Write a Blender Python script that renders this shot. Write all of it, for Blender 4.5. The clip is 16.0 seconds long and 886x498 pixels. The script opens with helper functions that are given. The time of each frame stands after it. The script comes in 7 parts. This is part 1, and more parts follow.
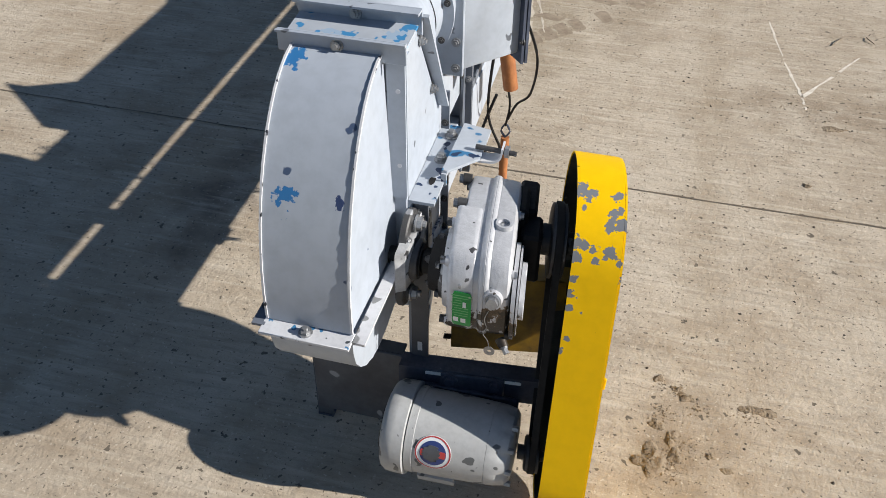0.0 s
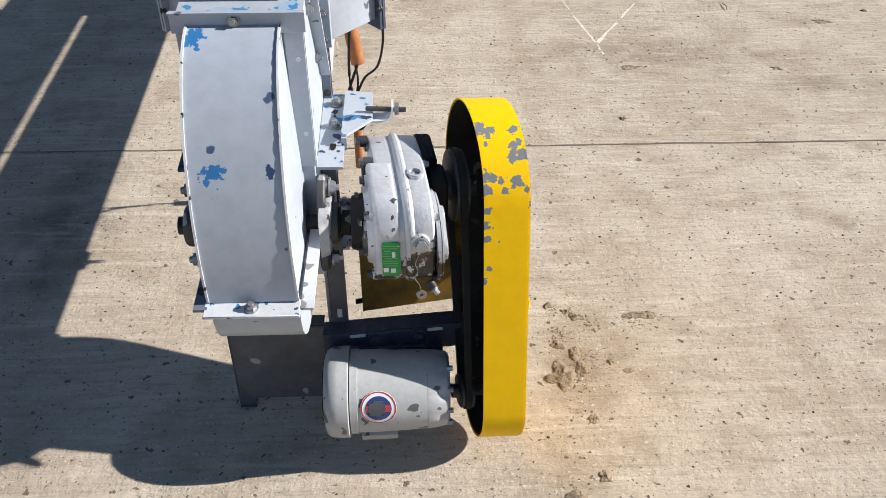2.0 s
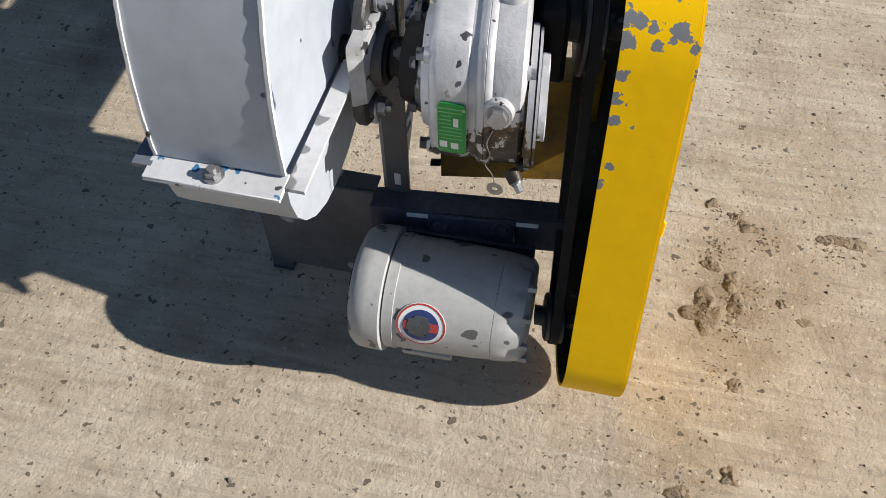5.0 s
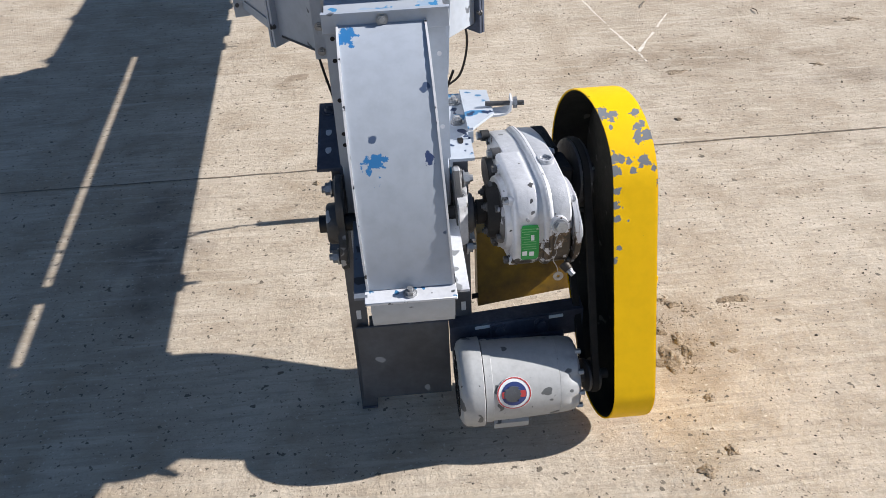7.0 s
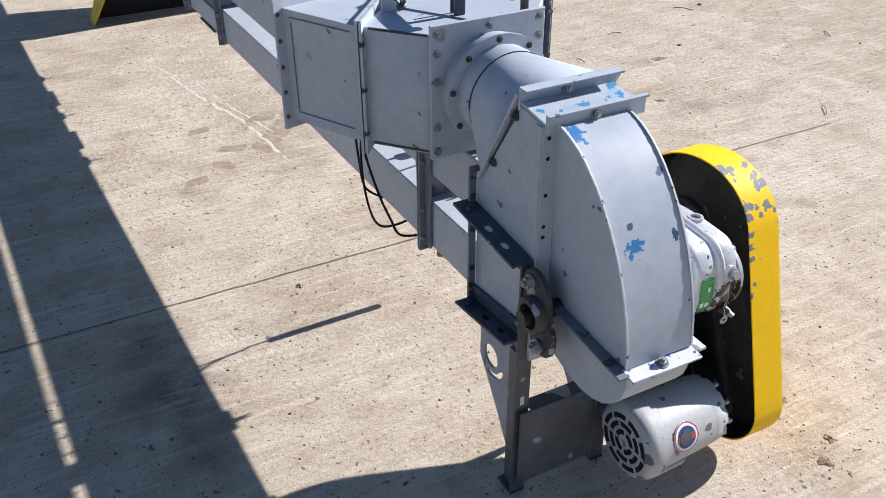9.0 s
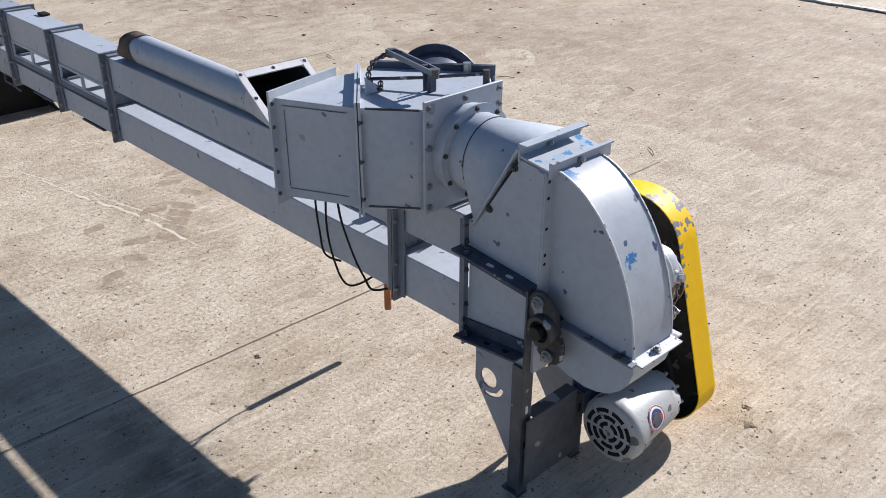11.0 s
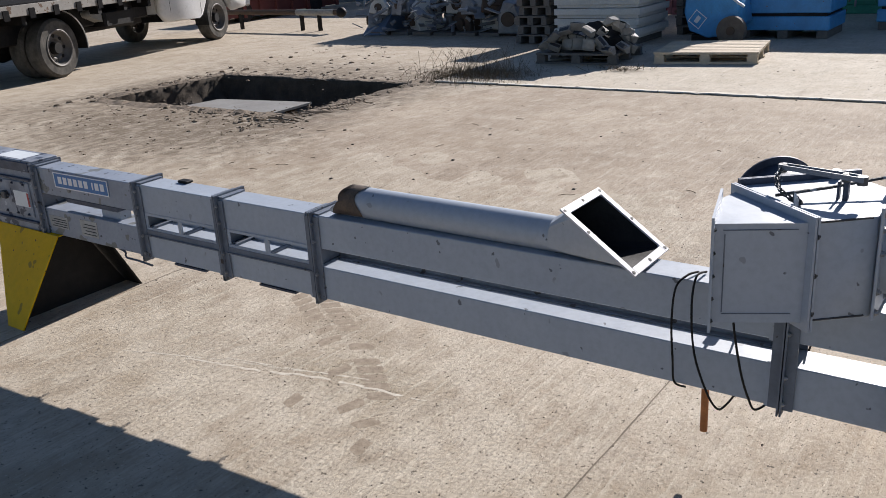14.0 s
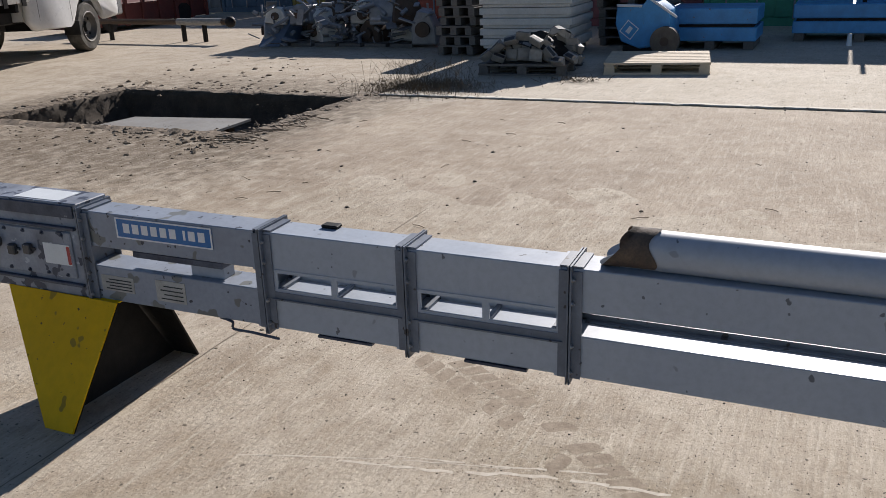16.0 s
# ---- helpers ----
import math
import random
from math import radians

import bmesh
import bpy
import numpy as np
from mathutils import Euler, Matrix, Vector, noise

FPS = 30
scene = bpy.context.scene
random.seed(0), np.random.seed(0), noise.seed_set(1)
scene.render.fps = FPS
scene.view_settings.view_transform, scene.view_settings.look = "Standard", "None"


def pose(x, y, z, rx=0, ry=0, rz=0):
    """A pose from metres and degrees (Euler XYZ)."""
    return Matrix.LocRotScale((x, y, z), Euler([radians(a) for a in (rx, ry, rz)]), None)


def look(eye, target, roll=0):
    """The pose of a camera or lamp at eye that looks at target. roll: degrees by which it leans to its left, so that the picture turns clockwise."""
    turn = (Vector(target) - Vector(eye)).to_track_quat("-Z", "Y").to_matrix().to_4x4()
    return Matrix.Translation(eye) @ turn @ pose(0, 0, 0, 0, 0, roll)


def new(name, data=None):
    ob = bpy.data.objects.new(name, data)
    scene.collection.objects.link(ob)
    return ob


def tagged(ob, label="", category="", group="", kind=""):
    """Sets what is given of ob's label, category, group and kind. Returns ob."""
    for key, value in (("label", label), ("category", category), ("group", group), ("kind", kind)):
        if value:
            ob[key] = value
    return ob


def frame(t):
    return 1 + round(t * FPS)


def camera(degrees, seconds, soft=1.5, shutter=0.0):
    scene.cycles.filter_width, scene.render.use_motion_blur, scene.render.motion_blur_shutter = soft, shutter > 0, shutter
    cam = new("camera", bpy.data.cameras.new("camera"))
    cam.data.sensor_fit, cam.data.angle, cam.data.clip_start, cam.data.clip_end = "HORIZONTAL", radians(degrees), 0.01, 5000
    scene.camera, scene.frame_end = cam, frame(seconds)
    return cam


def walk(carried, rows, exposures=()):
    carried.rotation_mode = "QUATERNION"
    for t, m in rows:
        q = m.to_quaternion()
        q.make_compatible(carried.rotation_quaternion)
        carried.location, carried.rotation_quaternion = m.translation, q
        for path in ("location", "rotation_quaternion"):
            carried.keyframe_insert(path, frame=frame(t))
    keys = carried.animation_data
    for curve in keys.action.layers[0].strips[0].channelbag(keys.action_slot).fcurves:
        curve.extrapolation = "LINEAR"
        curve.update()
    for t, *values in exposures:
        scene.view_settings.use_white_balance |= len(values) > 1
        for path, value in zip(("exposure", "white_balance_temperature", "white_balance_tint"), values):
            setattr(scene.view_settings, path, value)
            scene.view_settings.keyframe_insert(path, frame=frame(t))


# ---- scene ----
cam = camera(54.2, 16.0, soft=0.4)
PATH = [
    (0, (0.503, 0.422, 1.538), (0.111, 1.936, 0.291), 0.8),
    (0.5, (0.372, 0.434, 1.514), (0.069, 1.936, 0.23), 0.7),
    (1, (0.297, 0.294, 1.528), (0.201, 1.858, 0.285), 1.6),
    (1.5, (0.267, 0.216, 1.524), (0.316, 1.791, 0.293), 0.6),
    (2, (0.298, 0.281, 1.508), (0.37, 1.851, 0.271), 0.5),
    (2.5, (0.425, 0.489, 1.44), (0.39, 2.037, 0.174), 1.9),
    (3, (0.483, 0.723, 1.316), (0.331, 2.181, -0.044), 1.9),
    (3.5, (0.468, 0.956, 1.107), (0.24, 2.215, -0.43), 0.6),
    (4, (0.45, 1.0, 1.066), (0.155, 2.16, -0.536), -0.7),
    (4.2, (0.442, 0.982, 1.073), (0.121, 2.129, -0.534), -1.6),
    (6.3, (0.381, 0.399, 1.444), (0.262, 1.921, 0.152), -2.0),
    (6.5, (0.291, 0.347, 1.441), (0.246, 1.922, 0.21), -2.3),
    (7, (0.028, 0.195, 1.467), (0.117, 1.817, 0.3), -2.8),
    (7.5, (-0.154, 0.245, 1.497), (0.008, 1.853, 0.318), -2.3),
    (8, (-0.366, 0.392, 1.521), (-0.146, 1.961, 0.301), -2.5),
    (8.5, (-0.658, 0.415, 1.536), (-0.145, 1.986, 0.41), -1.4),
    (9, (-0.873, 0.469, 1.562), (-0.094, 1.964, 0.485), -0.4),
    (9.5, (-0.996, 0.652, 1.598), (-0.038, 2.066, 0.557), 1.1),
    (9.7, (-1.059, 0.69, 1.615), (-0.012, 2.063, 0.606), 1.5),
    (11.8, (-1.615, 0.418, 1.659), (-0.292, 1.684, 0.855), -1.6),
    (12, (-1.664, 0.485, 1.663), (-0.286, 1.729, 0.917), -2.3),
    (12.5, (-1.871, 0.707, 1.675), (-0.389, 1.876, 1.014), -3.5),
    (13, (-1.956, 0.974, 1.652), (-0.425, 2.082, 0.996), -3.8),
    (13.5, (-2.073, 1.318, 1.677), (-0.567, 2.452, 1.011), -4.1),
    (14, (-2.299, 1.647, 1.681), (-0.784, 2.765, 1.007), -3.8),
    (14.5, (-2.352, 2.015, 1.652), (-0.804, 3.094, 0.99), -3.5),
    (15, (-2.312, 2.456, 1.658), (-0.728, 3.495, 1.016), -3.1),
    (15.5, (-2.379, 2.847, 1.655), (-0.705, 3.751, 1.038), -2.3),
    (16, (-2.283, 3.241, 1.608), (-0.577, 4.047, 0.945), -2.5),
]
walk(cam, [(t, look(eye, target, roll)) for t, eye, target, roll in PATH],
     exposures=[(0.0, 0.54, 6500, 10), (1.0, 0.68, 6450, 11), (1.8, 0.85, 6400, 11), (2.5, 0.82, 6400, 11), (3.0, 0.60, 6500, 10), (3.5, 0.50, 6650, 10), (4.2, 0.49, 6650, 10), (6.4, 0.74, 6450, 11),
                (7.5, 0.98, 6150, 13), (8.3, 1.06, 6120, 13), (9.7, 0.95, 6150, 14), (12.5, 0.70, 6250, 14), (14.0, 0.56, 6300, 14), (15.5, 0.54, 6300, 14), (16.0, 0.38, 6400, 14)])

# ---- light ----
SUN_EL, SUN_AZ = radians(28.2), radians(90.0)   # light comes from +x
world = bpy.data.worlds.new("sky")
scene.world = world
world.use_nodes = True
_nt = world.node_tree
_sky = _nt.nodes.new("ShaderNodeTexSky")
_sky.sky_type, _sky.sun_disc = "NISHITA", False
_sky.sun_elevation, _sky.sun_rotation = SUN_EL, SUN_AZ
_sky.dust_density, _sky.ozone_density = 0.2, 3.0
_bg = _nt.nodes["Background"]
_nt.links.new(_sky.outputs[0], _bg.inputs[0])
_bg.inputs[1].default_value = 0.050
_sun = bpy.data.lights.new("sun", "SUN")
_sun.energy, _sun.angle, _sun.color = 5.0, radians(0.55), (1.0, 0.95, 0.87)
sun = new("sun", _sun)
sun.matrix_world = look((20, 0.2, 10.74), (0, 0, 0))

# ---- materials ----
def material(name, color, rough=0.6, metal=0.0, second=None, scale=8.0, amount=0.5, bump=0.1, bump_scale=60.0,
             specks=None, chips=(), streak=(1, 1, 1), spec=0.5, per_object=0.0, chip_scale=45):
    """Two-scale varied surface. second: the other tone; specks: (colour, scale, share); chips: (centre, radius, colour)."""
    m = bpy.data.materials.new(name)
    m.use_nodes = True
    nt = m.node_tree
    n, l = nt.nodes, nt.links
    b = n["Principled BSDF"]
    b.inputs["Roughness"].default_value = rough
    b.inputs["Metallic"].default_value = metal
    b.inputs["Specular IOR Level"].default_value = spec
    tc = n.new("ShaderNodeTexCoord")
    mp = n.new("ShaderNodeMapping")
    mp.inputs["Scale"].default_value = streak
    l.new(tc.outputs["Object"], mp.inputs[0])
    def noise_tex(s, detail=5, rough_=0.6, src=None):
        t = n.new("ShaderNodeTexNoise")
        t.inputs["Scale"].default_value, t.inputs["Detail"].default_value, t.inputs["Roughness"].default_value = s, detail, rough_
        l.new(src or mp.outputs[0], t.inputs["Vector"])
        return t.outputs["Fac"]
    def ramp(src, lo, hi):
        r = n.new("ShaderNodeMapRange")
        r.inputs["From Min"].default_value, r.inputs["From Max"].default_value = lo, hi
        l.new(src, r.inputs["Value"])
        return r.outputs["Result"]
    def mix(f, a, c):
        x = n.new("ShaderNodeMix")
        x.data_type = "RGBA"
        l.new(f, x.inputs[0])
        if isinstance(a, tuple): x.inputs[6].default_value = (*a, 1)
        else: l.new(a, x.inputs[6])
        if isinstance(c, tuple): x.inputs[7].default_value = (*c, 1)
        else: l.new(c, x.inputs[7])
        return x.outputs[2]
    def times(a, k):
        x = n.new("ShaderNodeMath")
        x.operation = "MULTIPLY"
        l.new(a, x.inputs[0])
        x.inputs[1].default_value = k
        return x.outputs[0]
    second = second or tuple(c * 0.72 for c in color)
    col = mix(times(ramp(noise_tex(scale), 0.35, 0.68), amount), color, second)
    col = mix(times(ramp(noise_tex(scale * 9, 3), 0.4, 0.75), amount * 0.5), col, tuple(c * 0.6 for c in color))
    if specks:
        for c, s, share in specks:
            col = mix(ramp(noise_tex(s, 2, 0.5), share, share + 0.02), col, c)
    if chips:
        dist = noise_tex(chip_scale, 4, 0.6)
        for centre, radius, c in chips:
            d = n.new("ShaderNodeVectorMath")
            d.operation = "DISTANCE"
            l.new(tc.outputs["Object"], d.inputs[0])
            d.inputs[1].default_value = centre
            a = n.new("ShaderNodeMath")
            a.operation = "MULTIPLY_ADD"
            l.new(dist, a.inputs[0])
            a.inputs[1].default_value = radius * 4.2
            l.new(d.outputs["Value"], a.inputs[2])
            col = mix(ramp(a.outputs[0], radius * 2.93, radius * 2.86), col, c)
    if per_object:
        oi = n.new("ShaderNodeObjectInfo")
        col = mix(times(oi.outputs["Random"], per_object), col, tuple(c * 0.45 for c in color))
    l.new(col, b.inputs["Base Color"])
    if bump:
        bp = n.new("ShaderNodeBump")
        bp.inputs["Strength"].default_value, bp.inputs["Distance"].default_value = bump, 0.01
        l.new(noise_tex(bump_scale, 6), bp.inputs["Height"])
        l.new(bp.outputs[0], b.inputs["Normal"])
        rr = n.new("ShaderNodeMapRange")
        rr.inputs["To Min"].default_value, rr.inputs["To Max"].default_value = max(0, rough - 0.12), min(1, rough + 0.15)
        l.new(noise_tex(scale * 2.3), rr.inputs["Value"])
        l.new(rr.outputs[0], b.inputs["Roughness"])
    return m

BLUE, PRIMER, DARK = (0.03, 0.16, 0.38), (0.12, 0.13, 0.15), (0.02, 0.022, 0.03)
GREY = (0.40, 0.44, 0.50)
M_paint = material("grey_paint", GREY, 0.42, second=(0.34, 0.38, 0.45), scale=5, amount=0.6, bump=0.03, bump_scale=25,
                   specks=[(PRIMER, 26, 0.715), ((0.26, 0.28, 0.31), 14, 0.71)])
M_hood = material("hood_paint", GREY, 0.40, second=(0.35, 0.39, 0.46), scale=4, amount=0.6, bump=0.04, bump_scale=14,
                  specks=[((0.06, 0.09, 0.16), 24, 0.70)],
                  chips=[((-0.012, 1.430, 0.763), 0.021, BLUE), ((-0.007, 1.422, 0.733), 0.017, BLUE), ((0.078, 1.430, 0.765), 0.012, (0.03, 0.05, 0.13)), ((0.056, 1.42, 0.74), 0.007, (0.06, 0.09, 0.16)),
                         ((-0.04, 1.57, 0.925), 0.018, BLUE)])
M_tail = material("grimy_tail_paint", (0.30, 0.33, 0.39), 0.5, second=(0.13, 0.14, 0.17), scale=9, amount=0.9, bump=0.06, bump_scale=30, specks=[((0.05, 0.06, 0.09), 16, 0.60), ((0.42, 0.45, 0.50), 22, 0.68)])
M_ridge = material("ridge_paint", (0.42, 0.46, 0.52), 0.4, scale=5, amount=0.5, bump=0.05, bump_scale=20,
                   specks=[((0.05, 0.22, 0.44), 30, 0.575), ((0.30, 0.40, 0.52), 44, 0.62)])
M_bracket = material("chipped_bracket_paint", (0.42, 0.46, 0.52), 0.45, scale=6, amount=0.5, bump=0.06, bump_scale=30,
                     specks=[((0.035, 0.16, 0.32), 17, 0.585), ((0.012, 0.03, 0.08), 34, 0.63)])
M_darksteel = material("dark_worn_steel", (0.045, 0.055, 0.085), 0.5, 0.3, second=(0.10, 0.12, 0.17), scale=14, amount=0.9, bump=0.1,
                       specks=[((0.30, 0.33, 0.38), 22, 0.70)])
M_post = material("worn_post_steel", (0.11, 0.12, 0.14), 0.5, 0.2, second=(0.05, 0.05, 0.055), scale=9, amount=0.9, bump=0.1,
                  specks=[((0.32, 0.34, 0.38), 14, 0.66)])
FLAKE = (0.20, 0.21, 0.23)
M_yellow = material("yellow_paint", (0.95, 0.57, 0.0), 0.5, spec=0.2, second=(0.90, 0.51, 0.0), scale=4, amount=0.35, bump=0.08, bump_scale=18, chip_scale=70,
                    specks=[((0.24, 0.16, 0.03), 55, 0.775)],
                    chips=[((x, y, z), r, FLAKE) for x, y, z, r in (
                        (0.437, 1.653, 0.698, 0.017), (0.424, 1.664, 0.702, 0.014), (0.485, 1.657, 0.700, 0.013), (0.489, 1.628, 0.684, 0.014), (0.500, 1.614, 0.675, 0.016), (0.482, 1.610, 0.672, 0.014),
                        (0.434, 1.585, 0.645, 0.016), (0.432, 1.571, 0.624, 0.014), (0.449, 1.582, 0.642, 0.010), (0.462, 1.581, 0.640, 0.011), (0.491, 1.580, 0.638, 0.012), (0.483, 1.574, 0.629, 0.009),
                        (0.470, 1.571, 0.624, 0.008), (0.507, 1.571, 0.624, 0.009), (0.434, 1.556, 0.585, 0.012), (0.434, 1.549, 0.565, 0.011), (0.434, 1.541, 0.534, 0.010), (0.516, 1.560, 0.598, 0.007),
                        (0.460, 1.540, 0.530, 0.004), (0.442, 1.525, 0.479, 0.006), (0.433, 1.518, 0.455, 0.006), (0.436, 1.632, 0.686, 0.006))])
M_standyellow = material("stand_yellow_paint", (0.80, 0.47, 0.0), 0.5, spec=0.2, second=(0.62, 0.35, 0.0), scale=3, amount=0.6, bump=0.08, bump_scale=18, specks=[((0.10, 0.07, 0.02), 40, 0.72), ((0.35, 0.22, 0.02), 12, 0.66)])
M_peel = material("peeling_grey_paint", (0.30, 0.335, 0.40), 0.42, second=(0.23, 0.255, 0.31), scale=6, amount=0.7, bump=0.05, bump_scale=30, specks=[((0.17, 0.175, 0.17), 11, 0.63), ((0.05, 0.055, 0.07), 34, 0.68)])
M_oldlabel = material("weathered_label", (0.46, 0.455, 0.43), 0.6, second=(0.30, 0.29, 0.27), scale=18, amount=0.9, bump=0.05)
M_frame = material("worn_frame_paint", (0.18, 0.205, 0.25), 0.45, second=(0.10, 0.115, 0.145), scale=9, amount=0.8, bump=0.06, bump_scale=30, specks=[((0.05, 0.045, 0.045), 24, 0.66)])
# Oily yellow whose base is darkened to hold the reducer's shade.
M_oilshade_yellow = material("oily_shaded_yellow_sheet", (0.30, 0.18, 0.008), 0.5, second=(0.05, 0.032, 0.010), scale=11, amount=1.0, bump=0.1)
# Black grimy metal; also used where the blackness of deep shade is painted.
M_black = material("black_grimy_metal_and_shade", (0.007, 0.007, 0.008), 0.6, 0.0, spec=0.25, second=(0.018, 0.016, 0.015), scale=12, amount=0.8, bump=0.15)
# Grime plus painted shade for the sunless inside of the belt guard.
M_liner = material("grimy_shaded_liner", (0.012, 0.012, 0.012), 0.6, spec=0.3, second=(0.06, 0.055, 0.045), scale=7, amount=0.9, bump=0.15, specks=[((0.10, 0.095, 0.085), 30, 0.66)])
M_rubber = material("black_rubber", (0.014, 0.014, 0.015), 0.75, spec=0.3, second=(0.034, 0.033, 0.031), scale=20, amount=0.6, bump=0.1)
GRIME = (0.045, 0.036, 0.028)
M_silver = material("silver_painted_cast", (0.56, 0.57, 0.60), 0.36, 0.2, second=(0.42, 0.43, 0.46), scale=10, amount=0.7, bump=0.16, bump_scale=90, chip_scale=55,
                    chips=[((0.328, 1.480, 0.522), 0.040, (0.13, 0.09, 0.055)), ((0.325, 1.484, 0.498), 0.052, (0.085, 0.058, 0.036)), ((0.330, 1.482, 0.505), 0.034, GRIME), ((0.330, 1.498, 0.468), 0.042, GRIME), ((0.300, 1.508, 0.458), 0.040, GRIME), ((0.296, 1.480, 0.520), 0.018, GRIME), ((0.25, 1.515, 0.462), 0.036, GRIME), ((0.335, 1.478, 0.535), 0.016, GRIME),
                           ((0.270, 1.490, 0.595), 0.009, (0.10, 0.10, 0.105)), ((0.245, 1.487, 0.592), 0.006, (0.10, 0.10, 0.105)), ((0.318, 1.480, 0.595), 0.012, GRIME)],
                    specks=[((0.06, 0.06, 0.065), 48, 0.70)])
M_print = material("worn_green_print", (0.16, 0.42, 0.18), 0.45, scale=30, amount=0.4, bump=0.02)
M_castdark = material("grimy_cast_iron", (0.10, 0.10, 0.105), 0.5, 0.4, second=(0.04, 0.038, 0.036), scale=14, amount=0.9, bump=0.2,
                      specks=[((0.35, 0.36, 0.38), 24, 0.64)])
M_motor = material("motor_paint", (0.42, 0.43, 0.44), 0.45, second=(0.36, 0.36, 0.36), scale=9, amount=0.7, bump=0.06, bump_scale=40,
                   specks=[((0.10, 0.105, 0.11), 24, 0.64), ((0.05, 0.05, 0.052), 60, 0.72)])
M_bearing = material("chipped_bearing_paint", (0.50, 0.51, 0.53), 0.45, 0.1, second=(0.12, 0.12, 0.125), scale=16, amount=0.9, bump=0.2, specks=[((0.03, 0.03, 0.032), 34, 0.56)])
M_bolt = material("zinc_bolt", (0.42, 0.43, 0.45), 0.38, 0.7, second=(0.2, 0.2, 0.2), scale=40, amount=0.8, bump=0.1)
M_green = material("green_plate", (0.005, 0.28, 0.05), 0.4, scale=20, amount=0.4, bump=0.04, specks=[((0.3, 0.4, 0.3), 60, 0.72)])
M_orange = material("rusty_orange_pipe", (0.42, 0.16, 0.05), 0.7, second=(0.22, 0.08, 0.03), scale=18, amount=0.9, bump=0.2)
# White paint; also fills holes and slots where sunlit surfaces show through.
M_white = material("white_paint_and_lit_holes", (0.62, 0.63, 0.66), 0.45, second=(0.5, 0.5, 0.52), scale=12, amount=0.6, bump=0.06)
M_lip = material("chipped_lip_paint", (0.60, 0.62, 0.66), 0.45, second=(0.5, 0.5, 0.52), scale=12, amount=0.6, bump=0.06, specks=[((0.04, 0.17, 0.34), 40, 0.66), ((0.06, 0.07, 0.08), 70, 0.69)])
M_sideangle = material("chipped_angle_paint", (0.56, 0.57, 0.60), 0.45, second=(0.46, 0.46, 0.48), scale=12, amount=0.6, bump=0.06, specks=[((0.20, 0.205, 0.21), 19, 0.60), ((0.03, 0.03, 0.035), 60, 0.70)])
M_seam = material("chipped_seam", (0.62, 0.63, 0.66), 0.45, second=(0.5, 0.5, 0.52), scale=12, amount=0.6, bump=0.06, specks=[(DARK, 48, 0.66)])
M_shaft = material("greasy_black_steel", (0.030, 0.030, 0.032), 0.42, 0.4, second=(0.012, 0.012, 0.012), scale=16, amount=0.9, bump=0.2, specks=[((0.30, 0.31, 0.33), 26, 0.67)])
M_rust = material("scorched_rusty_end", (0.055, 0.045, 0.04), 0.8, second=(0.16, 0.11, 0.075), scale=16, amount=0.9, bump=0.25)
M_inside = material("dark_inside", (0.035, 0.037, 0.042), 0.7, scale=8, amount=0.6, bump=0.05)
M_signblue = material("sign_blue", (0.03, 0.16, 0.42), 0.35, scale=10, amount=0.3, bump=0.02)
M_signwhite = material("sign_white", (0.75, 0.78, 0.8), 0.35, scale=10, amount=0.3, bump=0.02)
M_stickred = material("sticker_red", (0.45, 0.05, 0.05), 0.4, scale=20, amount=0.4, bump=0.02)
M_sticknavy = material("sticker_navy", (0.03, 0.05, 0.18), 0.4, scale=20, amount=0.4, bump=0.02)

# ---- mesh helpers ----
PLACE = {}

def thing(name, label, category, at=(0, 0, 0), group="", kind=""):
    ob = new(name)
    ob.empty_display_size = 0.1
    ob.location = at
    PLACE[ob] = Matrix.Translation(at)
    return tagged(ob, label, category, group, kind)

def finish(name, bm, mat, smooth=35):
    me = bpy.data.meshes.new(name)
    bmesh.ops.recalc_face_normals(bm, faces=bm.faces)
    bm.to_mesh(me)
    bm.free()
    for mm in (mat if isinstance(mat, (list, tuple)) else [mat]):
        me.materials.append(mm)
    if smooth:
        me.shade_smooth()
        me.set_sharp_from_angle(angle=radians(smooth))
    return me

def part(name, bm, mat, parent, label="", m=None, smooth=35):
    if m is not None:
        bm.transform(m)
    ob = new(name, finish(name, bm, mat, smooth))
    ob.parent = parent
    ob.matrix_parent_inverse = PLACE[parent].inverted()
    PLACE[ob] = Matrix.Identity(4) if parent.type == "EMPTY" else PLACE[parent]
    if label:
        ob["label"] = label
    return ob

def solid(name, bm, mat, label="", category="", group="", kind="", smooth=35):
    ob = new(name, finish(name, bm, mat, smooth))
    PLACE[ob] = Matrix.Identity(4)
    return tagged(ob, label, category, group, kind)

def B():
    return bmesh.new()

def bevel(bm, geom, width):
    es = list({e for v in geom for e in v.link_edges})
    bmesh.ops.bevel(bm, geom=es, offset=width, segments=1, affect="EDGES", profile=0.5, clamp_overlap=True)

def box(bm, x0, x1, y0, y1, z0, z1, b=0.0, m=None):
    r = bmesh.ops.create_cube(bm, size=1.0)
    vs = r["verts"]
    for v in vs:
        v.co = Vector(((x0 + x1) / 2 + v.co.x * (x1 - x0), (y0 + y1) / 2 + v.co.y * (y1 - y0), (z0 + z1) / 2 + v.co.z * (z1 - z0)))
        if m is not None:
            v.co = m @ v.co
    if b:
        bevel(bm, vs, b)
    return bm

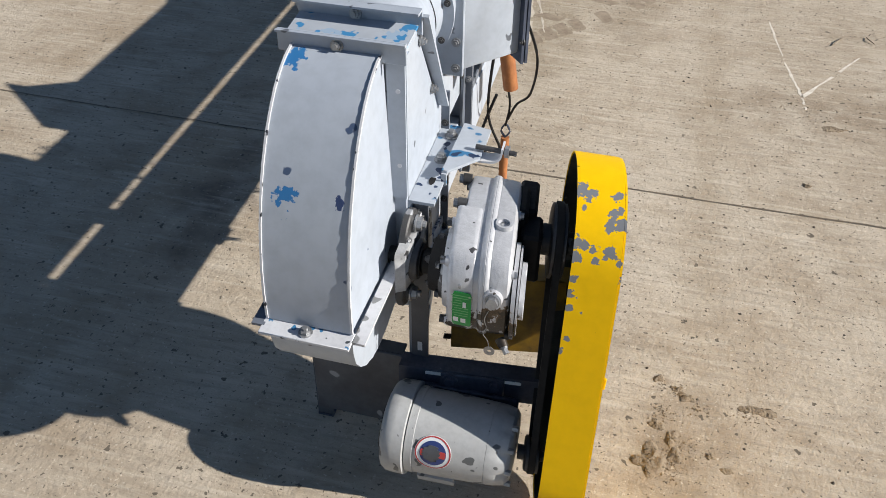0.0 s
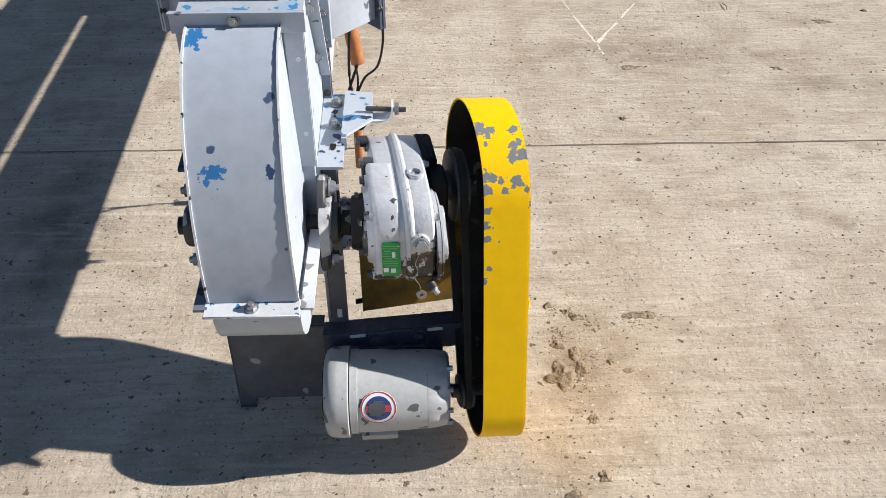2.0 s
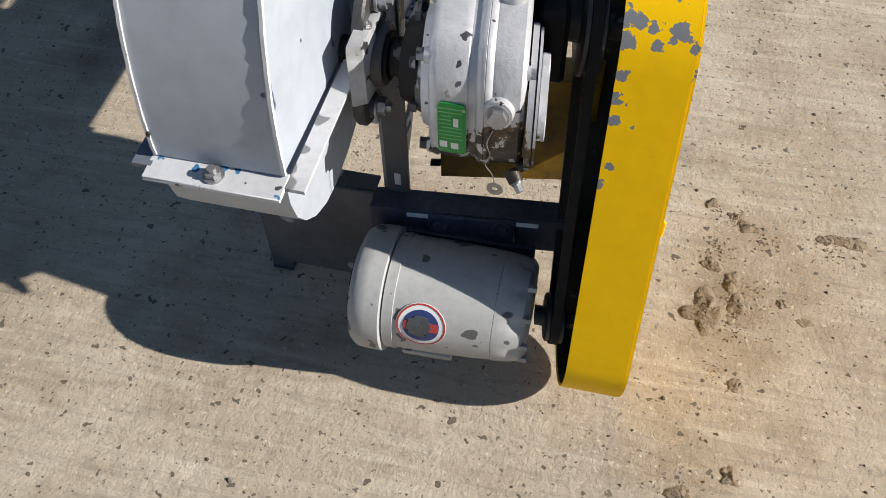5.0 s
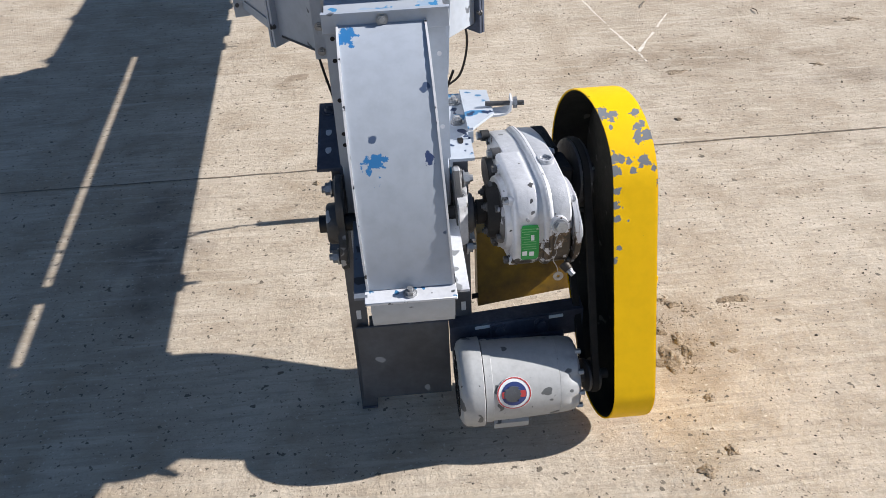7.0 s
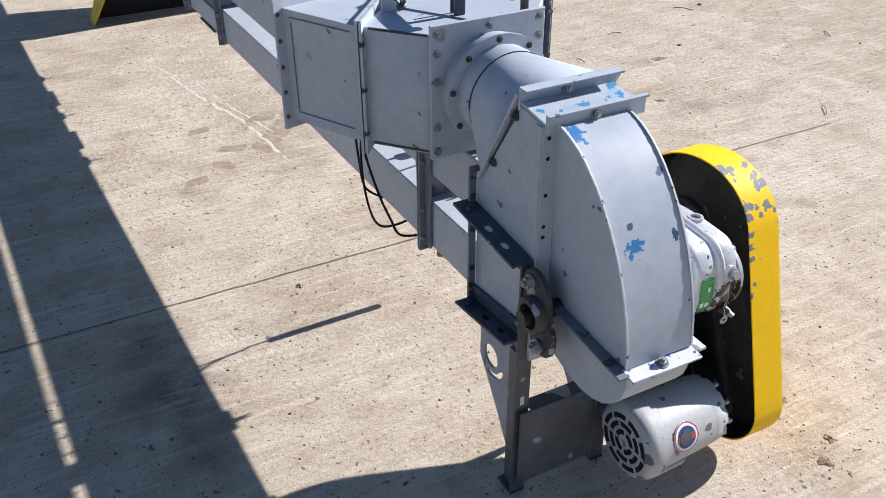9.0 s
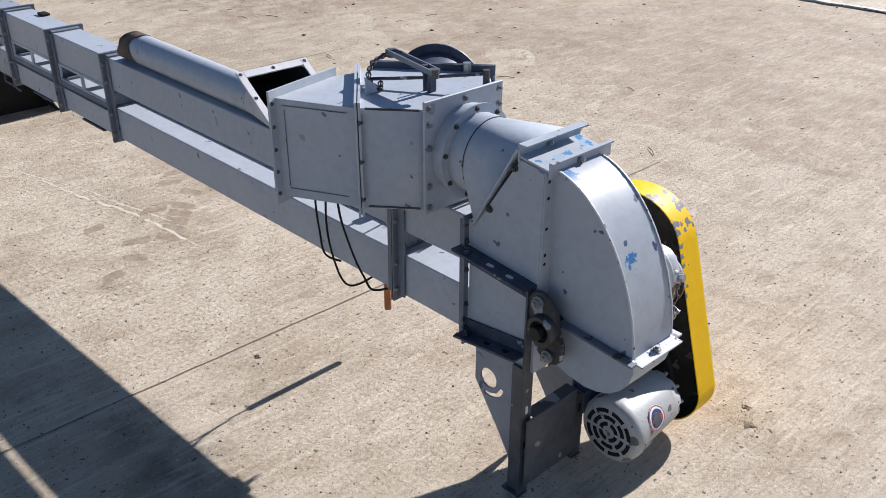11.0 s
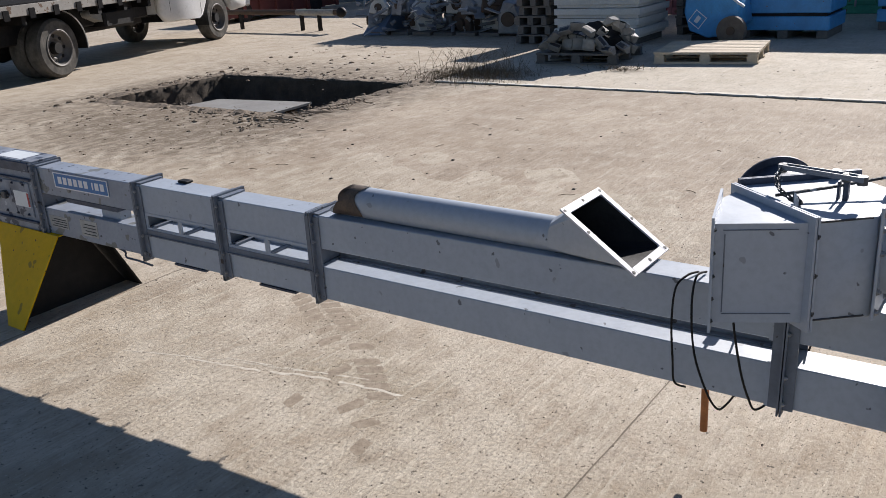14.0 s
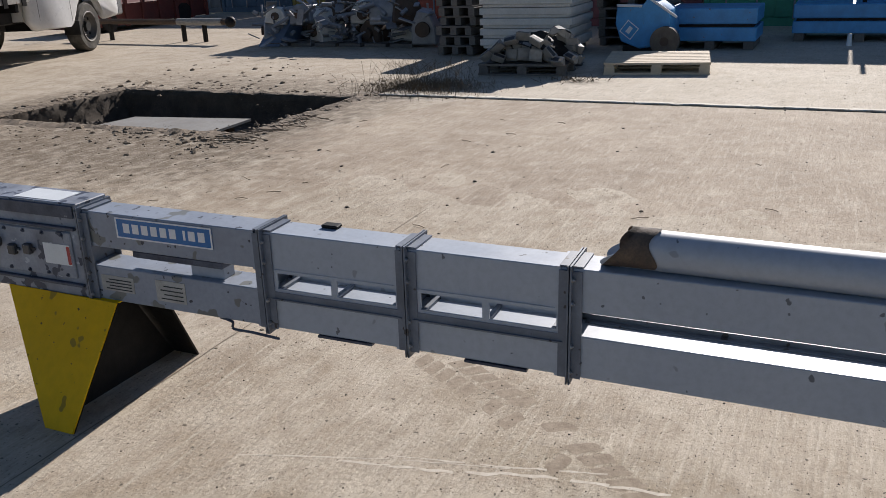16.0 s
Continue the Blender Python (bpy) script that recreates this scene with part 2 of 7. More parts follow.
def cyl(bm, p0, p1, r, n=24, r2=None, caps=True):
    p0, p1 = Vector(p0), Vector(p1)
    d = p1 - p0
    q = d.to_track_quat("Z", "Y").to_matrix()
    r2 = r if r2 is None else r2
    rings = []
    for p, rr in ((p0, r), (p1, r2)):
        rings.append([bm.verts.new(p + q @ Vector((rr * math.cos(a), rr * math.sin(a), 0))) for a in [2 * math.pi * i / n for i in range(n)]])
    for i in range(n):
        j = (i + 1) % n
        bm.faces.new((rings[0][i], rings[0][j], rings[1][j], rings[1][i]))
    if caps:
        bm.faces.new(rings[0][::-1])
        bm.faces.new(rings[1])
    return bm

def prism(bm, pts, axis, a0, a1, b=0.0):
    """A plate: the polygon pts in the plane across the axis, from a0 to a1."""
    def at(p, a):
        return {"x": (a, p[0], p[1]), "y": (p[0], a, p[1]), "z": (p[0], p[1], a)}[axis]
    lo = [bm.verts.new(at(p, a0)) for p in pts]
    hi = [bm.verts.new(at(p, a1)) for p in pts]
    n = len(pts)
    bm.faces.new(lo[::-1])
    bm.faces.new(hi)
    for i in range(n):
        j = (i + 1) % n
        bm.faces.new((lo[i], lo[j], hi[j], hi[i]))
    if b:
        bevel(bm, lo + hi, b)
    return bm

def loft(bm, loops, caps=True, closed=True):
    rows = [[bm.verts.new(p) for p in lp] for lp in loops]
    n = len(rows[0])
    for a, c in zip(rows, rows[1:]):
        for i in range(n if closed else n - 1):
            j = (i + 1) % n
            bm.faces.new((a[i], a[j], c[j], c[i]))
    if caps:
        bm.faces.new(rows[0][::-1])
        bm.faces.new(rows[-1])
    return bm

def sweep(bm, pts, r, n=8):
    pts = [Vector(p) for p in pts]
    loops = []
    for i, p in enumerate(pts):
        d = (pts[min(i + 1, len(pts) - 1)] - pts[max(i - 1, 0)]).normalized()
        q = d.to_track_quat("Z", "Y").to_matrix()
        loops.append([p + q @ Vector((r * math.cos(2 * math.pi * k / n), r * math.sin(2 * math.pi * k / n), 0)) for k in range(n)])
    return loft(bm, loops)

def bez(p, n=14):
    """Points of a smooth curve through p."""
    p = [Vector(v) for v in p]
    out = []
    for i in range(len(p) - 1):
        a, b_, c, d = p[max(i - 1, 0)], p[i], p[i + 1], p[min(i + 2, len(p) - 1)]
        for k in range(n):
            t = k / n
            out.append(0.5 * ((2 * b_) + (c - a) * t + (2 * a - 5 * b_ + 4 * c - d) * t * t + (3 * b_ - a - 3 * c + d) * t ** 3))
    return out + [p[-1]]

def bolt(parent, p, axis, r=0.009, name="bolt", mat=None, m=None):
    """A hexagon head on a washer, standing out along the axis."""
    bm = B()
    p, a = Vector(p), Vector(axis).normalized()
    cyl(bm, p - a * 0.001, p + a * 0.002, r * 1.35, 14)
    cyl(bm, p + a * 0.002, p + a * (r * 0.95), r, 6)
    cyl(bm, p + a * (r * 0.95), p + a * (r * 1.5), r * 0.55, 8)
    return part(name, bm, mat or M_bolt, parent, m=m)

def plane_loop(c, r, n, ax="y", a0=0.0):
    out = []
    for i in range(n):
        a = a0 + 2 * math.pi * i / n
        u, w = r * math.cos(a), r * math.sin(a)
        out.append({"x": (c[0], c[1] + u, c[2] + w), "y": (c[0] + u, c[1], c[2] + w), "z": (c[0] + u, c[1] + w, c[2])}[ax])
    return out

M_plategrey = material("grey_plate", (0.30, 0.33, 0.38), 0.5, second=(0.2, 0.22, 0.26), scale=6, amount=0.7, bump=0.05, specks=[(PRIMER, 20, 0.70)])
# ---- ground ----
def ground_material(name, lit, dark, big, fine, stain, pale, spots=()):
    m = bpy.data.materials.new(name)
    m.use_nodes = True
    nt = m.node_tree
    n, l = nt.nodes, nt.links
    b = n["Principled BSDF"]
    b.inputs["Roughness"].default_value = 0.85
    b.inputs["Specular IOR Level"].default_value = 0.25
    tc = n.new("ShaderNodeTexCoord")
    def tex(s, det=6, sc=(1, 1, 1), r=0.6):
        mp = n.new("ShaderNodeMapping")
        mp.inputs["Scale"].default_value = sc
        l.new(tc.outputs["Object"], mp.inputs[0])
        t = n.new("ShaderNodeTexNoise")
        t.inputs["Scale"].default_value, t.inputs["Detail"].default_value, t.inputs["Roughness"].default_value = s, det, r
        l.new(mp.outputs[0], t.inputs["Vector"])
        return t.outputs["Fac"]
    def rng(src, a, c, k=1.0):
        r = n.new("ShaderNodeMapRange")
        r.inputs["From Min"].default_value, r.inputs["From Max"].default_value, r.inputs["To Max"].default_value = a, c, k
        l.new(src, r.inputs["Value"])
        return r.outputs["Result"]
    def mix(f, a, c):
        x = n.new("ShaderNodeMix")
        x.data_type = "RGBA"
        l.new(f, x.inputs[0])
        for k, v in ((6, a), (7, c)):
            if isinstance(v, tuple): x.inputs[k].default_value = (*v, 1)
            else: l.new(v, x.inputs[k])
        return x.outputs[2]
    col = mix(rng(tex(big), 0.35, 0.65), lit, dark)
    col = mix(rng(tex(2.6, 8, r=0.62), 0.45, 0.72, 0.75), col, stain)
    col = mix(rng(tex(6.5, 8, (1, 1.3, 1), 0.66), 0.50, 0.70, 0.55), col, stain)
    col = mix(rng(tex(0.9, 4, (1, 0.22, 1)), 0.50, 0.70, 0.5), col, stain)
    edge = tex(7, 6)
    for x, y, rx, ry, c, k in spots:
        mp = n.new("ShaderNodeMapping")
        mp.inputs["Location"].default_value, mp.inputs["Scale"].default_value = (-x / rx, -y / ry, 0), (1 / rx, 1 / ry, 0)
        l.new(tc.outputs["Object"], mp.inputs[0])
        ln = n.new("ShaderNodeVectorMath")
        ln.operation = "LENGTH"
        l.new(mp.outputs[0], ln.inputs[0])
        ad = n.new("ShaderNodeMath")
        ad.operation = "MULTIPLY_ADD"
        l.new(edge, ad.inputs[0])
        ad.inputs[1].default_value = 2.6
        l.new(ln.outputs["Value"], ad.inputs[2])
        col = mix(rng(ad.outputs[0], 2.5, 1.5, k), col, c)
    col = mix(rng(tex(5.5, 9, r=0.7), 0.5, 0.70, 0.5), col, pale)
    col = mix(rng(tex(31, 5, (1, 1, 1), 0.7), 0.56, 0.66, 0.35), col, tuple(c * 0.7 for c in dark))
    col = mix(rng(tex(22, 8, r=0.75), 0.52, 0.72, 0.5), col, tuple(c * 0.62 for c in dark))
    col = mix(rng(tex(fine, 4, r=0.7), 0.54, 0.70, 0.45), col, tuple(c * 0.5 for c in dark))
    col = mix(rng(tex(fine * 3, 3, r=0.7), 0.56, 0.70, 0.28), col, tuple(c * 0.45 for c in dark))
    col = mix(rng(tex(fine * 0.55, 2), 0.64, 0.68, 0.6), col, pale)
    col = mix(rng(tex(70, 4, (0.12, 1, 1), 0.6), 0.50, 0.66, 0.42), col, tuple(c * 0.60 for c in dark))
    col = mix(rng(tex(34, 4, (0.10, 1, 1), 0.6), 0.54, 0.68, 0.40), col, pale)
    col = mix(rng(tex(1.7, 7, (1, 1.6, 1), 0.72), 0.56, 0.66, 0.45), col, tuple(c * 0.72 for c in stain))
    col = mix(rng(tex(38, 2), 0.668, 0.688, 0.9), col, tuple(c * 0.26 for c in dark))
    col = mix(rng(tex(75, 2), 0.66, 0.68, 0.85), col, tuple(c * 0.32 for c in dark))
    l.new(col, b.inputs["Base Color"])
    bp = n.new("ShaderNodeBump")
    bp.inputs["Strength"].default_value, bp.inputs["Distance"].default_value = 0.42, 0.014
    hsum = n.new("ShaderNodeMath")
    hsum.operation = "MULTIPLY_ADD"
    l.new(tex(70, 4, (0.12, 1, 1), 0.6), hsum.inputs[0])
    hsum.inputs[1].default_value = 0.35
    l.new(tex(fine * 0.3, 8, r=0.68), hsum.inputs[2])
    l.new(hsum.outputs[0], bp.inputs["Height"])
    l.new(bp.outputs[0], b.inputs["Normal"])
    return m

# Soil tone, used for earth stains and for painted shadow round the weeds.
EARTH_SHADE = (0.13, 0.095, 0.062)
# The (7.0, 8.2) spot is soil darkened for the stack's shadow on the weeds.
SPOTS = [(3.9, 8.0, 1.0, 0.9, (0.22, 0.165, 0.11), 0.75), (3.6, 10.3, 0.7, 1.7, (0.20, 0.15, 0.10), 0.7), (7.0, 8.2, 0.7, 0.9, (0.10, 0.08, 0.06), 0.85), (1.6, 6.2, 1.0, 0.8, (0.30, 0.24, 0.17), 0.6), (4.4, 4.6, 0.9, 1.2, (0.33, 0.26, 0.18), 0.5), (3.1, 8.7, 1.2, 1.6, EARTH_SHADE, 0.7), (2.6, 9.8, 1.1, 1.6, EARTH_SHADE, 0.55), (3.7, 9.7, 1.2, 2.4, EARTH_SHADE, 0.75), (3.4, 12.0, 1.4, 1.0, EARTH_SHADE, 0.5), (7.0, 10.2, 0.8, 2.6, EARTH_SHADE, 0.7), (4.9, 8.05, 1.9, 0.7, EARTH_SHADE, 0.85), (5.2, 12.2, 1.6, 0.5, EARTH_SHADE, 0.7), (1.2, 3.4, 0.55, 0.14, (0.26, 0.2, 0.14), 0.7), (0.71, 1.76, 0.12, 0.16, (0.25, 0.19, 0.13), 0.8),
         (0.63, 1.40, 0.10, 0.12, (0.27, 0.21, 0.14), 0.7), (0.05, 3.9, 0.22, 0.5, (0.33, 0.27, 0.19), 0.7), (0.38, 4.2, 0.14, 0.5, (0.31, 0.25, 0.18), 0.7), (-0.70, 2.35, 0.12, 0.35, (0.15, 0.12, 0.10), 0.85), (0.74, 3.3, 0.07, 1.8, (0.34, 0.27, 0.19), 0.5),
         (1.9, 3.15, 0.35, 0.10, (0.24, 0.19, 0.14), 0.7), (2.9, 7.0, 1.2, 0.5, (0.27, 0.2, 0.14), 0.6), (0.3, 5.45, 0.5, 0.12, (0.27, 0.21, 0.15), 0.6)]
# The (6.6, 8.2) spot adds more of that shadow as dark soil.
SPOTS = [*SPOTS, (3.95, 9.1, 0.42, 0.60, EARTH_SHADE, 0.85), (4.35, 8.30, 0.70, 0.28, EARTH_SHADE, 0.80), (3.3, 8.6, 0.70, 0.50, EARTH_SHADE, 0.45), (3.2, 10.2, 0.7, 0.7, EARTH_SHADE, 0.5), (6.65, 9.8, 0.35, 1.7, EARTH_SHADE, 0.75), (6.6, 8.2, 0.55, 0.45, EARTH_SHADE, 0.85), (5.3, 12.1, 1.0, 0.35, EARTH_SHADE, 0.6)]
M_ground = ground_material("sandy_concrete", (0.53, 0.46, 0.368), (0.45, 0.38, 0.297), 0.7, 150, (0.31, 0.24, 0.165), (0.63, 0.565, 0.465), SPOTS)
# The (7.15, 7.55) spot carries soil and the weeds' shadow onto the apron.
M_slab = ground_material("pale_concrete", (0.58, 0.52, 0.43), (0.50, 0.44, 0.35), 0.6, 120, (0.42, 0.35, 0.26), (0.66, 0.6, 0.52), [(7.15, 7.55, 0.50, 0.55, EARTH_SHADE, 0.85), (7.75, 6.1, 0.25, 0.3, EARTH_SHADE, 0.6)])
M_soil = material("dark_soil", (0.050, 0.037, 0.025), 0.95, second=(0.10, 0.073, 0.050), scale=6, amount=0.9, bump=0.6, bump_scale=30)
M_joint = material("dark_joint", (0.15, 0.12, 0.09), 0.95, second=(0.22, 0.18, 0.13), scale=8, amount=0.9, bump=0.2)

PIT = (4.25, 6.28, 8.35, 11.75)   # x0, x1, y0, y1 of the open pit
KERB_X = 6.48
bm = B()
xs = [-300, -8, PIT[0], PIT[1], KERB_X, 300]
ys = [-300, -8, PIT[2], PIT[3], 24, 300]
gv = {(i, j): bm.verts.new((x, y, 0)) for i, x in enumerate(xs) for j, y in enumerate(ys)}
for i in range(5):
    for j in range(5):
        if (i, j) != (2, 2):
            bm.faces.new((gv[i, j], gv[i + 1, j], gv[i + 1, j + 1], gv[i, j + 1]))
solid("ground", bm, M_ground, "worn sandy concrete yard floor with stains, grit and painted shadow by the weeds", "ground", kind="structure", smooth=0)

# ---- bucket elevator: the long double trunking ----
T = pose(0.0376, 1.85, -0.0530, 0.80, 0, 1.50)   # local: u across, v along, z up; it rises a little towards the tail
TAIL = 3.86                                  # v of the tail flange
elevator = thing("bucket_elevator", "long grey-painted steel bucket elevator lying horizontally with twin trunking", "bucket elevator", (0.02, 1.85, 0.0))
ZL0, ZL1, ZU0, ZU1, HW = 0.422, 0.555, 0.629, 0.761, 0.062
FR = [0.33, 2.05, 2.565, 3.085, TAIL]        # flange frames along v
ends = [0.0] + FR
for k, (v0, v1) in enumerate(zip(ends, ends[1:])):
    for nm, z0, z1 in (("lower_trunk", ZL0, ZL1), ("upper_trunk", ZU0, ZU1)):
        bm = B()
        w = HW + 0.001 * (k % 2)
        box(bm, -w, w, v0 + 0.004, v1 - 0.004, z0, z1, 0.003)
        # folded seam lip on the upper edge and lap joint
        box(bm, -w - 0.004, w + 0.004, v0 + 0.03, v0 + 0.045, z0 - 0.003, z1 + 0.003)
        part(nm, bm, M_peel if k == 4 else M_paint, elevator, m=T)
    if k == 1:
        # low angle along the far edge of the lower trunk
        bm = B()
        box(bm, HW - 0.006, HW - 0.002, v0 + 0.02, v1 - 0.02, ZL1 + 0.0005, ZL1 + 0.020)
        box(bm, HW - 0.030, HW - 0.006, v0 + 0.02, v1 - 0.02, ZL1 + 0.0005, ZL1 + 0.0045)
        part("edge_angle", bm, M_frame, elevator, m=T)
    if k in (2, 3):
        # perforated side webs between the trunks
        for s in (-1, 1):
            bm = B()
            mid = (v0 + v1) / 2
            x0, x1 = (s * HW - 0.0035, s * HW + 0.0035)
            box(bm, x0, x1, v0 + 0.02, v1 - 0.02, ZL1 - 0.012, ZL1 + 0.012)
            box(bm, x0, x1, v0 + 0.02, v1 - 0.02, ZU0 - 0.006, ZU0 + 0.006)
            for a, c in ((v0 + 0.02, v0 + 0.040), (mid - 0.011, mid + 0.011), (v1 - 0.045, v1 - 0.02)):
                box(bm, x0, x1, a, c, ZL1 + 0.012, ZU0 - 0.006)
            part("side_web", bm, M_paint, elevator, m=T)
            # angle running along the foot of the openings
            bm = B()
            box(bm, min(s * (HW + 0.004), s * (HW + 0.013)), max(s * (HW + 0.004), s * (HW + 0.013)), v0 + 0.02, v1 - 0.02, ZL1 - 0.026, ZL1 - 0.021)
            box(bm, min(s * (HW + 0.0038), s * (HW + 0.0065)), max(s * (HW + 0.0038), s * (HW + 0.0065)), v0 + 0.02, v1 - 0.02, ZL1 - 0.021, ZL1 + 0.002)
            part("ledge_angle", bm, M_frame, elevator, m=T)
        # bars across between the trunks
        for v in (v0 + 0.05, mid, v1 - 0.05):
            bm = B()
            box(bm, -HW + 0.004, HW - 0.004, v - 0.008, v + 0.008, ZL1 + 0.001, ZL1 + 0.011)
            part("cross_bar", bm, M_frame, elevator, m=T)
for k, v in enumerate(FR):
    fz0, fz1, fw = ZL0 - 0.014, ZU1 + 0.008, HW + 0.023
    for s, off in ((-1, -0.018), (1, 0.018)):
        bm = B()
        # a rectangular ring of flat bar on edge, with its angle leg lying on the trunk
        for x0, x1, z0, z1 in ((-fw, -HW - 0.002, fz0, fz1), (HW + 0.002, fw, fz0, fz1), (-fw, fw, ZU1 + 0.001, fz1 + 0.006), (-fw, fw, fz0 - 0.004, ZL0 - 0.001), (-HW, HW, ZL1 + 0.002, ZU0 - 0.002)):
            box(bm, x0, x1, v + off * 0.1 + (0.0 if s > 0 else -0.005), v + off * 0.1 + (0.005 if s > 0 else 0.0), z0, z1)
        for x0, x1 in ((-HW - 0.008, -HW - 0.003), (HW + 0.003, HW + 0.008)):
            box(bm, x0, x1, min(v, v + off * 1.9), max(v, v + off * 1.9), fz0 + 0.012, fz1 - 0.014)
        box(bm, -HW, HW, min(v, v + off * 1.9), max(v, v + off * 1.9), ZU1 + 0.002, ZU1 + 0.007)
        part("flange_frame", bm, M_frame, elevator, m=T)
    for z in (ZL0 + 0.02, ZL1 - 0.03, ZU0 + 0.03, ZU1 - 0.03):
        bolt(elevator, (-fw + 0.008, v - 0.007, z), (0, -1, 0), 0.006, m=T)
        bolt(elevator, (fw - 0.008, v - 0.007, z), (0, -1, 0), 0.006, m=T)

# ---- elevator head ----
HX0, HX1 = -0.075, 0.126          # side faces of the back casing
HC = (HX0 + HX1) / 2
OX0, OX1 = -0.042, 0.110          # side faces of the hood at its lip
HLEAN = Matrix(((1, 0, -0.0366, 0.0366 * 0.548), (0, 1, 0, 0), (0, 0, 1, 0), (0, 0, 0, 1)))   # the hood leans a little
def hood_curve(n=22, grow=0.0):
    cy, cz, ry, rz, p = 1.612, 0.549, 0.246 + grow, 0.384 + grow, 1.80
    out = []
    for i in range(n + 1):
        a = math.pi / 2 * i / n
        out.append((cy - ry * math.sin(a) ** (2 / p), cz + rz * math.cos(a) ** (2 / p)))
    return out
curve = hood_curve()
bm = B()
prism(bm, curve + [(1.62, 0.549)], "x", OX0 + 0.004, OX1 - 0.004)
part("hood", bm, M_hood, elevator, "curved head hood with chipped blue undercoat", m=HLEAN)
rs = random.Random(5)
for x0, x1 in ((OX0, OX0 + 0.0038), (OX1 - 0.0038, OX1)):
    # rough weld bead standing a little proud of the hood
    bm = B()
    outer = [(y - 0.0014 - rs.uniform(0, 0.0012), z + 0.0014 + rs.uniform(0, 0.0010)) for y, z in hood_curve(70, 0.0)]
    inner = hood_curve(70, -0.002)
    prism(bm, outer + inner[::-1], "x", x0, x1)
    part("hood_seam", bm, M_seam, elevator, "weld seam along the hood edge", m=HLEAN)
# lower half drum under the hood
bm = B()
low = [(1.362, 0.541), (1.363, 0.508), (1.372, 0.476), (1.391, 0.449), (1.418, 0.427), (1.452, 0.413), (1.49, 0.408), (1.54, 0.415), (1.59, 0.43), (1.62, 0.45), (1.62, 0.541)]
prism(bm, low, "x", OX0 + 0.004, OX1 - 0.001)
part("lower_casing", bm, M_paint, elevator)
# front lip between hood and lower casing
bm = B()
prism(bm, [(1.336, 0.5385), (1.372, 0.5425), (1.372, 0.5480), (1.336, 0.5440)], "x", OX0 - 0.004, OX1 + 0.002, 0.001)
part("front_lip", bm, M_lip, elevator)
bolt(elevator, (0.032, 1.353, 0.5462), (0, -0.1, 1), 0.009)
# side angles running from the lip back to the bearing
bm = B()
prism(bm, [(1.352, 0.541), (1.560, 0.548), (1.560, 0.553), (1.352, 0.546)], "x", OX1 + 0.0025, OX1 + 0.024)
part("side_angle", bm, M_sideangle, elevator)
bm = B()
prism(bm, [(1.352, 0.541), (1.590, 0.560), (1.590, 0.565), (1.352, 0.546)], "x", OX0 - 0.022, OX0 + 0.001)
part("side_angle", bm, M_frame, elevator)
# back casing
bm = B()
prism(bm, [(1.618, 0.395), (1.845, 0.395), (1.845, 0.734), (1.820, 0.734), (1.690, 0.938), (1.618, 0.928)], "x", HX0, HX1, 0.002)
part("back_casing", bm, M_paint, elevator)
# forward-facing flange strips where the hood meets the wider back casing
for sx, a, c in ((-1, HX0 - 0.001, OX0 - 0.002), (1, OX1 - 0.013, HX1 + 0.002)):
    bm = B()
    box(bm, a, c, 1.6125, 1.6175, 0.655, 0.928)
    xx = HX0 if sx < 0 else HX1
    box(bm, min(xx, xx + sx * 0.0032), max(xx, xx + sx * 0.0032), 1.6176, 1.636, 0.655, 0.926)
    st_ = part("hood_flange", bm, M_paint, elevator)
    # Right-hand discs are white to paint the sunlit casing behind the holes.
    for z in (0.70, 0.723, 0.79, 0.865, 0.905) if sx < 0 else (0.723, 0.865):
        bm = B()
        xm = HX0 + 0.010 if sx < 0 else HX1 - 0.010
        cyl(bm, (xm, 1.6126, z), (xm, 1.6118, z), 0.0042, 10)
        part("bolt_hole", bm, M_black if sx < 0 else M_white, st_)
# ridge plate with the two cross flanges
bm = B()
prism(bm, [(1.606, 0.9305), (1.693, 0.9425), (1.693, 0.9475), (1.606, 0.9355)], "x", HX0 - 0.002, HX1 + 0.002)
part("ridge_plate", bm, M_ridge, elevator, "top plate with flaking blue undercoat")
for y0, y1, z0, z1, lip in ((1.600, 1.605, 0.918, 0.955, 0.007), (1.690, 1.695, 0.930, 0.975, 0.022)):
    bm = B()
    box(bm, HX0 - 0.005, HX1 + 0.009, y0, y1, z0, z1, 0.001)
    box(bm, HX0 - 0.005, HX1 + 0.009, y0 - lip, y0, z1 - 0.004, z1)
    part("cross_flange", bm, M_paint, elevator)
    bolt(elevator, (HC - 0.004, y0 - 0.001, (z0 + z1) / 2 + 0.002), (0, -1, 0.2), 0.008)
# diagonal flange to the outlet cone
for sx, xx in ((-1, HX0), (1, HX1)):
    bm = B()
    w_ = 0.010 if sx < 0 else 0.020
    a, c = (xx - w_, xx + 0.001) if sx < 0 else (xx - 0.001, xx + w_)
    prism(bm, [(1.690, 0.962), (1.695, 0.965), (1.831, 0.731), (1.826, 0.728)], "x", a, c)
    part("diagonal_flange", bm, M_paint, elevator)
    for k in (0.18, 0.72):
        p = Vector((xx + sx * 0.002, 1.690 + 0.136 * k - 0.010, 0.962 - 0.234 * k - 0.006))
        bolt(elevator, p, (sx, 0, 0), 0.007, mat=M_castdark if sx < 0 else M_bolt)
# outlet cone: rectangle to round, flat triangles and quarter cones
CY, CZ, CR, CXC = 1.862, 0.872, 0.098, 0.012
bm = B()
n = 40
circ = [bm.verts.new((CXC + CR * math.cos(2 * math.pi * i / n), CY, CZ + CR * math.sin(2 * math.pi * i / n))) for i in range(n)]
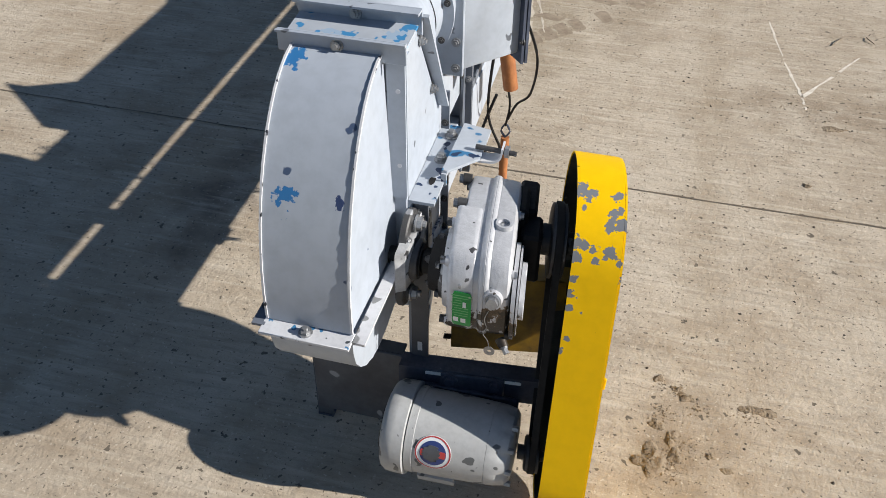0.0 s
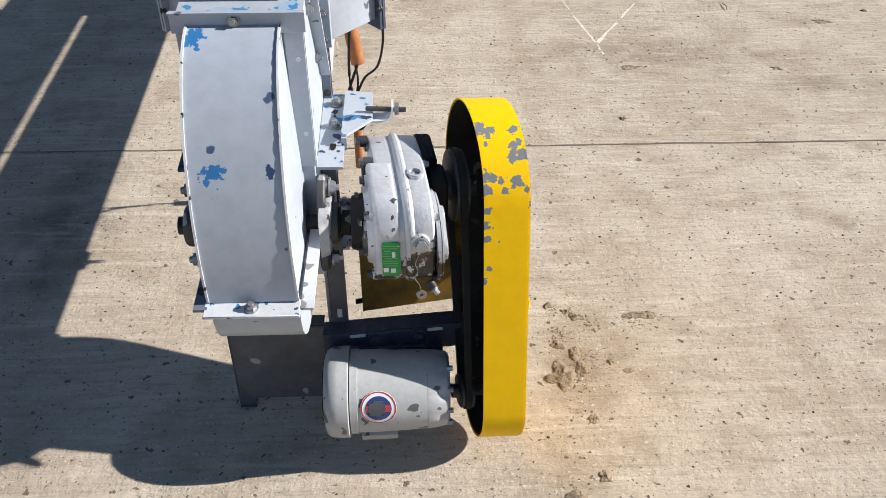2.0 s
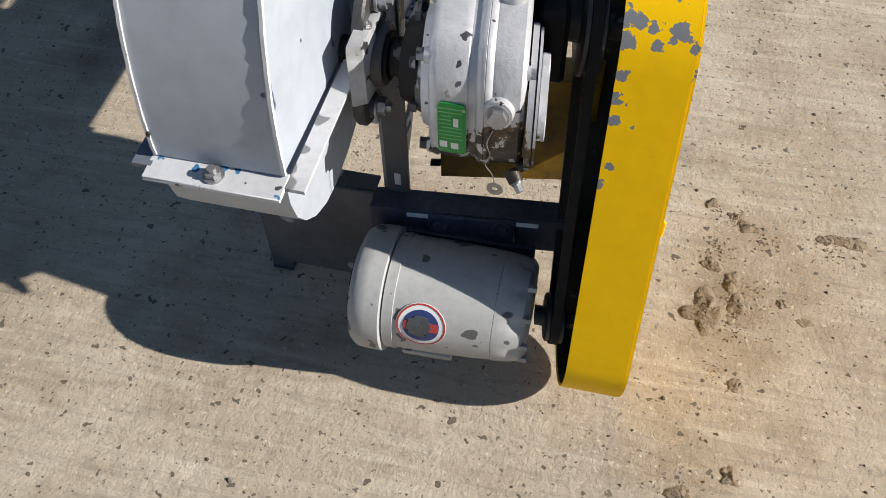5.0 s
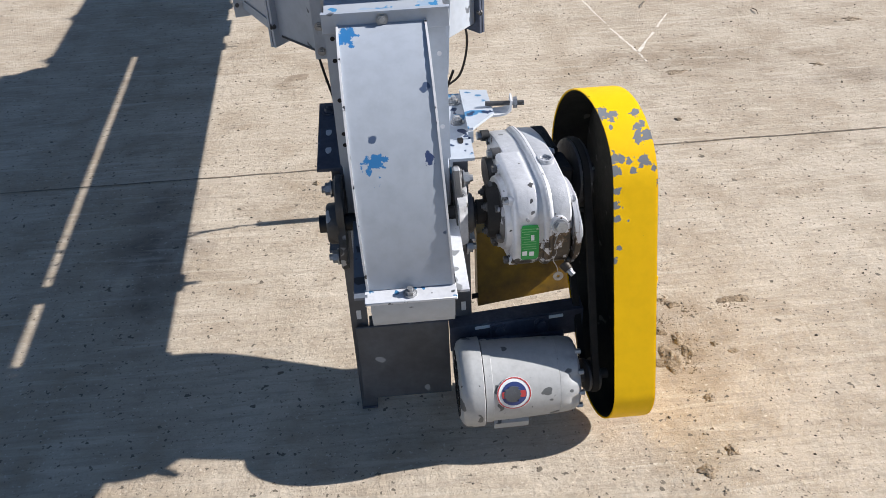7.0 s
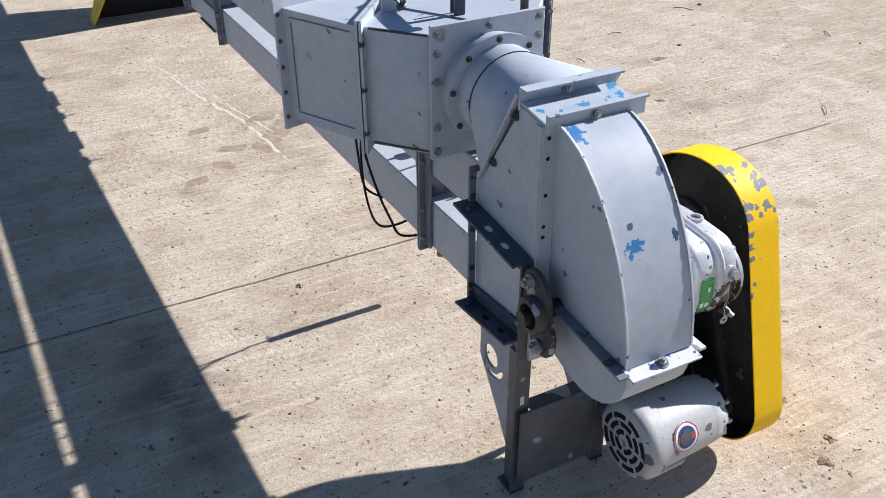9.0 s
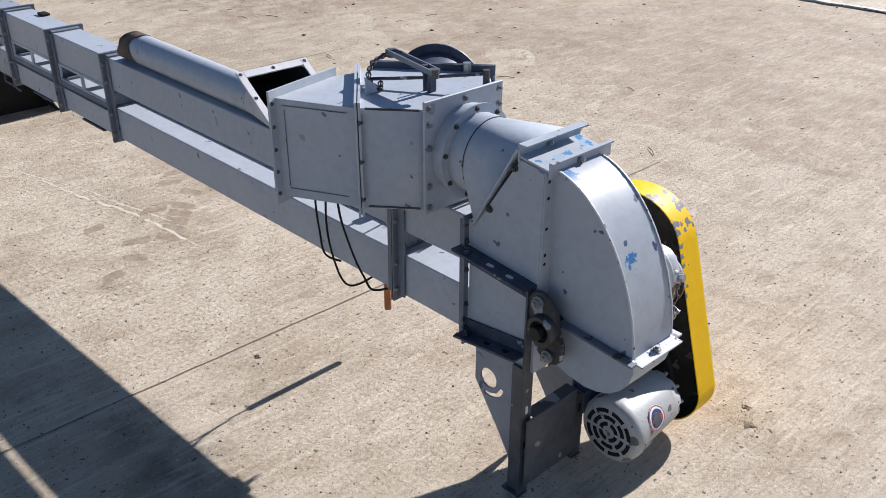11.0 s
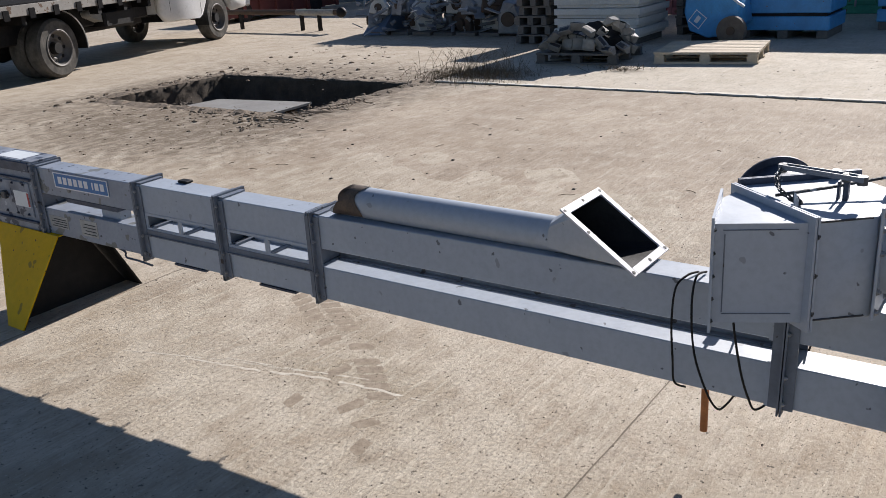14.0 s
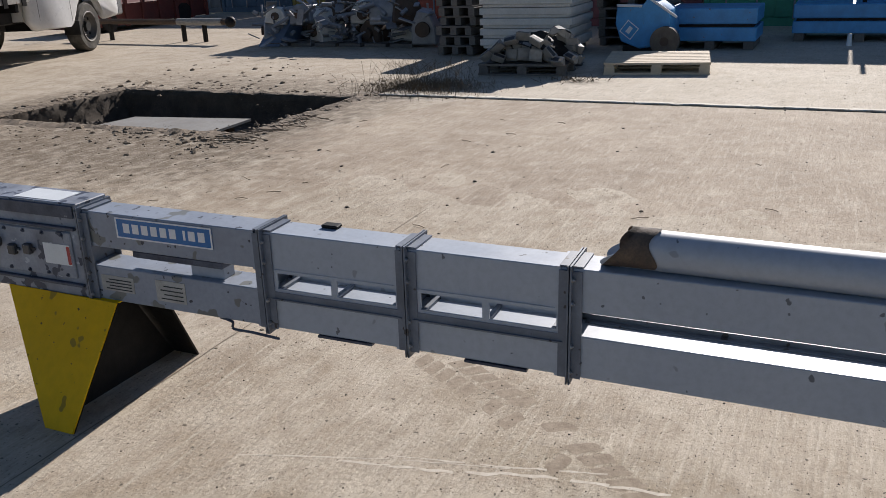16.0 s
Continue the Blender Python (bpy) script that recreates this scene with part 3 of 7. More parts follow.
cn = [bm.verts.new(p) for p in ((HX1, 1.697, 0.958), (HX0, 1.697, 0.958), (HX0, 1.829, 0.731), (HX1, 1.829, 0.731))]
for q in range(4):
    for i in range(n // 4):
        bm.faces.new((cn[q], circ[(q * n // 4 + i + 1) % n], circ[q * n // 4 + i]))
    bm.faces.new((cn[q], cn[(q + 1) % 4], circ[((q + 1) * n // 4) % n]))
bm.faces.new(cn)
part("outlet_cone", bm, M_paint, elevator, smooth=14)
bm = B()
cyl(bm, (CXC, CY - 0.001, CZ), (CXC, 1.914, CZ), CR + 0.0015, 44)
part("outlet_collar", bm, M_paint, elevator)
bm = B()
cyl(bm, (CXC, CY - 0.0022, CZ), (CXC, CY - 0.0005, CZ), CR + 0.0022, 44)
part("collar_seam", bm, M_castdark, elevator)
for y, r, d in ((1.910, 0.121, 0.006), (1.917, 0.114, 0.034)):
    bm = B()
    cyl(bm, (CXC, y, CZ), (CXC, y + d, CZ), r, 44)
    part("round_flange", bm, M_paint, elevator)
for k in range(9):
    a = 2 * math.pi * (k + 0.3) / 9
    bolt(elevator, (CXC + 0.110 * math.cos(a), 1.9095, CZ + 0.110 * math.sin(a)), (0, -1, 0), 0.005, mat=M_castdark)
# flange between head and trunking
bm = B()
box(bm, HX0 - 0.017, HX0 - 0.001, 1.846, 1.852, 0.379, 0.735)
box(bm, HX1 + 0.001, HX1 + 0.017, 1.846, 1.852, 0.379, 0.735)
box(bm, HX0 - 0.017, HX1 + 0.017, 1.8465, 1.8515, 0.735, 0.748)
box(bm, HX0 - 0.004, HX0, 1.853, 1.875, 0.385, 0.73)
part("head_flange", bm, M_frame, elevator)
for z in (0.43, 0.5, 0.6, 0.68):
    for xx in (HX0 - 0.009, HX1 + 0.009):
        bolt(elevator, (xx, 1.846, z), (0, -1, 0), 0.0055, mat=M_castdark)
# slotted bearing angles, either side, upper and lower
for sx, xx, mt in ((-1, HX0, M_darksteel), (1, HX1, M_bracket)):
    for za, zb, nm, ya, yb in ((0.662, 0.641, "upper_angle", 1.622, 1.860), (0.414, 0.440, "lower_angle", 1.640, 1.850)):
        bm = B()
        a, c = (xx - 0.049, xx - 0.001) if sx < 0 else (xx + 0.001, xx + 0.049)
        s_ = -1 if nm == "upper_angle" else 1
        prism(bm, [(ya, zb), (yb, za), (yb, za + 0.006), (ya, zb + 0.006)], "x", a, c)
        a2, c2 = (xx - 0.007, xx - 0.001) if sx < 0 else (xx + 0.001, xx + 0.007)
        prism(bm, [(ya, zb), (yb, za), (yb, za + s_ * 0.040), (ya, zb + s_ * 0.040)], "x", a2, c2)
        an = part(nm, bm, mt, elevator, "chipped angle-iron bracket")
        for y, hole in ((1.685, True), (1.748, sx < 0), (1.824, False)):
            z = zb + (za - zb) * (y - ya) / (yb - ya) + 0.006
            # Slots are flat fills; white ones paint the lit surface seen below.
            if hole:
                bm = B()
                prism(bm, [(xx + sx * (0.028 + 0.006 * math.cos(t_)), y + 0.013 * math.sin(t_)) for t_ in [math.pi * i / 8 for i in range(16)]], "z", z - 0.001, z + 0.0008)
                part("slot", bm, M_white if sx < 0 and nm == "upper_angle" else M_black, an)
            else:
                bolt(elevator, (xx + sx * 0.028, y, z), (0, 0, 1), 0.010, mat=M_bolt if sx > 0 else M_darksteel)
# posts and base of the head stand
for sx, p0_, p1_ in ((-1, -0.098, -0.062), (1, 0.128, 0.162)):
    bm = B()
    box(bm, p0_, p1_, 1.628, 1.6335, 0.0, 0.640)
    a, c = (p0_ + 0.012, p0_ + 0.018) if sx < 0 else (p0_, p0_ + 0.006)
    box(bm, a, c, 1.6335, 1.676, 0.0, 0.40)
    post = part("stand_post", bm, M_post, elevator, "worn dark steel angle post")
    # Upper fill is white: it paints the sunlit ground seen through the slot.
    for z in (0.282, 0.17):
        bm = B()
        box(bm, (p0_ + p1_) / 2 - 0.005, (p0_ + p1_) / 2 + 0.005, 1.6265, 1.6285, z - 0.012, z + 0.012, 0.001)
        part("post_slot", bm, M_white if z > 0.2 else M_black, post, "slot in the post, filled with the tone showing through")
    # side plate with a round hole and a curved slot below it
    bm = B()
    a, c = (-0.079, -0.073) if sx < 0 else (0.119, 0.125)
    hc, hr, r1, r2 = (1.763, 0.308), 0.029, 0.043, 0.056
    outline = [(1.640, 0.40), (1.810, 0.40), (1.810, 0.285), (1.703, 0.133), (1.655, 0.05), (1.640, 0.05)]
    nn = 48
    def rim_at(t_):
        d, best = Vector((math.cos(t_), math.sin(t_))), 9.0
        for i in range(len(outline)):
            p, q = Vector(outline[i]), Vector(outline[(i + 1) % len(outline)])
            e = q - p
            den = d.x * e.y - d.y * e.x
            if abs(den) > 1e-9:
                w = p - Vector(hc)
                tt, uu = (w.x * e.y - w.y * e.x) / den, (w.x * d.y - w.y * d.x) / den
                if tt > 0 and -1e-6 <= uu <= 1 + 1e-6:
                    best = min(best, tt)
        return best
    for k in range(nn):
        t0, t1 = 2 * math.pi * k / nn, 2 * math.pi * (k + 1) / nn
        mid_ = math.degrees((t0 + t1) / 2)
        bands = [(lambda t_: hr, lambda t_: min(r1, rim_at(t_))), (lambda t_: min(r1, rim_at(t_)), lambda t_: min(r2, rim_at(t_))), (lambda t_: min(r2, rim_at(t_)), rim_at)]
        for bi, (fa, fb) in enumerate(bands):
            if (bi == 1 and 195 < mid_ < 282) or fb(t0) - fa(t0) < 1e-5 or fb(t1) - fa(t1) < 1e-5:
                continue
            quad = [(hc[0] + f_(t_) * math.cos(t_), hc[1] + f_(t_) * math.sin(t_)) for f_, t_ in ((fa, t0), (fb, t0), (fb, t1), (fa, t1))]
            prism(bm, quad, "x", a, c)
    bmesh.ops.remove_doubles(bm, verts=bm.verts, dist=1e-6)
    part("side_plate", bm, M_plategrey, elevator, "grey plate with a round hole and a curved slot", smooth=0)
bm = B()
box(bm, -0.090, 0.110, 1.614, 1.620, 0.042, 0.256, 0.002)
box(bm, -0.060, 0.110, 1.620, 1.652, 0.251, 0.256)
part("cross_plate", bm, M_post, elevator, "dark steel cross plate of the stand")
for xa in (-0.080, 0.145):
    bm = B()
    box(bm, xa - 0.018, xa + 0.018, 1.626, 1.684, 0.0, 0.006)
    part("foot_plate", bm, M_darksteel, elevator)

# ---- head shaft and flange bearings ----
SY, SZ = 1.578, 0.553
shaft = thing("head_shaft", "steel head shaft through grimy two-bolt flange bearings", "shaft", (HC, SY, SZ))
bm = B()
cyl(bm, (-0.128, SY, SZ), (0.34, SY, SZ), 0.017, 24)
part("shaft_bar", bm, M_shaft, shaft)
for sx, xx in ((-1, HX0 - 0.004), (1, HX1 + 0.004)):
    bm = B()
    lp = []
    for k in range(48):
        a = 2 * math.pi * k / 48
        rr = 0.040 + 0.050 * abs(math.sin(a)) ** 2.4
        lp.append((SY + rr * math.cos(a) + 0.018 * math.sin(a), SZ + rr * math.sin(a)))
    prism(bm, lp, "x", min(xx, xx + sx * 0.014), max(xx, xx + sx * 0.014), 0.003)
    br = part("flange_bearing", bm, M_castdark, shaft, "grimy cast-iron flange bearing")
    # raised ring round the open bore
    bm = B()
    loft(bm, [plane_loop((xx + sx * d, SY, SZ), r, 32, "x") for d, r in ((0.012, 0.040), (0.030, 0.039), (0.034, 0.036), (0.034, 0.027), (0.016, 0.026))], caps=False)
    part("bearing_ring", bm, M_castdark, br)
    bm = B()
    cyl(bm, (xx + sx * 0.0145, SY, SZ), (xx + sx * 0.024, SY, SZ), 0.0262, 24)
    part("bearing_insert", bm, M_black, br)
    for dz in (0.066, -0.066):
        bm = B()
        yy = SY + 0.27 * dz
        cyl(bm, (xx + sx * 0.013, yy, SZ + dz), (xx + sx * 0.020, yy, SZ + dz), 0.017, 20, 0.014)
        part("bolt_boss", bm, M_castdark, br)
        bolt(shaft, (xx + sx * 0.020, yy, SZ + dz), (sx, 0, 0), 0.012)
# tall cast block on the reducer side, its paint flaking, with a bolt and washers on top
bm = B()
loft(bm, [[(x, y, z) for x, y in ((0.1285, 1.675 - i_), (0.158 - i_, 1.670 - i_), (0.160 - i_, 1.61), (0.150 - i_, 1.525 + i_), (0.134, 1.515 + i_))] for z, i_ in ((0.520, 0.0), (0.598, 0.0), (0.604, 0.002), (0.606, 0.006))])
blk = part("bearing_block", bm, M_bearing, shaft, "tall cast bearing block with flaking pale paint")
bm = B()
cyl(bm, (0.144, 1.632, 0.605), (0.144, 1.632, 0.610), 0.0145, 24)
cyl(bm, (0.144, 1.632, 0.610), (0.144, 1.632, 0.613), 0.0115, 24)
part("washer", bm, M_bolt, blk)
bolt(shaft, (0.144, 1.632, 0.613), (0, 0, 1), 0.009)
bolt(shaft, (0.144, 1.560, 0.605), (0, 0, 1), 0.006)
# greasy seal sleeve and taper bushing between bearing and reducer
for x0, x1, r0, r1, mt, nm in ((0.153, 0.168, 0.030, 0.030, M_black, "locking_collar"), (0.171, 0.186, 0.024, 0.024, M_black, "spacer"), (0.189, 0.212, 0.050, 0.056, M_black, "seal_sleeve")):
    bm = B()
    cyl(bm, (x0, SY, SZ), (x1, SY, SZ), r0, 28, r1)
    ob = part(nm, bm, mt, shaft)
for k in range(4):
    a = math.radians(45 + 90 * k)
    bolt(shaft, (0.189, SY + 0.038 * math.cos(a), SZ + 0.038 * math.sin(a)), (-1, 0, 0), 0.007, mat=M_castdark)

# ---- gear reducer ----
def stadium(a, ra, b_, rb, n=20):
    """Outline round two circles in the y-z plane (centres and radii)."""
    a, b_ = Vector(a), Vector(b_)
    d = b_ - a
    base = math.atan2(d.y, d.x)
    off = math.acos(max(-1, min(1, (ra - rb) / d.length)))
    pts = []
    for i in range(n + 1):
        t = base + off + (2 * math.pi - 2 * off) * i / n
        pts.append((a.x + ra * math.cos(t), a.y + ra * math.sin(t)))
    for i in range(n + 1):
        t = base - off + 2 * off * i / n
        pts.append((b_.x + rb * math.cos(t), b_.y + rb * math.sin(t)))
    return pts
reducer = thing("gear_reducer", "silver-painted shaft-mounted gear reducer with oily grime", "gear reducer", (0.30, SY, SZ - 0.1))
A = (1.578, 0.548)
NOSE = [(1.770, 0.638, 0.016), (1.700, 0.656, 0.030), (1.612, 0.656, 0.030), (1.516, 0.641, 0.024), (1.486, 0.596, 0.020), (1.481, 0.506, 0.022), (1.502, 0.462, 0.020), (1.560, 0.448, 0.030), (1.700, 0.460, 0.030), (1.770, 0.500, 0.016)]
def case_outline(g=0.0, back=9.0):
    """Cast casing outline in the y-z plane, pulled in by g and cut off behind back: flat top, blunt round nose."""
    fine = []
    for i, (y, z, r_) in enumerate(NOSE):
        p, q, w = Vector((y, z)), Vector(NOSE[i - 1][:2]), Vector(NOSE[(i + 1) % len(NOSE)][:2])
        u, v = p + (q - p).normalized() * r_, p + (w - p).normalized() * r_
        fine += [u.lerp(p, f).lerp(p.lerp(v, f), f) for f in (0, 0.25, 0.5, 0.75, 1)]
    out = []
    for i, p in enumerate(fine):
        tn = (fine[(i + 1) % len(fine)] - fine[i - 1]).normalized()
        q = p - Vector((tn.y, -tn.x)) * g
        out.append((min(q.x, back), q.y))
    return out
SKEW = Matrix(((1, -0.12, 0, 0.12 * 1.56), (0, 1, 0, 0), (0, 0, 1, 0), (0, 0, 0, 1)))   # the drive stands a little askew to the head
def rpart(name, bm, mat, parent=None, label="", smooth=28):
    return part(name, bm, mat, parent or reducer, label, m=SKEW, smooth=smooth)
def case(nm, steps, mat, label="", back=9.0):
    bm = B()
    loft(bm, [[(x, *p) for p in case_outline(g, back)] for x, g in steps])
    bmesh.ops.remove_doubles(bm, verts=bm.verts, dist=1e-5)
    return rpart(nm, bm, mat, None, label, smooth=38)
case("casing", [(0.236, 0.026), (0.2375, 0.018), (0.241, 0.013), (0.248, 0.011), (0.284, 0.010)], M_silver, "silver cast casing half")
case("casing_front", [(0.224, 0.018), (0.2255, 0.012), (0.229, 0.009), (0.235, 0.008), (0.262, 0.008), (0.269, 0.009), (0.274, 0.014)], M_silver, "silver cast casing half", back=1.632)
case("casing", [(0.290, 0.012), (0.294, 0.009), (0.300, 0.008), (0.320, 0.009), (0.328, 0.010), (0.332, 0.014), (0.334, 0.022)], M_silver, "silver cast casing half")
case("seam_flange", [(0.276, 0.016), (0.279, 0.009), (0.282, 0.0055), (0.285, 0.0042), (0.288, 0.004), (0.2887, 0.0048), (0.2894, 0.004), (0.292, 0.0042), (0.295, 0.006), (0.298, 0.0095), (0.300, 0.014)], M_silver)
# dark bolt heads standing in notches along the seam
for y, z in ((1.742, 0.628), (1.655, 0.634), (1.640, 0.480)):
    bm = B()
    cyl(bm, (0.222, y, z), (0.238, y, z), 0.0115, 16)
    lug = rpart("bolt_lug", bm, M_castdark, smooth=50)
    bm = B()
    cyl(bm, (0.214, y, z), (0.2222, y, z), 0.0085, 6)
    rpart("lug_bolt", bm, M_bolt, lug)
# output hub with its ring of bolts
for x0, x1, r, rr, c, mt in ((0.214, 0.2245, 0.074, 0.070, A, M_silver), (0.205, 0.2142, 0.060, 0.056, A, M_castdark), (0.198, 0.2052, 0.042, 0.040, A, M_black), (0.222, 0.250, 0.034, 0.032, (1.71, 0.56), M_castdark)):
    bm = B()
    cyl(bm, (x0, *c), (x1, *c), rr, 36, r)
    rpart("bearing_cover", bm, mt)
# far face: stepped cover plates, the outer one with flats, and the black backstop behind
def wavy(c, r, d, m_, ph=0.0, k=48):
    return [(c[0] + (r + d * math.cos(m_ * 2 * math.pi * i / k + ph)) * math.cos(2 * math.pi * i / k), c[1] + (r + d * math.cos(m_ * 2 * math.pi * i / k + ph)) * math.sin(2 * math.pi * i / k)) for i in range(k)]
for x0, x1, r, d in ((0.336, 0.343, 0.084, 0.0), (0.345, 0.348, 0.080, 0.0), (0.349, 0.358, 0.054, 0.006)):
    bm = B()
    prism(bm, wavy((1.566, 0.532), r, d, 4), "x", x0, x1, 0.0012)
    rpart("cover_plate", bm, M_silver, smooth=40)
for x0, x1, y0_, y1_, z0_, z1_ in ((0.322, 0.350, 1.664, 1.748, 0.50, 0.632), (0.330, 0.366, 1.690, 1.790, 0.47, 0.618), (0.340, 0.378, 1.628, 1.700, 0.50, 0.604)):
    bm = B()
    box(bm, x0, x1, y0_, y1_, z0_, z1_, 0.006)
    rpart("backstop", bm, M_black)
for k, (x, y, z) in enumerate(((0.338, 1.650, 0.632), (0.338, 1.520, 0.604), (0.338, 1.510, 0.474), (0.356, 1.70, 0.60))):
    bm = B()
    cyl(bm, (x - 0.010, y, z), (x - 0.001, y, z), 0.009, 16, 0.008)
    lug = rpart("bolt_pad", bm, M_silver if k < 3 else M_black)
    bm = B()
    cyl(bm, (x - 0.001, y, z), (x + 0.005, y, z), 0.006, 6)
    rpart("pad_bolt", bm, M_bolt, lug)
for k, (x, y, z) in enumerate(((0.226, 1.520, 0.610), (0.226, 1.602, 0.630), (0.226, 1.515, 0.480), (0.226, 1.60, 0.462), (0.246, 1.728, 0.622))):
    bm = B()
    cyl(bm, (x - 0.007, y, z), (x + 0.008, y, z), 0.0095, 14, 0.0115)
    lug = rpart("bolt_pad", bm, M_silver)
    bm = B()
    cyl(bm, (x - 0.016, y, z), (x - 0.0068, y, z), 0.0074, 6)
    rpart("pad_bolt", bm, M_castdark, lug)
for k in range(6):
    a = math.radians(20 + 60 * k)
    bm = B()
    cyl(bm, (0.206, A[0] + 0.058 * math.cos(a), A[1] + 0.058 * math.sin(a)), (0.199, A[0] + 0.058 * math.cos(a), A[1] + 0.058 * math.sin(a)), 0.0068, 6)
    rpart("hub_bolt", bm, M_castdark)
def plug(p, axis, r):
    bm = B()
    p, a = Vector(p), Vector(axis).normalized()
    cyl(bm, p - a * 0.012, p + a * 0.004, r * 1.75, 24, r * 1.5)
    ob = rpart("plug_boss", bm, M_silver)
    bm = B()
    cyl(bm, p + a * 0.004, p + a * 0.007, r * 1.2, 18)
    cyl(bm, p + a * 0.007, p + a * 0.016, r, 6)
    rpart("plug", bm, M_bolt, ob)
    return ob
# sunken socket plug on top: a raised ring round a dark well
bm = B()
loft(bm, [plane_loop((0.311, 1.598, 0.6465 + d), r, 24, "z") for d, r in ((-0.012, 0.0165), (0.0, 0.0160), (0.004, 0.0150), (0.004, 0.0105), (-0.006, 0.0100))], caps=False)
well = rpart("plug_boss", bm, M_silver)
bm = B()
cyl(bm, (0.311, 1.598, 0.6395), (0.311, 1.598, 0.644), 0.0102, 18)
rpart("plug", bm, M_black, well)
bm = B()
loft(bm, [plane_loop((0.311, 1.598, 0.6441 + d), r, 6, "z") for d, r in ((0, 0.0088), (0.0022, 0.0080), (0.0022, 0.0052), (0, 0.0050))], caps=False)
rpart("plug_socket", bm, M_bolt, well)
plug((0.305, 1.484, 0.572), (0, -1, 0.25), 0.0105)
plug((0.328, 1.496, 0.462), (0.5, -0.7, -0.5), 0.006)
def nose_sheet(x0, x1, a0, a1, r, thick, corner=0.0, n=12):
    """A thin sheet wrapped on the nose of the casing, from angle a0 to a1; r lifts it off the casing."""
    bm = B()
    rows = []
    side = [q for q in case_outline(0.007) if q[0] < 1.53 and 0.45 < q[1] < 0.64]
    side.sort(key=lambda q: -q[1])
    zs_, ys_ = [q[1] for q in side][::-1], [q[0] for q in side][::-1]
    for i in range(n + 1):
        f = i / n
        cut = corner if i in (0, n) else 0.0
        z = A[1] + 0.097 * math.sin(math.radians(a0 + (a1 - a0) * f))
        y = float(np.interp(z, zs_, ys_))
        nz = -float(np.interp(z + 0.004, zs_, ys_) - np.interp(z - 0.004, zs_, ys_)) / 0.008
        nv = Vector((-1, -nz)).normalized()
        rows.append([(x, y + nv.x * q, z - nv.y * q * -1) for x, q in ((x0 + cut, r - 0.0955), (x1 - cut, r - 0.0955), (x1 - cut, r - 0.0955 + thick), (x0 + cut, r - 0.0955 + thick))])
    loft(bm, rows)
    return bm
plate = rpart("name_plate", nose_sheet(0.2360, 0.269, 166, 214, 0.0958, 0.0016, 0.003), M_green, None, "green enamel name plate with worn print")
for a0, a1, x0, x1 in ((178, 185, 0.254, 0.260), (199, 206, 0.238, 0.247), (200, 207, 0.251, 0.260)):
    rpart("print_box", nose_sheet(x0, x1, a0, a1, 0.0971, 0.0005, 0, 4), M_signwhite, plate)
for k in range(9):
    a0 = 170 + 3.2 * k
    x1 = 0.252 if 2 <= k <= 4 else 0.264
    rpart("print_line", nose_sheet(0.234 + 0.003 * (k % 3), x1, a0, a0 + 0.9, 0.0971, 0.0004, 0, 2), M_print, plate)
bm = B()
cyl(bm, (0.248, 1.496, 0.582), (0.248, 1.488, 0.584), 0.003, 10)
rpart("rivet", bm, M_bolt, plate)
# thin wire with a washer tag hanging at the front
bm = B()
sweep(bm, bez([(0.300, 1.478, 0.552), (0.294, 1.474, 0.535), (0.298, 1.474, 0.518), (0.293, 1.476, 0.500), (0.301, 1.479, 0.482), (0.304, 1.480, 0.468)], 8), 0.0008, 5)
tagw = rpart("wire_tag", bm, M_bolt)
bm = B()
loft(bm, [plane_loop((0.305, 1.479 + d, 0.458), r, 18, "y") for d, r in ((0, 0.010), (0.0014, 0.010), (0.0014, 0.0035), (0, 0.0035), (0, 0.010))], caps=False)
rpart("washer", bm, M_bolt, tagw)

# torque arm bracket beside the reducer
arm = thing("torque_arm_bracket", "chipped blue and grey torque-arm bracket with threaded rod", "bracket", (0.20, 1.77, 0.67))
bm = B()
prism(bm, [(0.170, 1.690), (0.180, 1.690), (0.228, 1.748), (0.226, 1.852), (0.170, 1.864)], "z", 0.6695, 0.675)
prism(bm, [(0.170, 0.64), (0.180, 0.645), (0.180, 0.669), (0.170, 0.669)], "y", 1.686, 1.690)
part("bracket_plate", bm, M_bracket, arm)
bm = B()
sweep(bm, [(0.214, 1.774, 0.6825), (0.292, 1.768, 0.682)], 0.005, 10)
rod_ = part("threaded_rod", bm, M_castdark, arm)
for x in (0.270,):
    bm = B()
    cyl(bm, (x, 1.771, 0.6825), (x + 0.008, 1.7705, 0.6825), 0.0115, 6)
    part("nut", bm, M_bolt, rod_)
# pale strap bent round below the nut
bm = B()
sp = bez([(0.266, 1.772, 0.694), (0.265, 1.770, 0.684), (0.262, 1.768, 0.674), (0.252, 1.766, 0.668), (0.238, 1.765, 0.6665), (0.220, 1.764, 0.6665)], 5)
rows_ = []
for i, p in enumerate(sp):
    d = (sp[min(i + 1, len(sp) - 1)] - sp[max(i - 1, 0)]).normalized()
    wv = Vector((0, 1, 0)).cross(d).normalized() * 0.002
    sd = Vector((0, 0.011, 0.003))
    rows_.append([p + sd + wv, p - sd + wv, p - sd - wv, p + sd - wv])
loft(bm, rows_)
part("bent_strap", bm, M_white, arm, "pale bent steel strap", smooth=50)

# ---- belt guard, pulleys and belt ----
GT, GB = (1.717, 0.545), (1.530, 0.143)   # centres of the upper and lower ends
GX0, GX1 = 0.413, 0.494
# the guard and its pulleys stand askew: turned towards the head at the back
GS = Matrix(((1, -0.168, 0.038, 0.168 * 1.6 - 0.038 * 0.3), (0, 1, 0, 0), (0, 0, 1, 0), (0, 0, 0, 1)))
PT = (1.715, 0.540)                       # large pulley centre
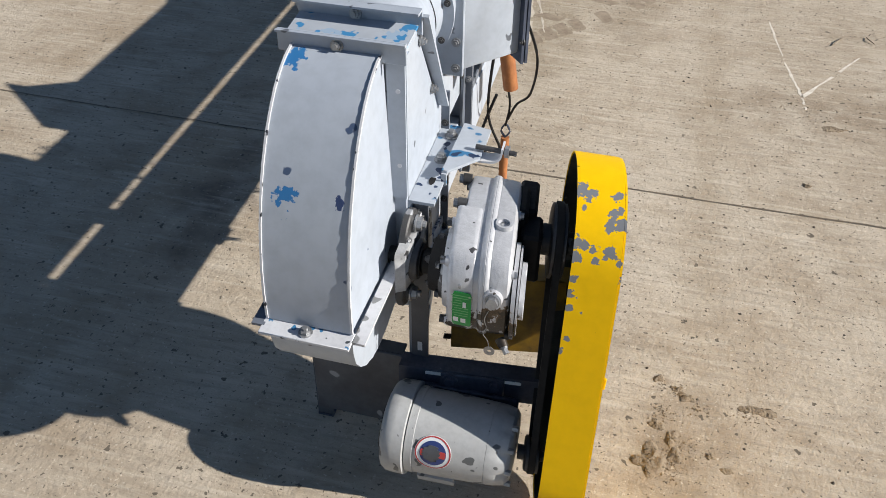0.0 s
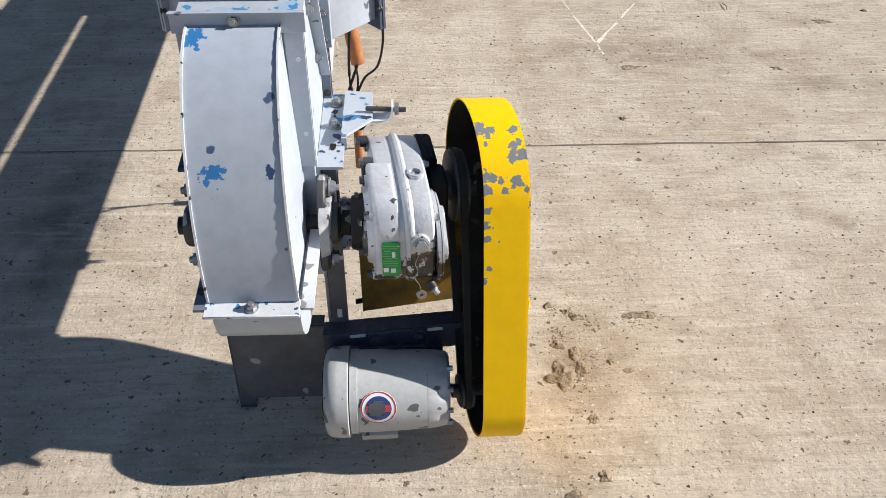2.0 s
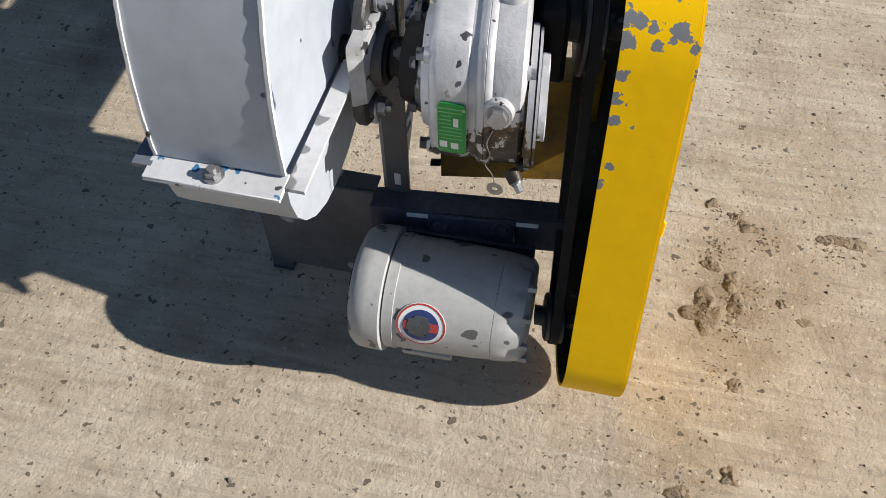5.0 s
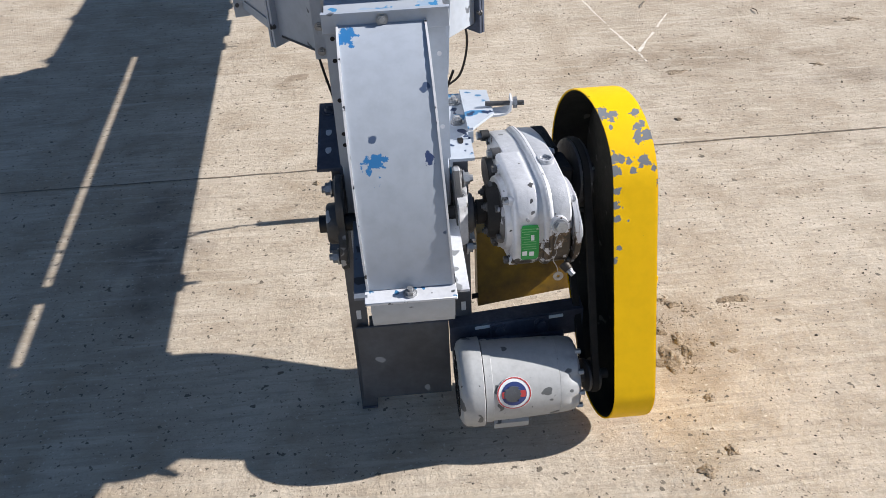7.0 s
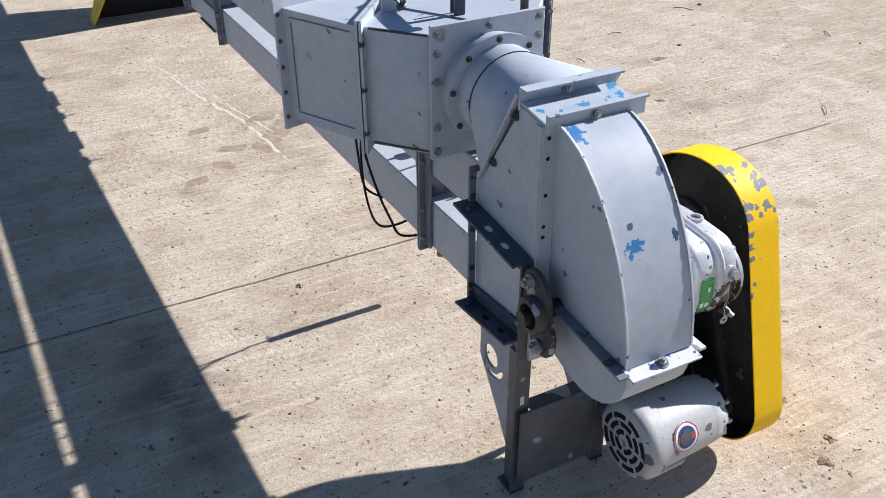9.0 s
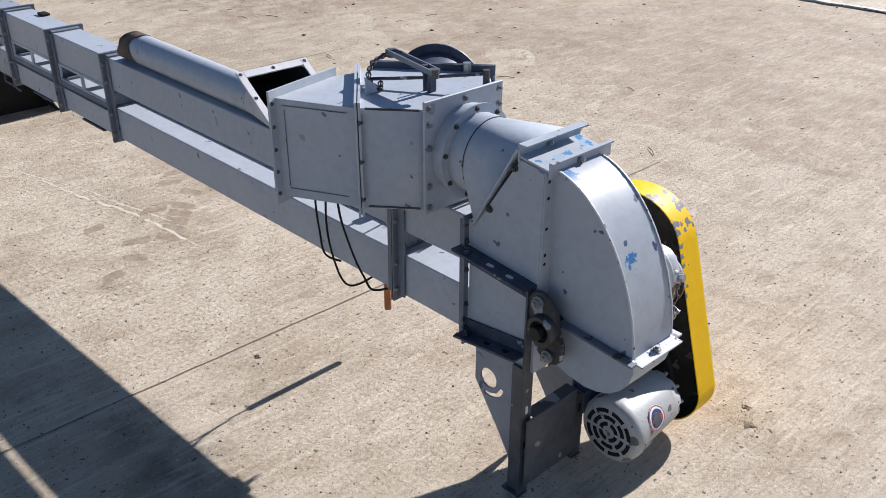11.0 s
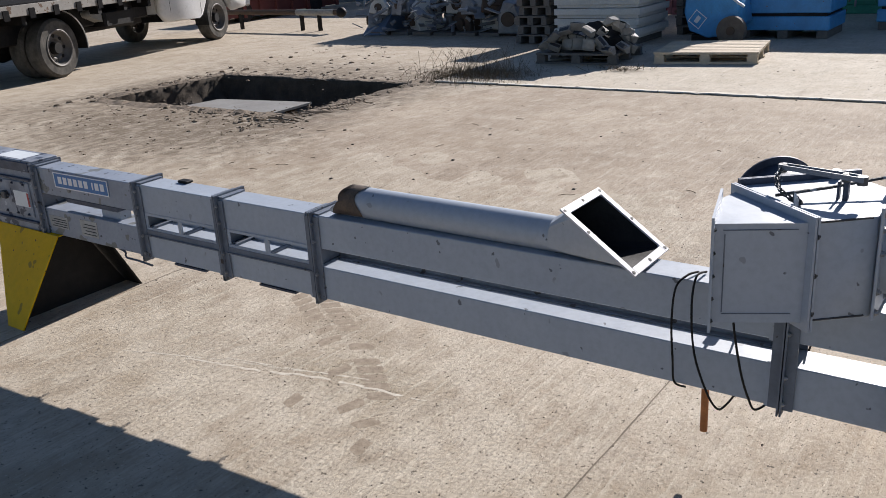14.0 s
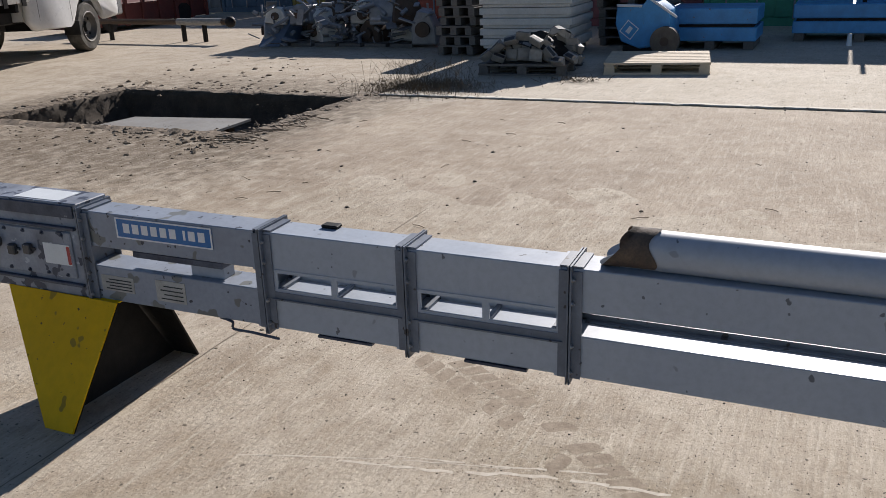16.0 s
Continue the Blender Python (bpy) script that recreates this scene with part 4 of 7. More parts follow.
guard = thing("belt_guard", "yellow-painted sheet-steel belt guard with flaking paint", "belt guard", (0.47, 1.55, 0.03))
so = stadium(GT, 0.166, GB, 0.097, 28)
si = stadium(GT, 0.163, GB, 0.094, 28)
bm = B()
loft(bm, [[(GX0, *p) for p in si], [(GX0, *p) for p in so], [(GX1, *p) for p in so], [(GX1, *p) for p in si], [(GX0, *p) for p in si]], caps=False)
bmesh.ops.remove_doubles(bm, verts=bm.verts, dist=1e-6)
# sheet metal is never quite true
for v in bm.verts:
    v.co.x += 0.0012 * noise.noise(v.co * 9)
part("rim", bm, M_yellow, guard, "yellow rim with chipped paint", m=GS, smooth=50)
bm = B()
prism(bm, stadium(GT, 0.165, GB, 0.096, 28), "x", GX1 + 0.0005, GX1 + 0.004)
part("outer_plate", bm, M_yellow, guard, m=GS)
# Separate inner skin, coloured near black for grime and missing sunlight.
bm = B()
s2 = stadium(GT, 0.1625, GB, 0.0935, 28)
loft(bm, [[(GX0 + 0.002, *p) for p in s2], [(GX1 - 0.001, *p) for p in s2]], caps=False)
bm.faces.new([bm.verts.new((GX1 - 0.001, *p)) for p in s2])
part("liner", bm, M_liner, guard, "grimy inner face, blackened for lack of sun", m=GS)
def ringplate(bm, outer, inner, x0, x1):
    loft(bm, [[(x0, *p) for p in inner], [(x0, *p) for p in outer], [(x1, *p) for p in outer], [(x1, *p) for p in inner], [(x0, *p) for p in inner]], caps=False)
    bmesh.ops.remove_doubles(bm, verts=bm.verts, dist=1e-6)
bm = B()
box(bm, GX1 + 0.002, GX1 + 0.009, 1.510, 1.516, 0.385, 0.412, 0.0015)
part("latch_tab", bm, M_yellow, guard, m=GS)
for nm, c, r in (("large_pulley", PT, 0.072), ("small_pulley", GB, 0.036)):
    bm = B()
    prof_p = [(0.384, r * 0.92), (0.386, r), (0.391, r), (0.395, r * 0.88), (0.402, r * 0.88), (0.406, r), (0.411, r), (0.413, r * 0.9)]
    loft(bm, [plane_loop((x, *c), rr, 36, "x") for x, rr in prof_p])
    cyl(bm, (0.370, *c), (0.384, *c), r * 0.42, 24)
    cyl(bm, (0.413, *c), (0.436, *c), r * 0.30, 24)
    part(nm, bm, M_castdark, guard, m=GS)
bm = B()
ringplate(bm, stadium(PT, 0.075, GB, 0.039, 24), stadium(PT, 0.066, GB, 0.030, 24), 0.392, 0.405)
part("drive_belt", bm, M_rubber, guard, m=GS)
bm = B()
cyl(bm, (0.340, *PT), (0.42, *PT), 0.014, 18)
part("input_shaft", bm, M_castdark, guard)

# ---- motor ----
MC = Vector((0, 1.517, 0.165))
MR = 0.0862
MS = Matrix(((1, 0, 0, 0), (0.06, 1, 0, -0.06 * 0.25), (-0.05, 0, 1, 0.05 * 0.25), (0, 0, 0, 1)))   # its axis stands square to the guard
motor = thing("electric_motor", "grey electric motor with chipped paint and slotted fan cover", "electric motor", (0.24, MC.y, 0.04))
def mpart(name, bm, mat, parent=None, label="", smooth=35):
    return part(name, bm, mat, parent or motor, label, m=MS, smooth=smooth)
def turned(prof, k=48):
    bm = B()
    loft(bm, [plane_loop((x, MC.y, MC.z), r, k, "x") for x, r in prof])
    return bm
mpart("body", turned([(0.168, 0.070), (0.169, MR + 0.0005), (0.184, MR + 0.0008), (0.1845, MR - 0.0012), (0.230, MR - 0.0012), (0.300, MR - 0.0035), (0.324, MR - 0.0045)]), M_motor)
# end bell: scalloped edge with bolt recesses
bm = B()
rows_ = []
for x, r, d in ((0.3245, 0.0815, 0), (0.326, 0.0815, 0), (0.342, 0.0805, 0), (0.350, 0.0795, 0.004), (0.364, 0.0765, 0.006), (0.370, 0.068, 0.004), (0.372, 0.03, 0)):
    rows_.append([(x, MC.y + (r - d * max(0, math.cos(10 * t_)) ** 2) * math.cos(t_), MC.z + (r - d * max(0, math.cos(10 * t_)) ** 2) * math.sin(t_)) for t_ in [2 * math.pi * i / 80 for i in range(80)]])
loft(bm, rows_)
mpart("end_bell", bm, M_motor, None, "scalloped end bell")
fan = mpart("fan_cover", turned([(0.116, 0.060), (0.1165, 0.074), (0.121, 0.086), (0.130, 0.0925), (0.146, 0.0938), (0.1655, 0.0940), (0.1665, 0.0915), (0.1668, 0.080)]), M_motor, None, "domed fan cover with air slots")
for ring_r, cnt in ((0.064, 8), (0.044, 6), (0.024, 4)):
    for k in range(cnt):
        a0, a1 = 2 * math.pi * (k + 0.12) / cnt, 2 * math.pi * (k + 0.88) / cnt
        bm = B()
        pts_o = [(MC.y + (ring_r + 0.006) * math.cos(a0 + (a1 - a0) * i / 8), MC.z + (ring_r + 0.006) * math.sin(a0 + (a1 - a0) * i / 8)) for i in range(9)]
        pts_i = [(MC.y + (ring_r - 0.005) * math.cos(a0 + (a1 - a0) * i / 8), MC.z + (ring_r - 0.005) * math.sin(a0 + (a1 - a0) * i / 8)) for i in range(9)]
        prism(bm, pts_o + pts_i[::-1], "x", 0.1145, 0.1168 if ring_r < 0.06 else 0.1195)
        mpart("air_slot", bm, M_black, fan)
bm = B()
prism(bm, [(MC.y - 0.060, 0.094), (MC.y - 0.052, 0.072), (MC.y - 0.046, 0.072), (MC.y - 0.050, 0.100)], "x", 0.188, 0.262)
mpart("mounting_foot", bm, M_motor)
bm = B()
box(bm, 0.15, 0.36, MC.y + 0.074, MC.y + 0.084, 0.150, 0.215, 0.002)
mpart("mounting_base", bm, M_darksteel)
for k in range(4):
    a = math.radians(100 + 36 * k)
    bm = B()
    cyl(bm, (0.364, MC.y + 0.072 * math.cos(a), MC.z + 0.072 * math.sin(a)), (0.376, MC.y + 0.072 * math.cos(a), MC.z + 0.072 * math.sin(a)), 0.006, 6)
    mpart("bell_bolt", bm, M_bolt)
# round badge: coloured rings wrapped on the body
def wrapped_disc(r, lift, r_in=0.0, half=None, n=28):
    bm = B()
    ca = math.atan2(0.199 - MC.z, 1.434 - MC.y)
    cx = 0.226
    rings_ = []
    radii = [r_in + (r - r_in) * k / 3 for k in range(4)]
    for rr in radii:
        row = []
        for i in range(n):
            t = 2 * math.pi * i / n
            u, w = rr * math.cos(t), rr * math.sin(t)
            if half is not None:
                w = max(half[0], min(half[1], w))
            a = ca - w / MR
            row.append((cx + u, MC.y + (MR + lift) * math.cos(a), MC.z + (MR + lift) * math.sin(a)))
        rings_.append(row)
    loft(bm, rings_, caps=False)
    loft(bm, [rings_[-1], [(p[0], MC.y + (p[1] - MC.y) * 0.985, MC.z + (p[2] - MC.z) * 0.985) for p in rings_[-1]]], caps=False)
    return bm
badge = mpart("badge", wrapped_disc(0.036, 0.0008), M_signwhite, motor, "round white, red and blue maker's badge, scuffed")
mpart("badge_ring", wrapped_disc(0.035, 0.0012, 0.0325), M_stickred, badge)
mpart("badge_globe", wrapped_disc(0.026, 0.0014), M_sticknavy, badge)
mpart("badge_band", wrapped_disc(0.025, 0.0020, 0.0, (-0.007, 0.007)), M_stickred, badge)
bm = wrapped_disc(0.017, 0.0026, 0.0)
for v in bm.verts:
    v.co.x += 0.004 * math.sin(v.co.z * 900) - 0.003
mpart("badge_scuff", bm, M_post, badge, "dark scuff across the badge")
# slotted motor rail
rail = thing("motor_rail", "slotted dark steel motor mounting rail", "mounting rail", (0.27, 1.62, 0.22))
RS = Matrix(((1, 0, 0, 0), (0.10, 1, 0, -0.10 * 0.3), (0, 0, 1, 0), (0, 0, 0, 1)))
bm = B()
box(bm, 0.1105, 0.405, 1.610, 1.616, 0.188, 0.254)
box(bm, 0.1105, 0.405, 1.616, 1.650, 0.249, 0.254)
part("channel", bm, M_darksteel, rail, m=RS)
# White boxes over the rail paint the brightness seen through its slots.
for x in (0.184, 0.341):
    bm = B()
    box(bm, x - 0.019, x + 0.019, 1.6075, 1.6105, 0.239, 0.248, 0.0015)
    part("slot", bm, M_signwhite, rail, "slot painted white for light showing through", m=RS)
bm = B()
box(bm, 0.198, 0.327, 1.603, 1.6095, 0.205, 0.252, 0.002)
part("adjuster_plate", bm, M_darksteel, rail, m=RS)
for x in (0.218, 0.309):
    bm = B()
    cyl(bm, (x, 1.603, 0.238), (x, 1.600, 0.238), 0.015, 18)
    cyl(bm, (x, 1.600, 0.238), (x, 1.592, 0.238), 0.0105, 6)
    part("adjuster_nut", bm, M_darksteel, rail, m=RS)
# yellow sheet below the reducer, oily and darkened in colour for its shade
tray = thing("yellow_shaft_guard", "oily yellow sheet-metal guard below the reducer, darkened for its shade", "shaft guard", (0.30, 1.75, 0.20))
YS = Matrix(((1, 0, 0, 0), (0.18, 1, 0, -0.18 * 0.3), (0, 0, 1, 0), (0, 0, 0, 1)))
bm = B()
box(bm, 0.186, 0.415, 1.745, 1.749, 0.197, 0.40, 0.001)
box(bm, 0.186, 0.415, 1.749, 1.80, 0.396, 0.40)
box(bm, 0.186, 0.190, 1.7495, 1.80, 0.197, 0.396)
part("guard_sheet", bm, M_oilshade_yellow, tray, m=YS)
bm = B()
cyl(bm, (0.172, 1.742, 0.232), (0.187, 1.742, 0.232), 0.006, 8)
part("latch_bolt", bm, M_black, tray, m=YS)

# ---- diverter valve ----
valve = thing("diverter_valve", "grey two-way diverter valve box with bolted flanges", "diverter valve", (0.01, 2.1, 0.72))
VC = 0.008
bm = B()
zt, zb = 0.992, 0.730
plan = [(VC - 0.118, 1.962), (VC + 0.118, 1.962), (VC + 0.222, 2.085), (VC + 0.03, 2.325), (VC - 0.03, 2.325), (VC - 0.222, 2.085)]
prism(bm, plan, "z", zb, zt, 0.003)
part("body", bm, M_paint, valve)
bm = B()
box(bm, VC - 0.135, VC + 0.135, 1.950, 1.9575, 0.727, 1.018, 0.002)
part("inlet_flange", bm, M_paint, valve)
for x in (-0.12, 0, 0.12):
    for z in (0.745, 1.0):
        bolt(valve, (VC + x, 1.950, z), (0, -1, 0), 0.007)
for z in (0.80, 0.90, 0.96):
    for x in (-0.12, 0.12):
        bolt(valve, (VC + x, 1.950, z), (0, -1, 0), 0.007)
def frame_between(bm, p, q, z0, z1, wid, th):
    """A rectangular flange standing on the line p-q."""
    p, q = Vector((*p, 0)), Vector((*q, 0))
    L = (q - p).length
    a = math.atan2((q - p).y, (q - p).x)
    m = Matrix.Translation(p) @ Matrix.Rotation(a, 4, "Z")
    for u0, u1, w0, w1 in ((-wid, 0.006, z0 - wid, z1 + wid), (L - 0.006, L + wid, z0 - wid, z1 + wid), (0.006, L - 0.006, z0 - wid, z0 + 0.006), (0.006, L - 0.006, z1 - 0.006, z1 + wid)):
        box(bm, u0, u1, -th / 2, th / 2, w0, w1, m=m)
    return bm
for s in (-1, 1):
    for off in (0.0, 0.009):
        bm = B()
        d = Vector((s * 0.78, 0.62))
        frame_between(bm, (VC + s * 0.222 + d.x * off, 2.085 + d.y * off), (VC + s * 0.03 + d.x * off, 2.325 + d.y * off), zb, zt, 0.018, 0.006)
        part("branch_flange", bm, M_paint if s < 0 else M_darksteel, valve)
    for z in (0.76, 0.86, 0.96):
        bolt(valve, (VC + s * 0.232, 2.075, z), (s * -0.78, -0.62, 0), 0.006, mat=M_castdark)
# left elbow to the square outlet
bm = B()
o = [(-0.222, 2.088), (-0.03, 2.328), (-0.112, 2.345), (-0.326, 2.292)]
loft(bm, [[(VC + x, y, zb) for x, y in (o[0], o[3], o[2], o[1])], [(VC + x, y, zt) for x, y in (o[0], o[3], o[2], o[1])]], caps=False)
loft(bm, [[(VC + x, y, zt - 0.002) for x, y in o], [(VC + x, y, zt) for x, y in o]])
loft(bm, [[(VC + x, y, zb) for x, y in o], [(VC + x, y, zb + 0.002) for x, y in o]])
bmesh.ops.remove_doubles(bm, verts=bm.verts, dist=0.0025)
part("outlet_elbow", bm, M_paint, valve)
bm = B()
frame_between(bm, (VC - 0.326, 2.292), (VC - 0.112, 2.345), zb, zt, 0.020, 0.007)
part("outlet_flange", bm, M_paint, valve)
for z in (0.74, 0.80, 0.86, 0.92, 0.98):
    bolt(valve, (VC - 0.337, 2.286, z), (-0.3, -0.95, 0), 0.004, mat=M_castdark)
# right round outlet
rc, rd = Vector((0.150, 2.225, 0.890)), Vector((0.78, 0.62, 0.12)).normalized()
bm = B()
cyl(bm, rc - rd * 0.03, rc + rd * 0.12, 0.105, 36)
part("round_outlet", bm, M_darksteel, valve)
bm = B()
cyl(bm, rc + rd * 0.115, rc + rd * 0.121, 0.128, 40)
part("round_outlet_flange", bm, M_darksteel, valve, "dark round outlet flange")
# raised beads of the elbow's side sheet and folded edges of the body
def on_elbow(f, z, out=0.0015):
    p, q = Vector((VC - 0.222, 2.088, 0)), Vector((VC - 0.326, 2.292, 0))
    nrm = Vector((-0.891, -0.454, 0))
    w = p.lerp(q, f) + nrm * out
    return Vector((w.x, w.y, z))
for a, c in (((0.88, 0.76), (0.88, 0.965)), ((0.88, 0.755), (0.16, 0.755)), ((0.90, 0.975), (0.14, 0.975))):
    bm = B()
    sweep(bm, [on_elbow(*a), on_elbow(*c)], 0.0014, 6)
    part("sheet_bead", bm, M_frame, valve)
for z in (zt - 0.001, zb + 0.006):
    bm = B()
    sweep(bm, [(VC - 0.213, 2.0745, z), (VC - 0.128, 1.974, z)], 0.003, 6)
    part("sheet_edge", bm, M_castdark, valve)
# control lever, spring and cable on top
bm = B()
box(bm, -0.012, 0.012, 2.055, 2.068, 0.992, 1.046, 0.002)
box(bm, -0.012, 0.012, 2.076, 2.082, 0.992, 1.040, 0.001)
part("lever_post", bm, M_darksteel, valve)
bm = B()
sweep(bm, [(-0.088, 2.211, 1.010), (0.0, 2.10, 1.020), (0.108, 1.972, 1.036)], 0.0045, 8)
rod2 = part("push_rod", bm, M_castdark, valve)
bm = B()
cyl(bm, (0.106, 1.974, 0.996), (0.106, 1.974, 1.046), 0.009, 10)
part("rod_pin", bm, M_castdark, rod2)
bm = B()
la, lb = Vector((-0.030, 2.015, 1.054)), Vector((0.006, 2.228, 1.060))
prism(bm, [(-0.014, -0.003), (0.014, -0.003), (0.014, 0.010), (0.010, 0.010), (0.010, 0.001), (-0.010, 0.001), (-0.010, 0.010), (-0.014, 0.010)], "z", 0, (lb - la).length)
bm.transform(Matrix.Translation(la) @ (lb - la).to_track_quat("Z", "Y").to_matrix().to_4x4())
lev = part("lever", bm, M_frame, valve, "worn steel channel control lever")
for k, q in ((0.03, 0.013), (0.22, 0.008), (0.97, 0.011)):
    c = la.lerp(lb, k)
    bm = B()
    cyl(bm, c - Vector((0, 0, 0.012)), c + Vector((0, 0, 0.010)), q, 14)
    part("pivot_pin", bm, M_castdark, lev)
bm = B()
cl = bez([(-0.005, 2.222, 1.058), (-0.045, 2.222, 1.050), (-0.085, 2.205, 1.030), (-0.105, 2.172, 1.012), (-0.095, 2.150, 1.000), (-0.080, 2.165, 1.010)], 4)
for k, c in enumerate(cl):
    d = (cl[min(k + 1, len(cl) - 1)] - cl[max(k - 1, 0)]).normalized()
    sd = d.cross(Vector((0, 0, 1))).normalized() if k % 2 else Vector((0, 0, 1))
    ring = [c + d * (0.010 * math.cos(a)) + sd * (0.0065 * math.sin(a)) for a in [math.pi * i / 4 for i in range(9)]]
    sweep(bm, ring, 0.0020, 5)
part("chain", bm, M_castdark, valve)
bm = B()
cyl(bm, (0.188, 2.125, 0.992), (0.188, 2.125, 1.018), 0.012, 6)
part("stop_bolt", bm, M_bolt, valve)
bm = B()
prism(bm, [(-0.10, 0.0), (-0.045, 0.0), (-0.10, 0.045)], "y", 2.13, 2.134)
bm.transform(Matrix.Translation((-0.04, 0.02, 0.993)))
part("rib", bm, M_paint, valve)

# ---- tube spout lying on the upper trunk ----
spout = thing("tube_spout", "grey steel tube spout with square flange lying on the trunking", "spout", (-0.02, 3.2, ZU1))
bm = B()
n = 32
axis0, axis1, TR = Vector((-0.012, 3.80, 0.793)), Vector((0.008, 2.90, 0.776)), 0.057
loops_o, loops_i = [], []
for k in range(5):
    c = axis0.lerp(axis1, k / 4)
    lo, li = [], []
    for i in range(n):
        a = 2 * math.pi * i / n
        cut = -0.055 * math.sin(a) - 0.02 * math.sin(3 * a) if k == 0 else 0.0
        lo.append((c.x + TR * math.cos(a), c.y + cut - (0.04 if k == 0 else 0), c.z + TR * math.sin(a)))
        li.append((c.x + (TR - 0.003) * math.cos(a), c.y + cut - (0.04 if k == 0 else 0), c.z + (TR - 0.003) * math.sin(a)))
    loops_o.append(lo)
    loops_i.append(li)
loft(bm, [loops_i[-1]] + loops_i[::-1] + loops_o, caps=False)
bmesh.ops.remove_doubles(bm, verts=bm.verts, dist=1e-6)
part("tube", bm, M_paint, spout, smooth=60)
bm = B()
r2 = TR + 0.0012
rings_ = []
for y in (3.79, 3.745, 3.70, 3.665):
    rings_.append([(axis0.x + r2 * math.cos(2 * math.pi * i / n), y + (-0.052 * math.sin(2 * math.pi * i / n) - 0.025 if y > 3.78 else 0.012 * math.sin(6 * math.pi * i / n)), axis0.z + 0.001 + r2 * math.sin(2 * math.pi * i / n)) for i in range(n)])
loft(bm, rings_, caps=False)
part("scorched_end", bm, M_rust, spout, "scorched rusty tube end", smooth=60)
# square hopper from the tube to the flange
fc = Vector((0.013, 2.699, 0.8145))
fu, fv = Vector((1, 0, 0)), Vector((0, 0.81, 0.587)).normalized()
W2, L2 = 0.113, 0.130
def sq(c, w, l_, k):
    a = 2 * math.pi * (k + 0.5) / n
    ca, sa = math.cos(a), math.sin(a)
    q = 1 / max(abs(ca), abs(sa))
    return c + fu * (w * ca * q) + fv * (l_ * sa * q)
def tube_ring(rad, dy):
    return [(axis1.x + rad * math.cos(2 * math.pi * (k + 0.5) / n), axis1.y + dy, axis1.z + rad * math.sin(2 * math.pi * (k + 0.5) / n)) for k in range(n)]
bm = B()
loft(bm, [tube_ring(TR, 0), [sq(fc, W2, L2, k) for k in range(n)]], caps=False)
part("hopper", bm, M_paint, spout, smooth=25)
# Black inner skin paints the deep shade inside the hopper.
bm = B()
loft(bm, [tube_ring(TR - 0.004, 0), [sq(fc, W2 - 0.003, L2 - 0.003, k) for k in range(n)]], caps=False)
part("hopper_lining", bm, M_black, spout, "inside blackened for its deep shade", smooth=25)
bm = B()
m4 = Matrix.Translation(fc) @ Matrix((( 1, 0, 0), (0, fv.y, -fv.z), (0, fv.z, fv.y))).to_4x4()
for u0, u1, w0, w1 in ((-W2 - 0.016, -W2 + 0.008, -L2 - 0.018, L2 + 0.018), (W2 - 0.008, W2 + 0.016, -L2 - 0.018, L2 + 0.018), (-W2 + 0.008, W2 - 0.008, -L2 - 0.018, -L2 + 0.008), (-W2 + 0.008, W2 - 0.008, L2 - 0.008, L2 + 0.018)):
    box(bm, u0, u1, w0, w1, -0.002, 0.004, 0.001, m=m4)
part("square_flange", bm, M_white, spout, "pale square flange with bolt holes")
# Added black disc closes the tube, standing for the darkness further in.
bm = B()
cyl(bm, (axis1.x, axis1.y + 0.01, axis1.z), (axis1.x, axis1.y + 0.014, axis1.z), TR - 0.004, 28)
part("dark_throat", bm, M_black, spout)
for u, w in ((-1, -1), (-1, 0.3), (-1, 1), (1, -1), (1, 0), (1, 1), (0, -1), (0, 1)):
    p = m4 @ Vector((u * (W2 + 0.005), w * (L2 + 0.006), 0.004))
    bm = B()
    q = m4.to_3x3() @ Vector((0, 0, 1))
    cyl(bm, p - q * 0.001, p + q * 0.0012, 0.006, 12)
    part("bolt_hole", bm, M_black, spout)

# ---- tail section, yellow stand, plates ----
TT = T @ pose(0, 0, 0.026)
bm = B()
box(bm, -0.075, 0.075, TAIL + 0.004, 4.62, 0.397, 0.76, 0.003)
part("tail_casing", bm, M_tail, elevator, m=TT)
for z0, z1, d in ((0.705, 0.752, 0.008), (0.66, 0.672, 0.016), (0.44, 0.452, 0.016)):
    bm = B()
    box(bm, -0.075 - d, -0.0755, TAIL + 0.02, 4.60, z0, z1, 0.002)
    part("tail_rail", bm, M_darksteel, elevator, m=TT)
bm = B()
box(bm, -0.083, -0.0755, TAIL + 0.05, 4.60, 0.47, 0.65, 0.004)
part("access_panel", bm, M_tail, elevator, m=TT)
for k in range(7):
    for z in (0.482, 0.638):
        bolt(elevator, (-0.083, TAIL + 0.09 + 0.095 * k, z), (-1, 0, 0), 0.006, mat=M_darksteel, m=TT)
bm = B()
cyl(bm, (-0.12, TAIL + 0.43, 0.585), (-0.083, TAIL + 0.43, 0.585), 0.030, 24)
cyl(bm, (-0.135, TAIL + 0.43, 0.585), (-0.12, TAIL + 0.43, 0.585), 0.015, 16)
part("tail_bearing", bm, M_castdark, elevator, m=TT)
for v0, zc in ((TAIL + 0.26, 0.57), (TAIL + 0.34, 0.56)):
    bm = B()
    box(bm, -0.105, -0.083, v0 - 0.018, v0 + 0.018, zc - 0.02, zc + 0.02, 0.004)
    box(bm, -0.094, -0.083, v0 - 0.03, v0 + 0.03, zc - 0.006, zc + 0.006, 0.002)
    part("take_up_block", bm, M_castdark, elevator, m=TT)
bm = B()
box(bm, -0.085, -0.0835, TAIL + 0.06, TAIL + 0.19, 0.52, 0.60, 0.001)
st = part("warning_sticker", bm, M_signwhite, elevator, "torn white warning sticker", m=TT)
bm = B()
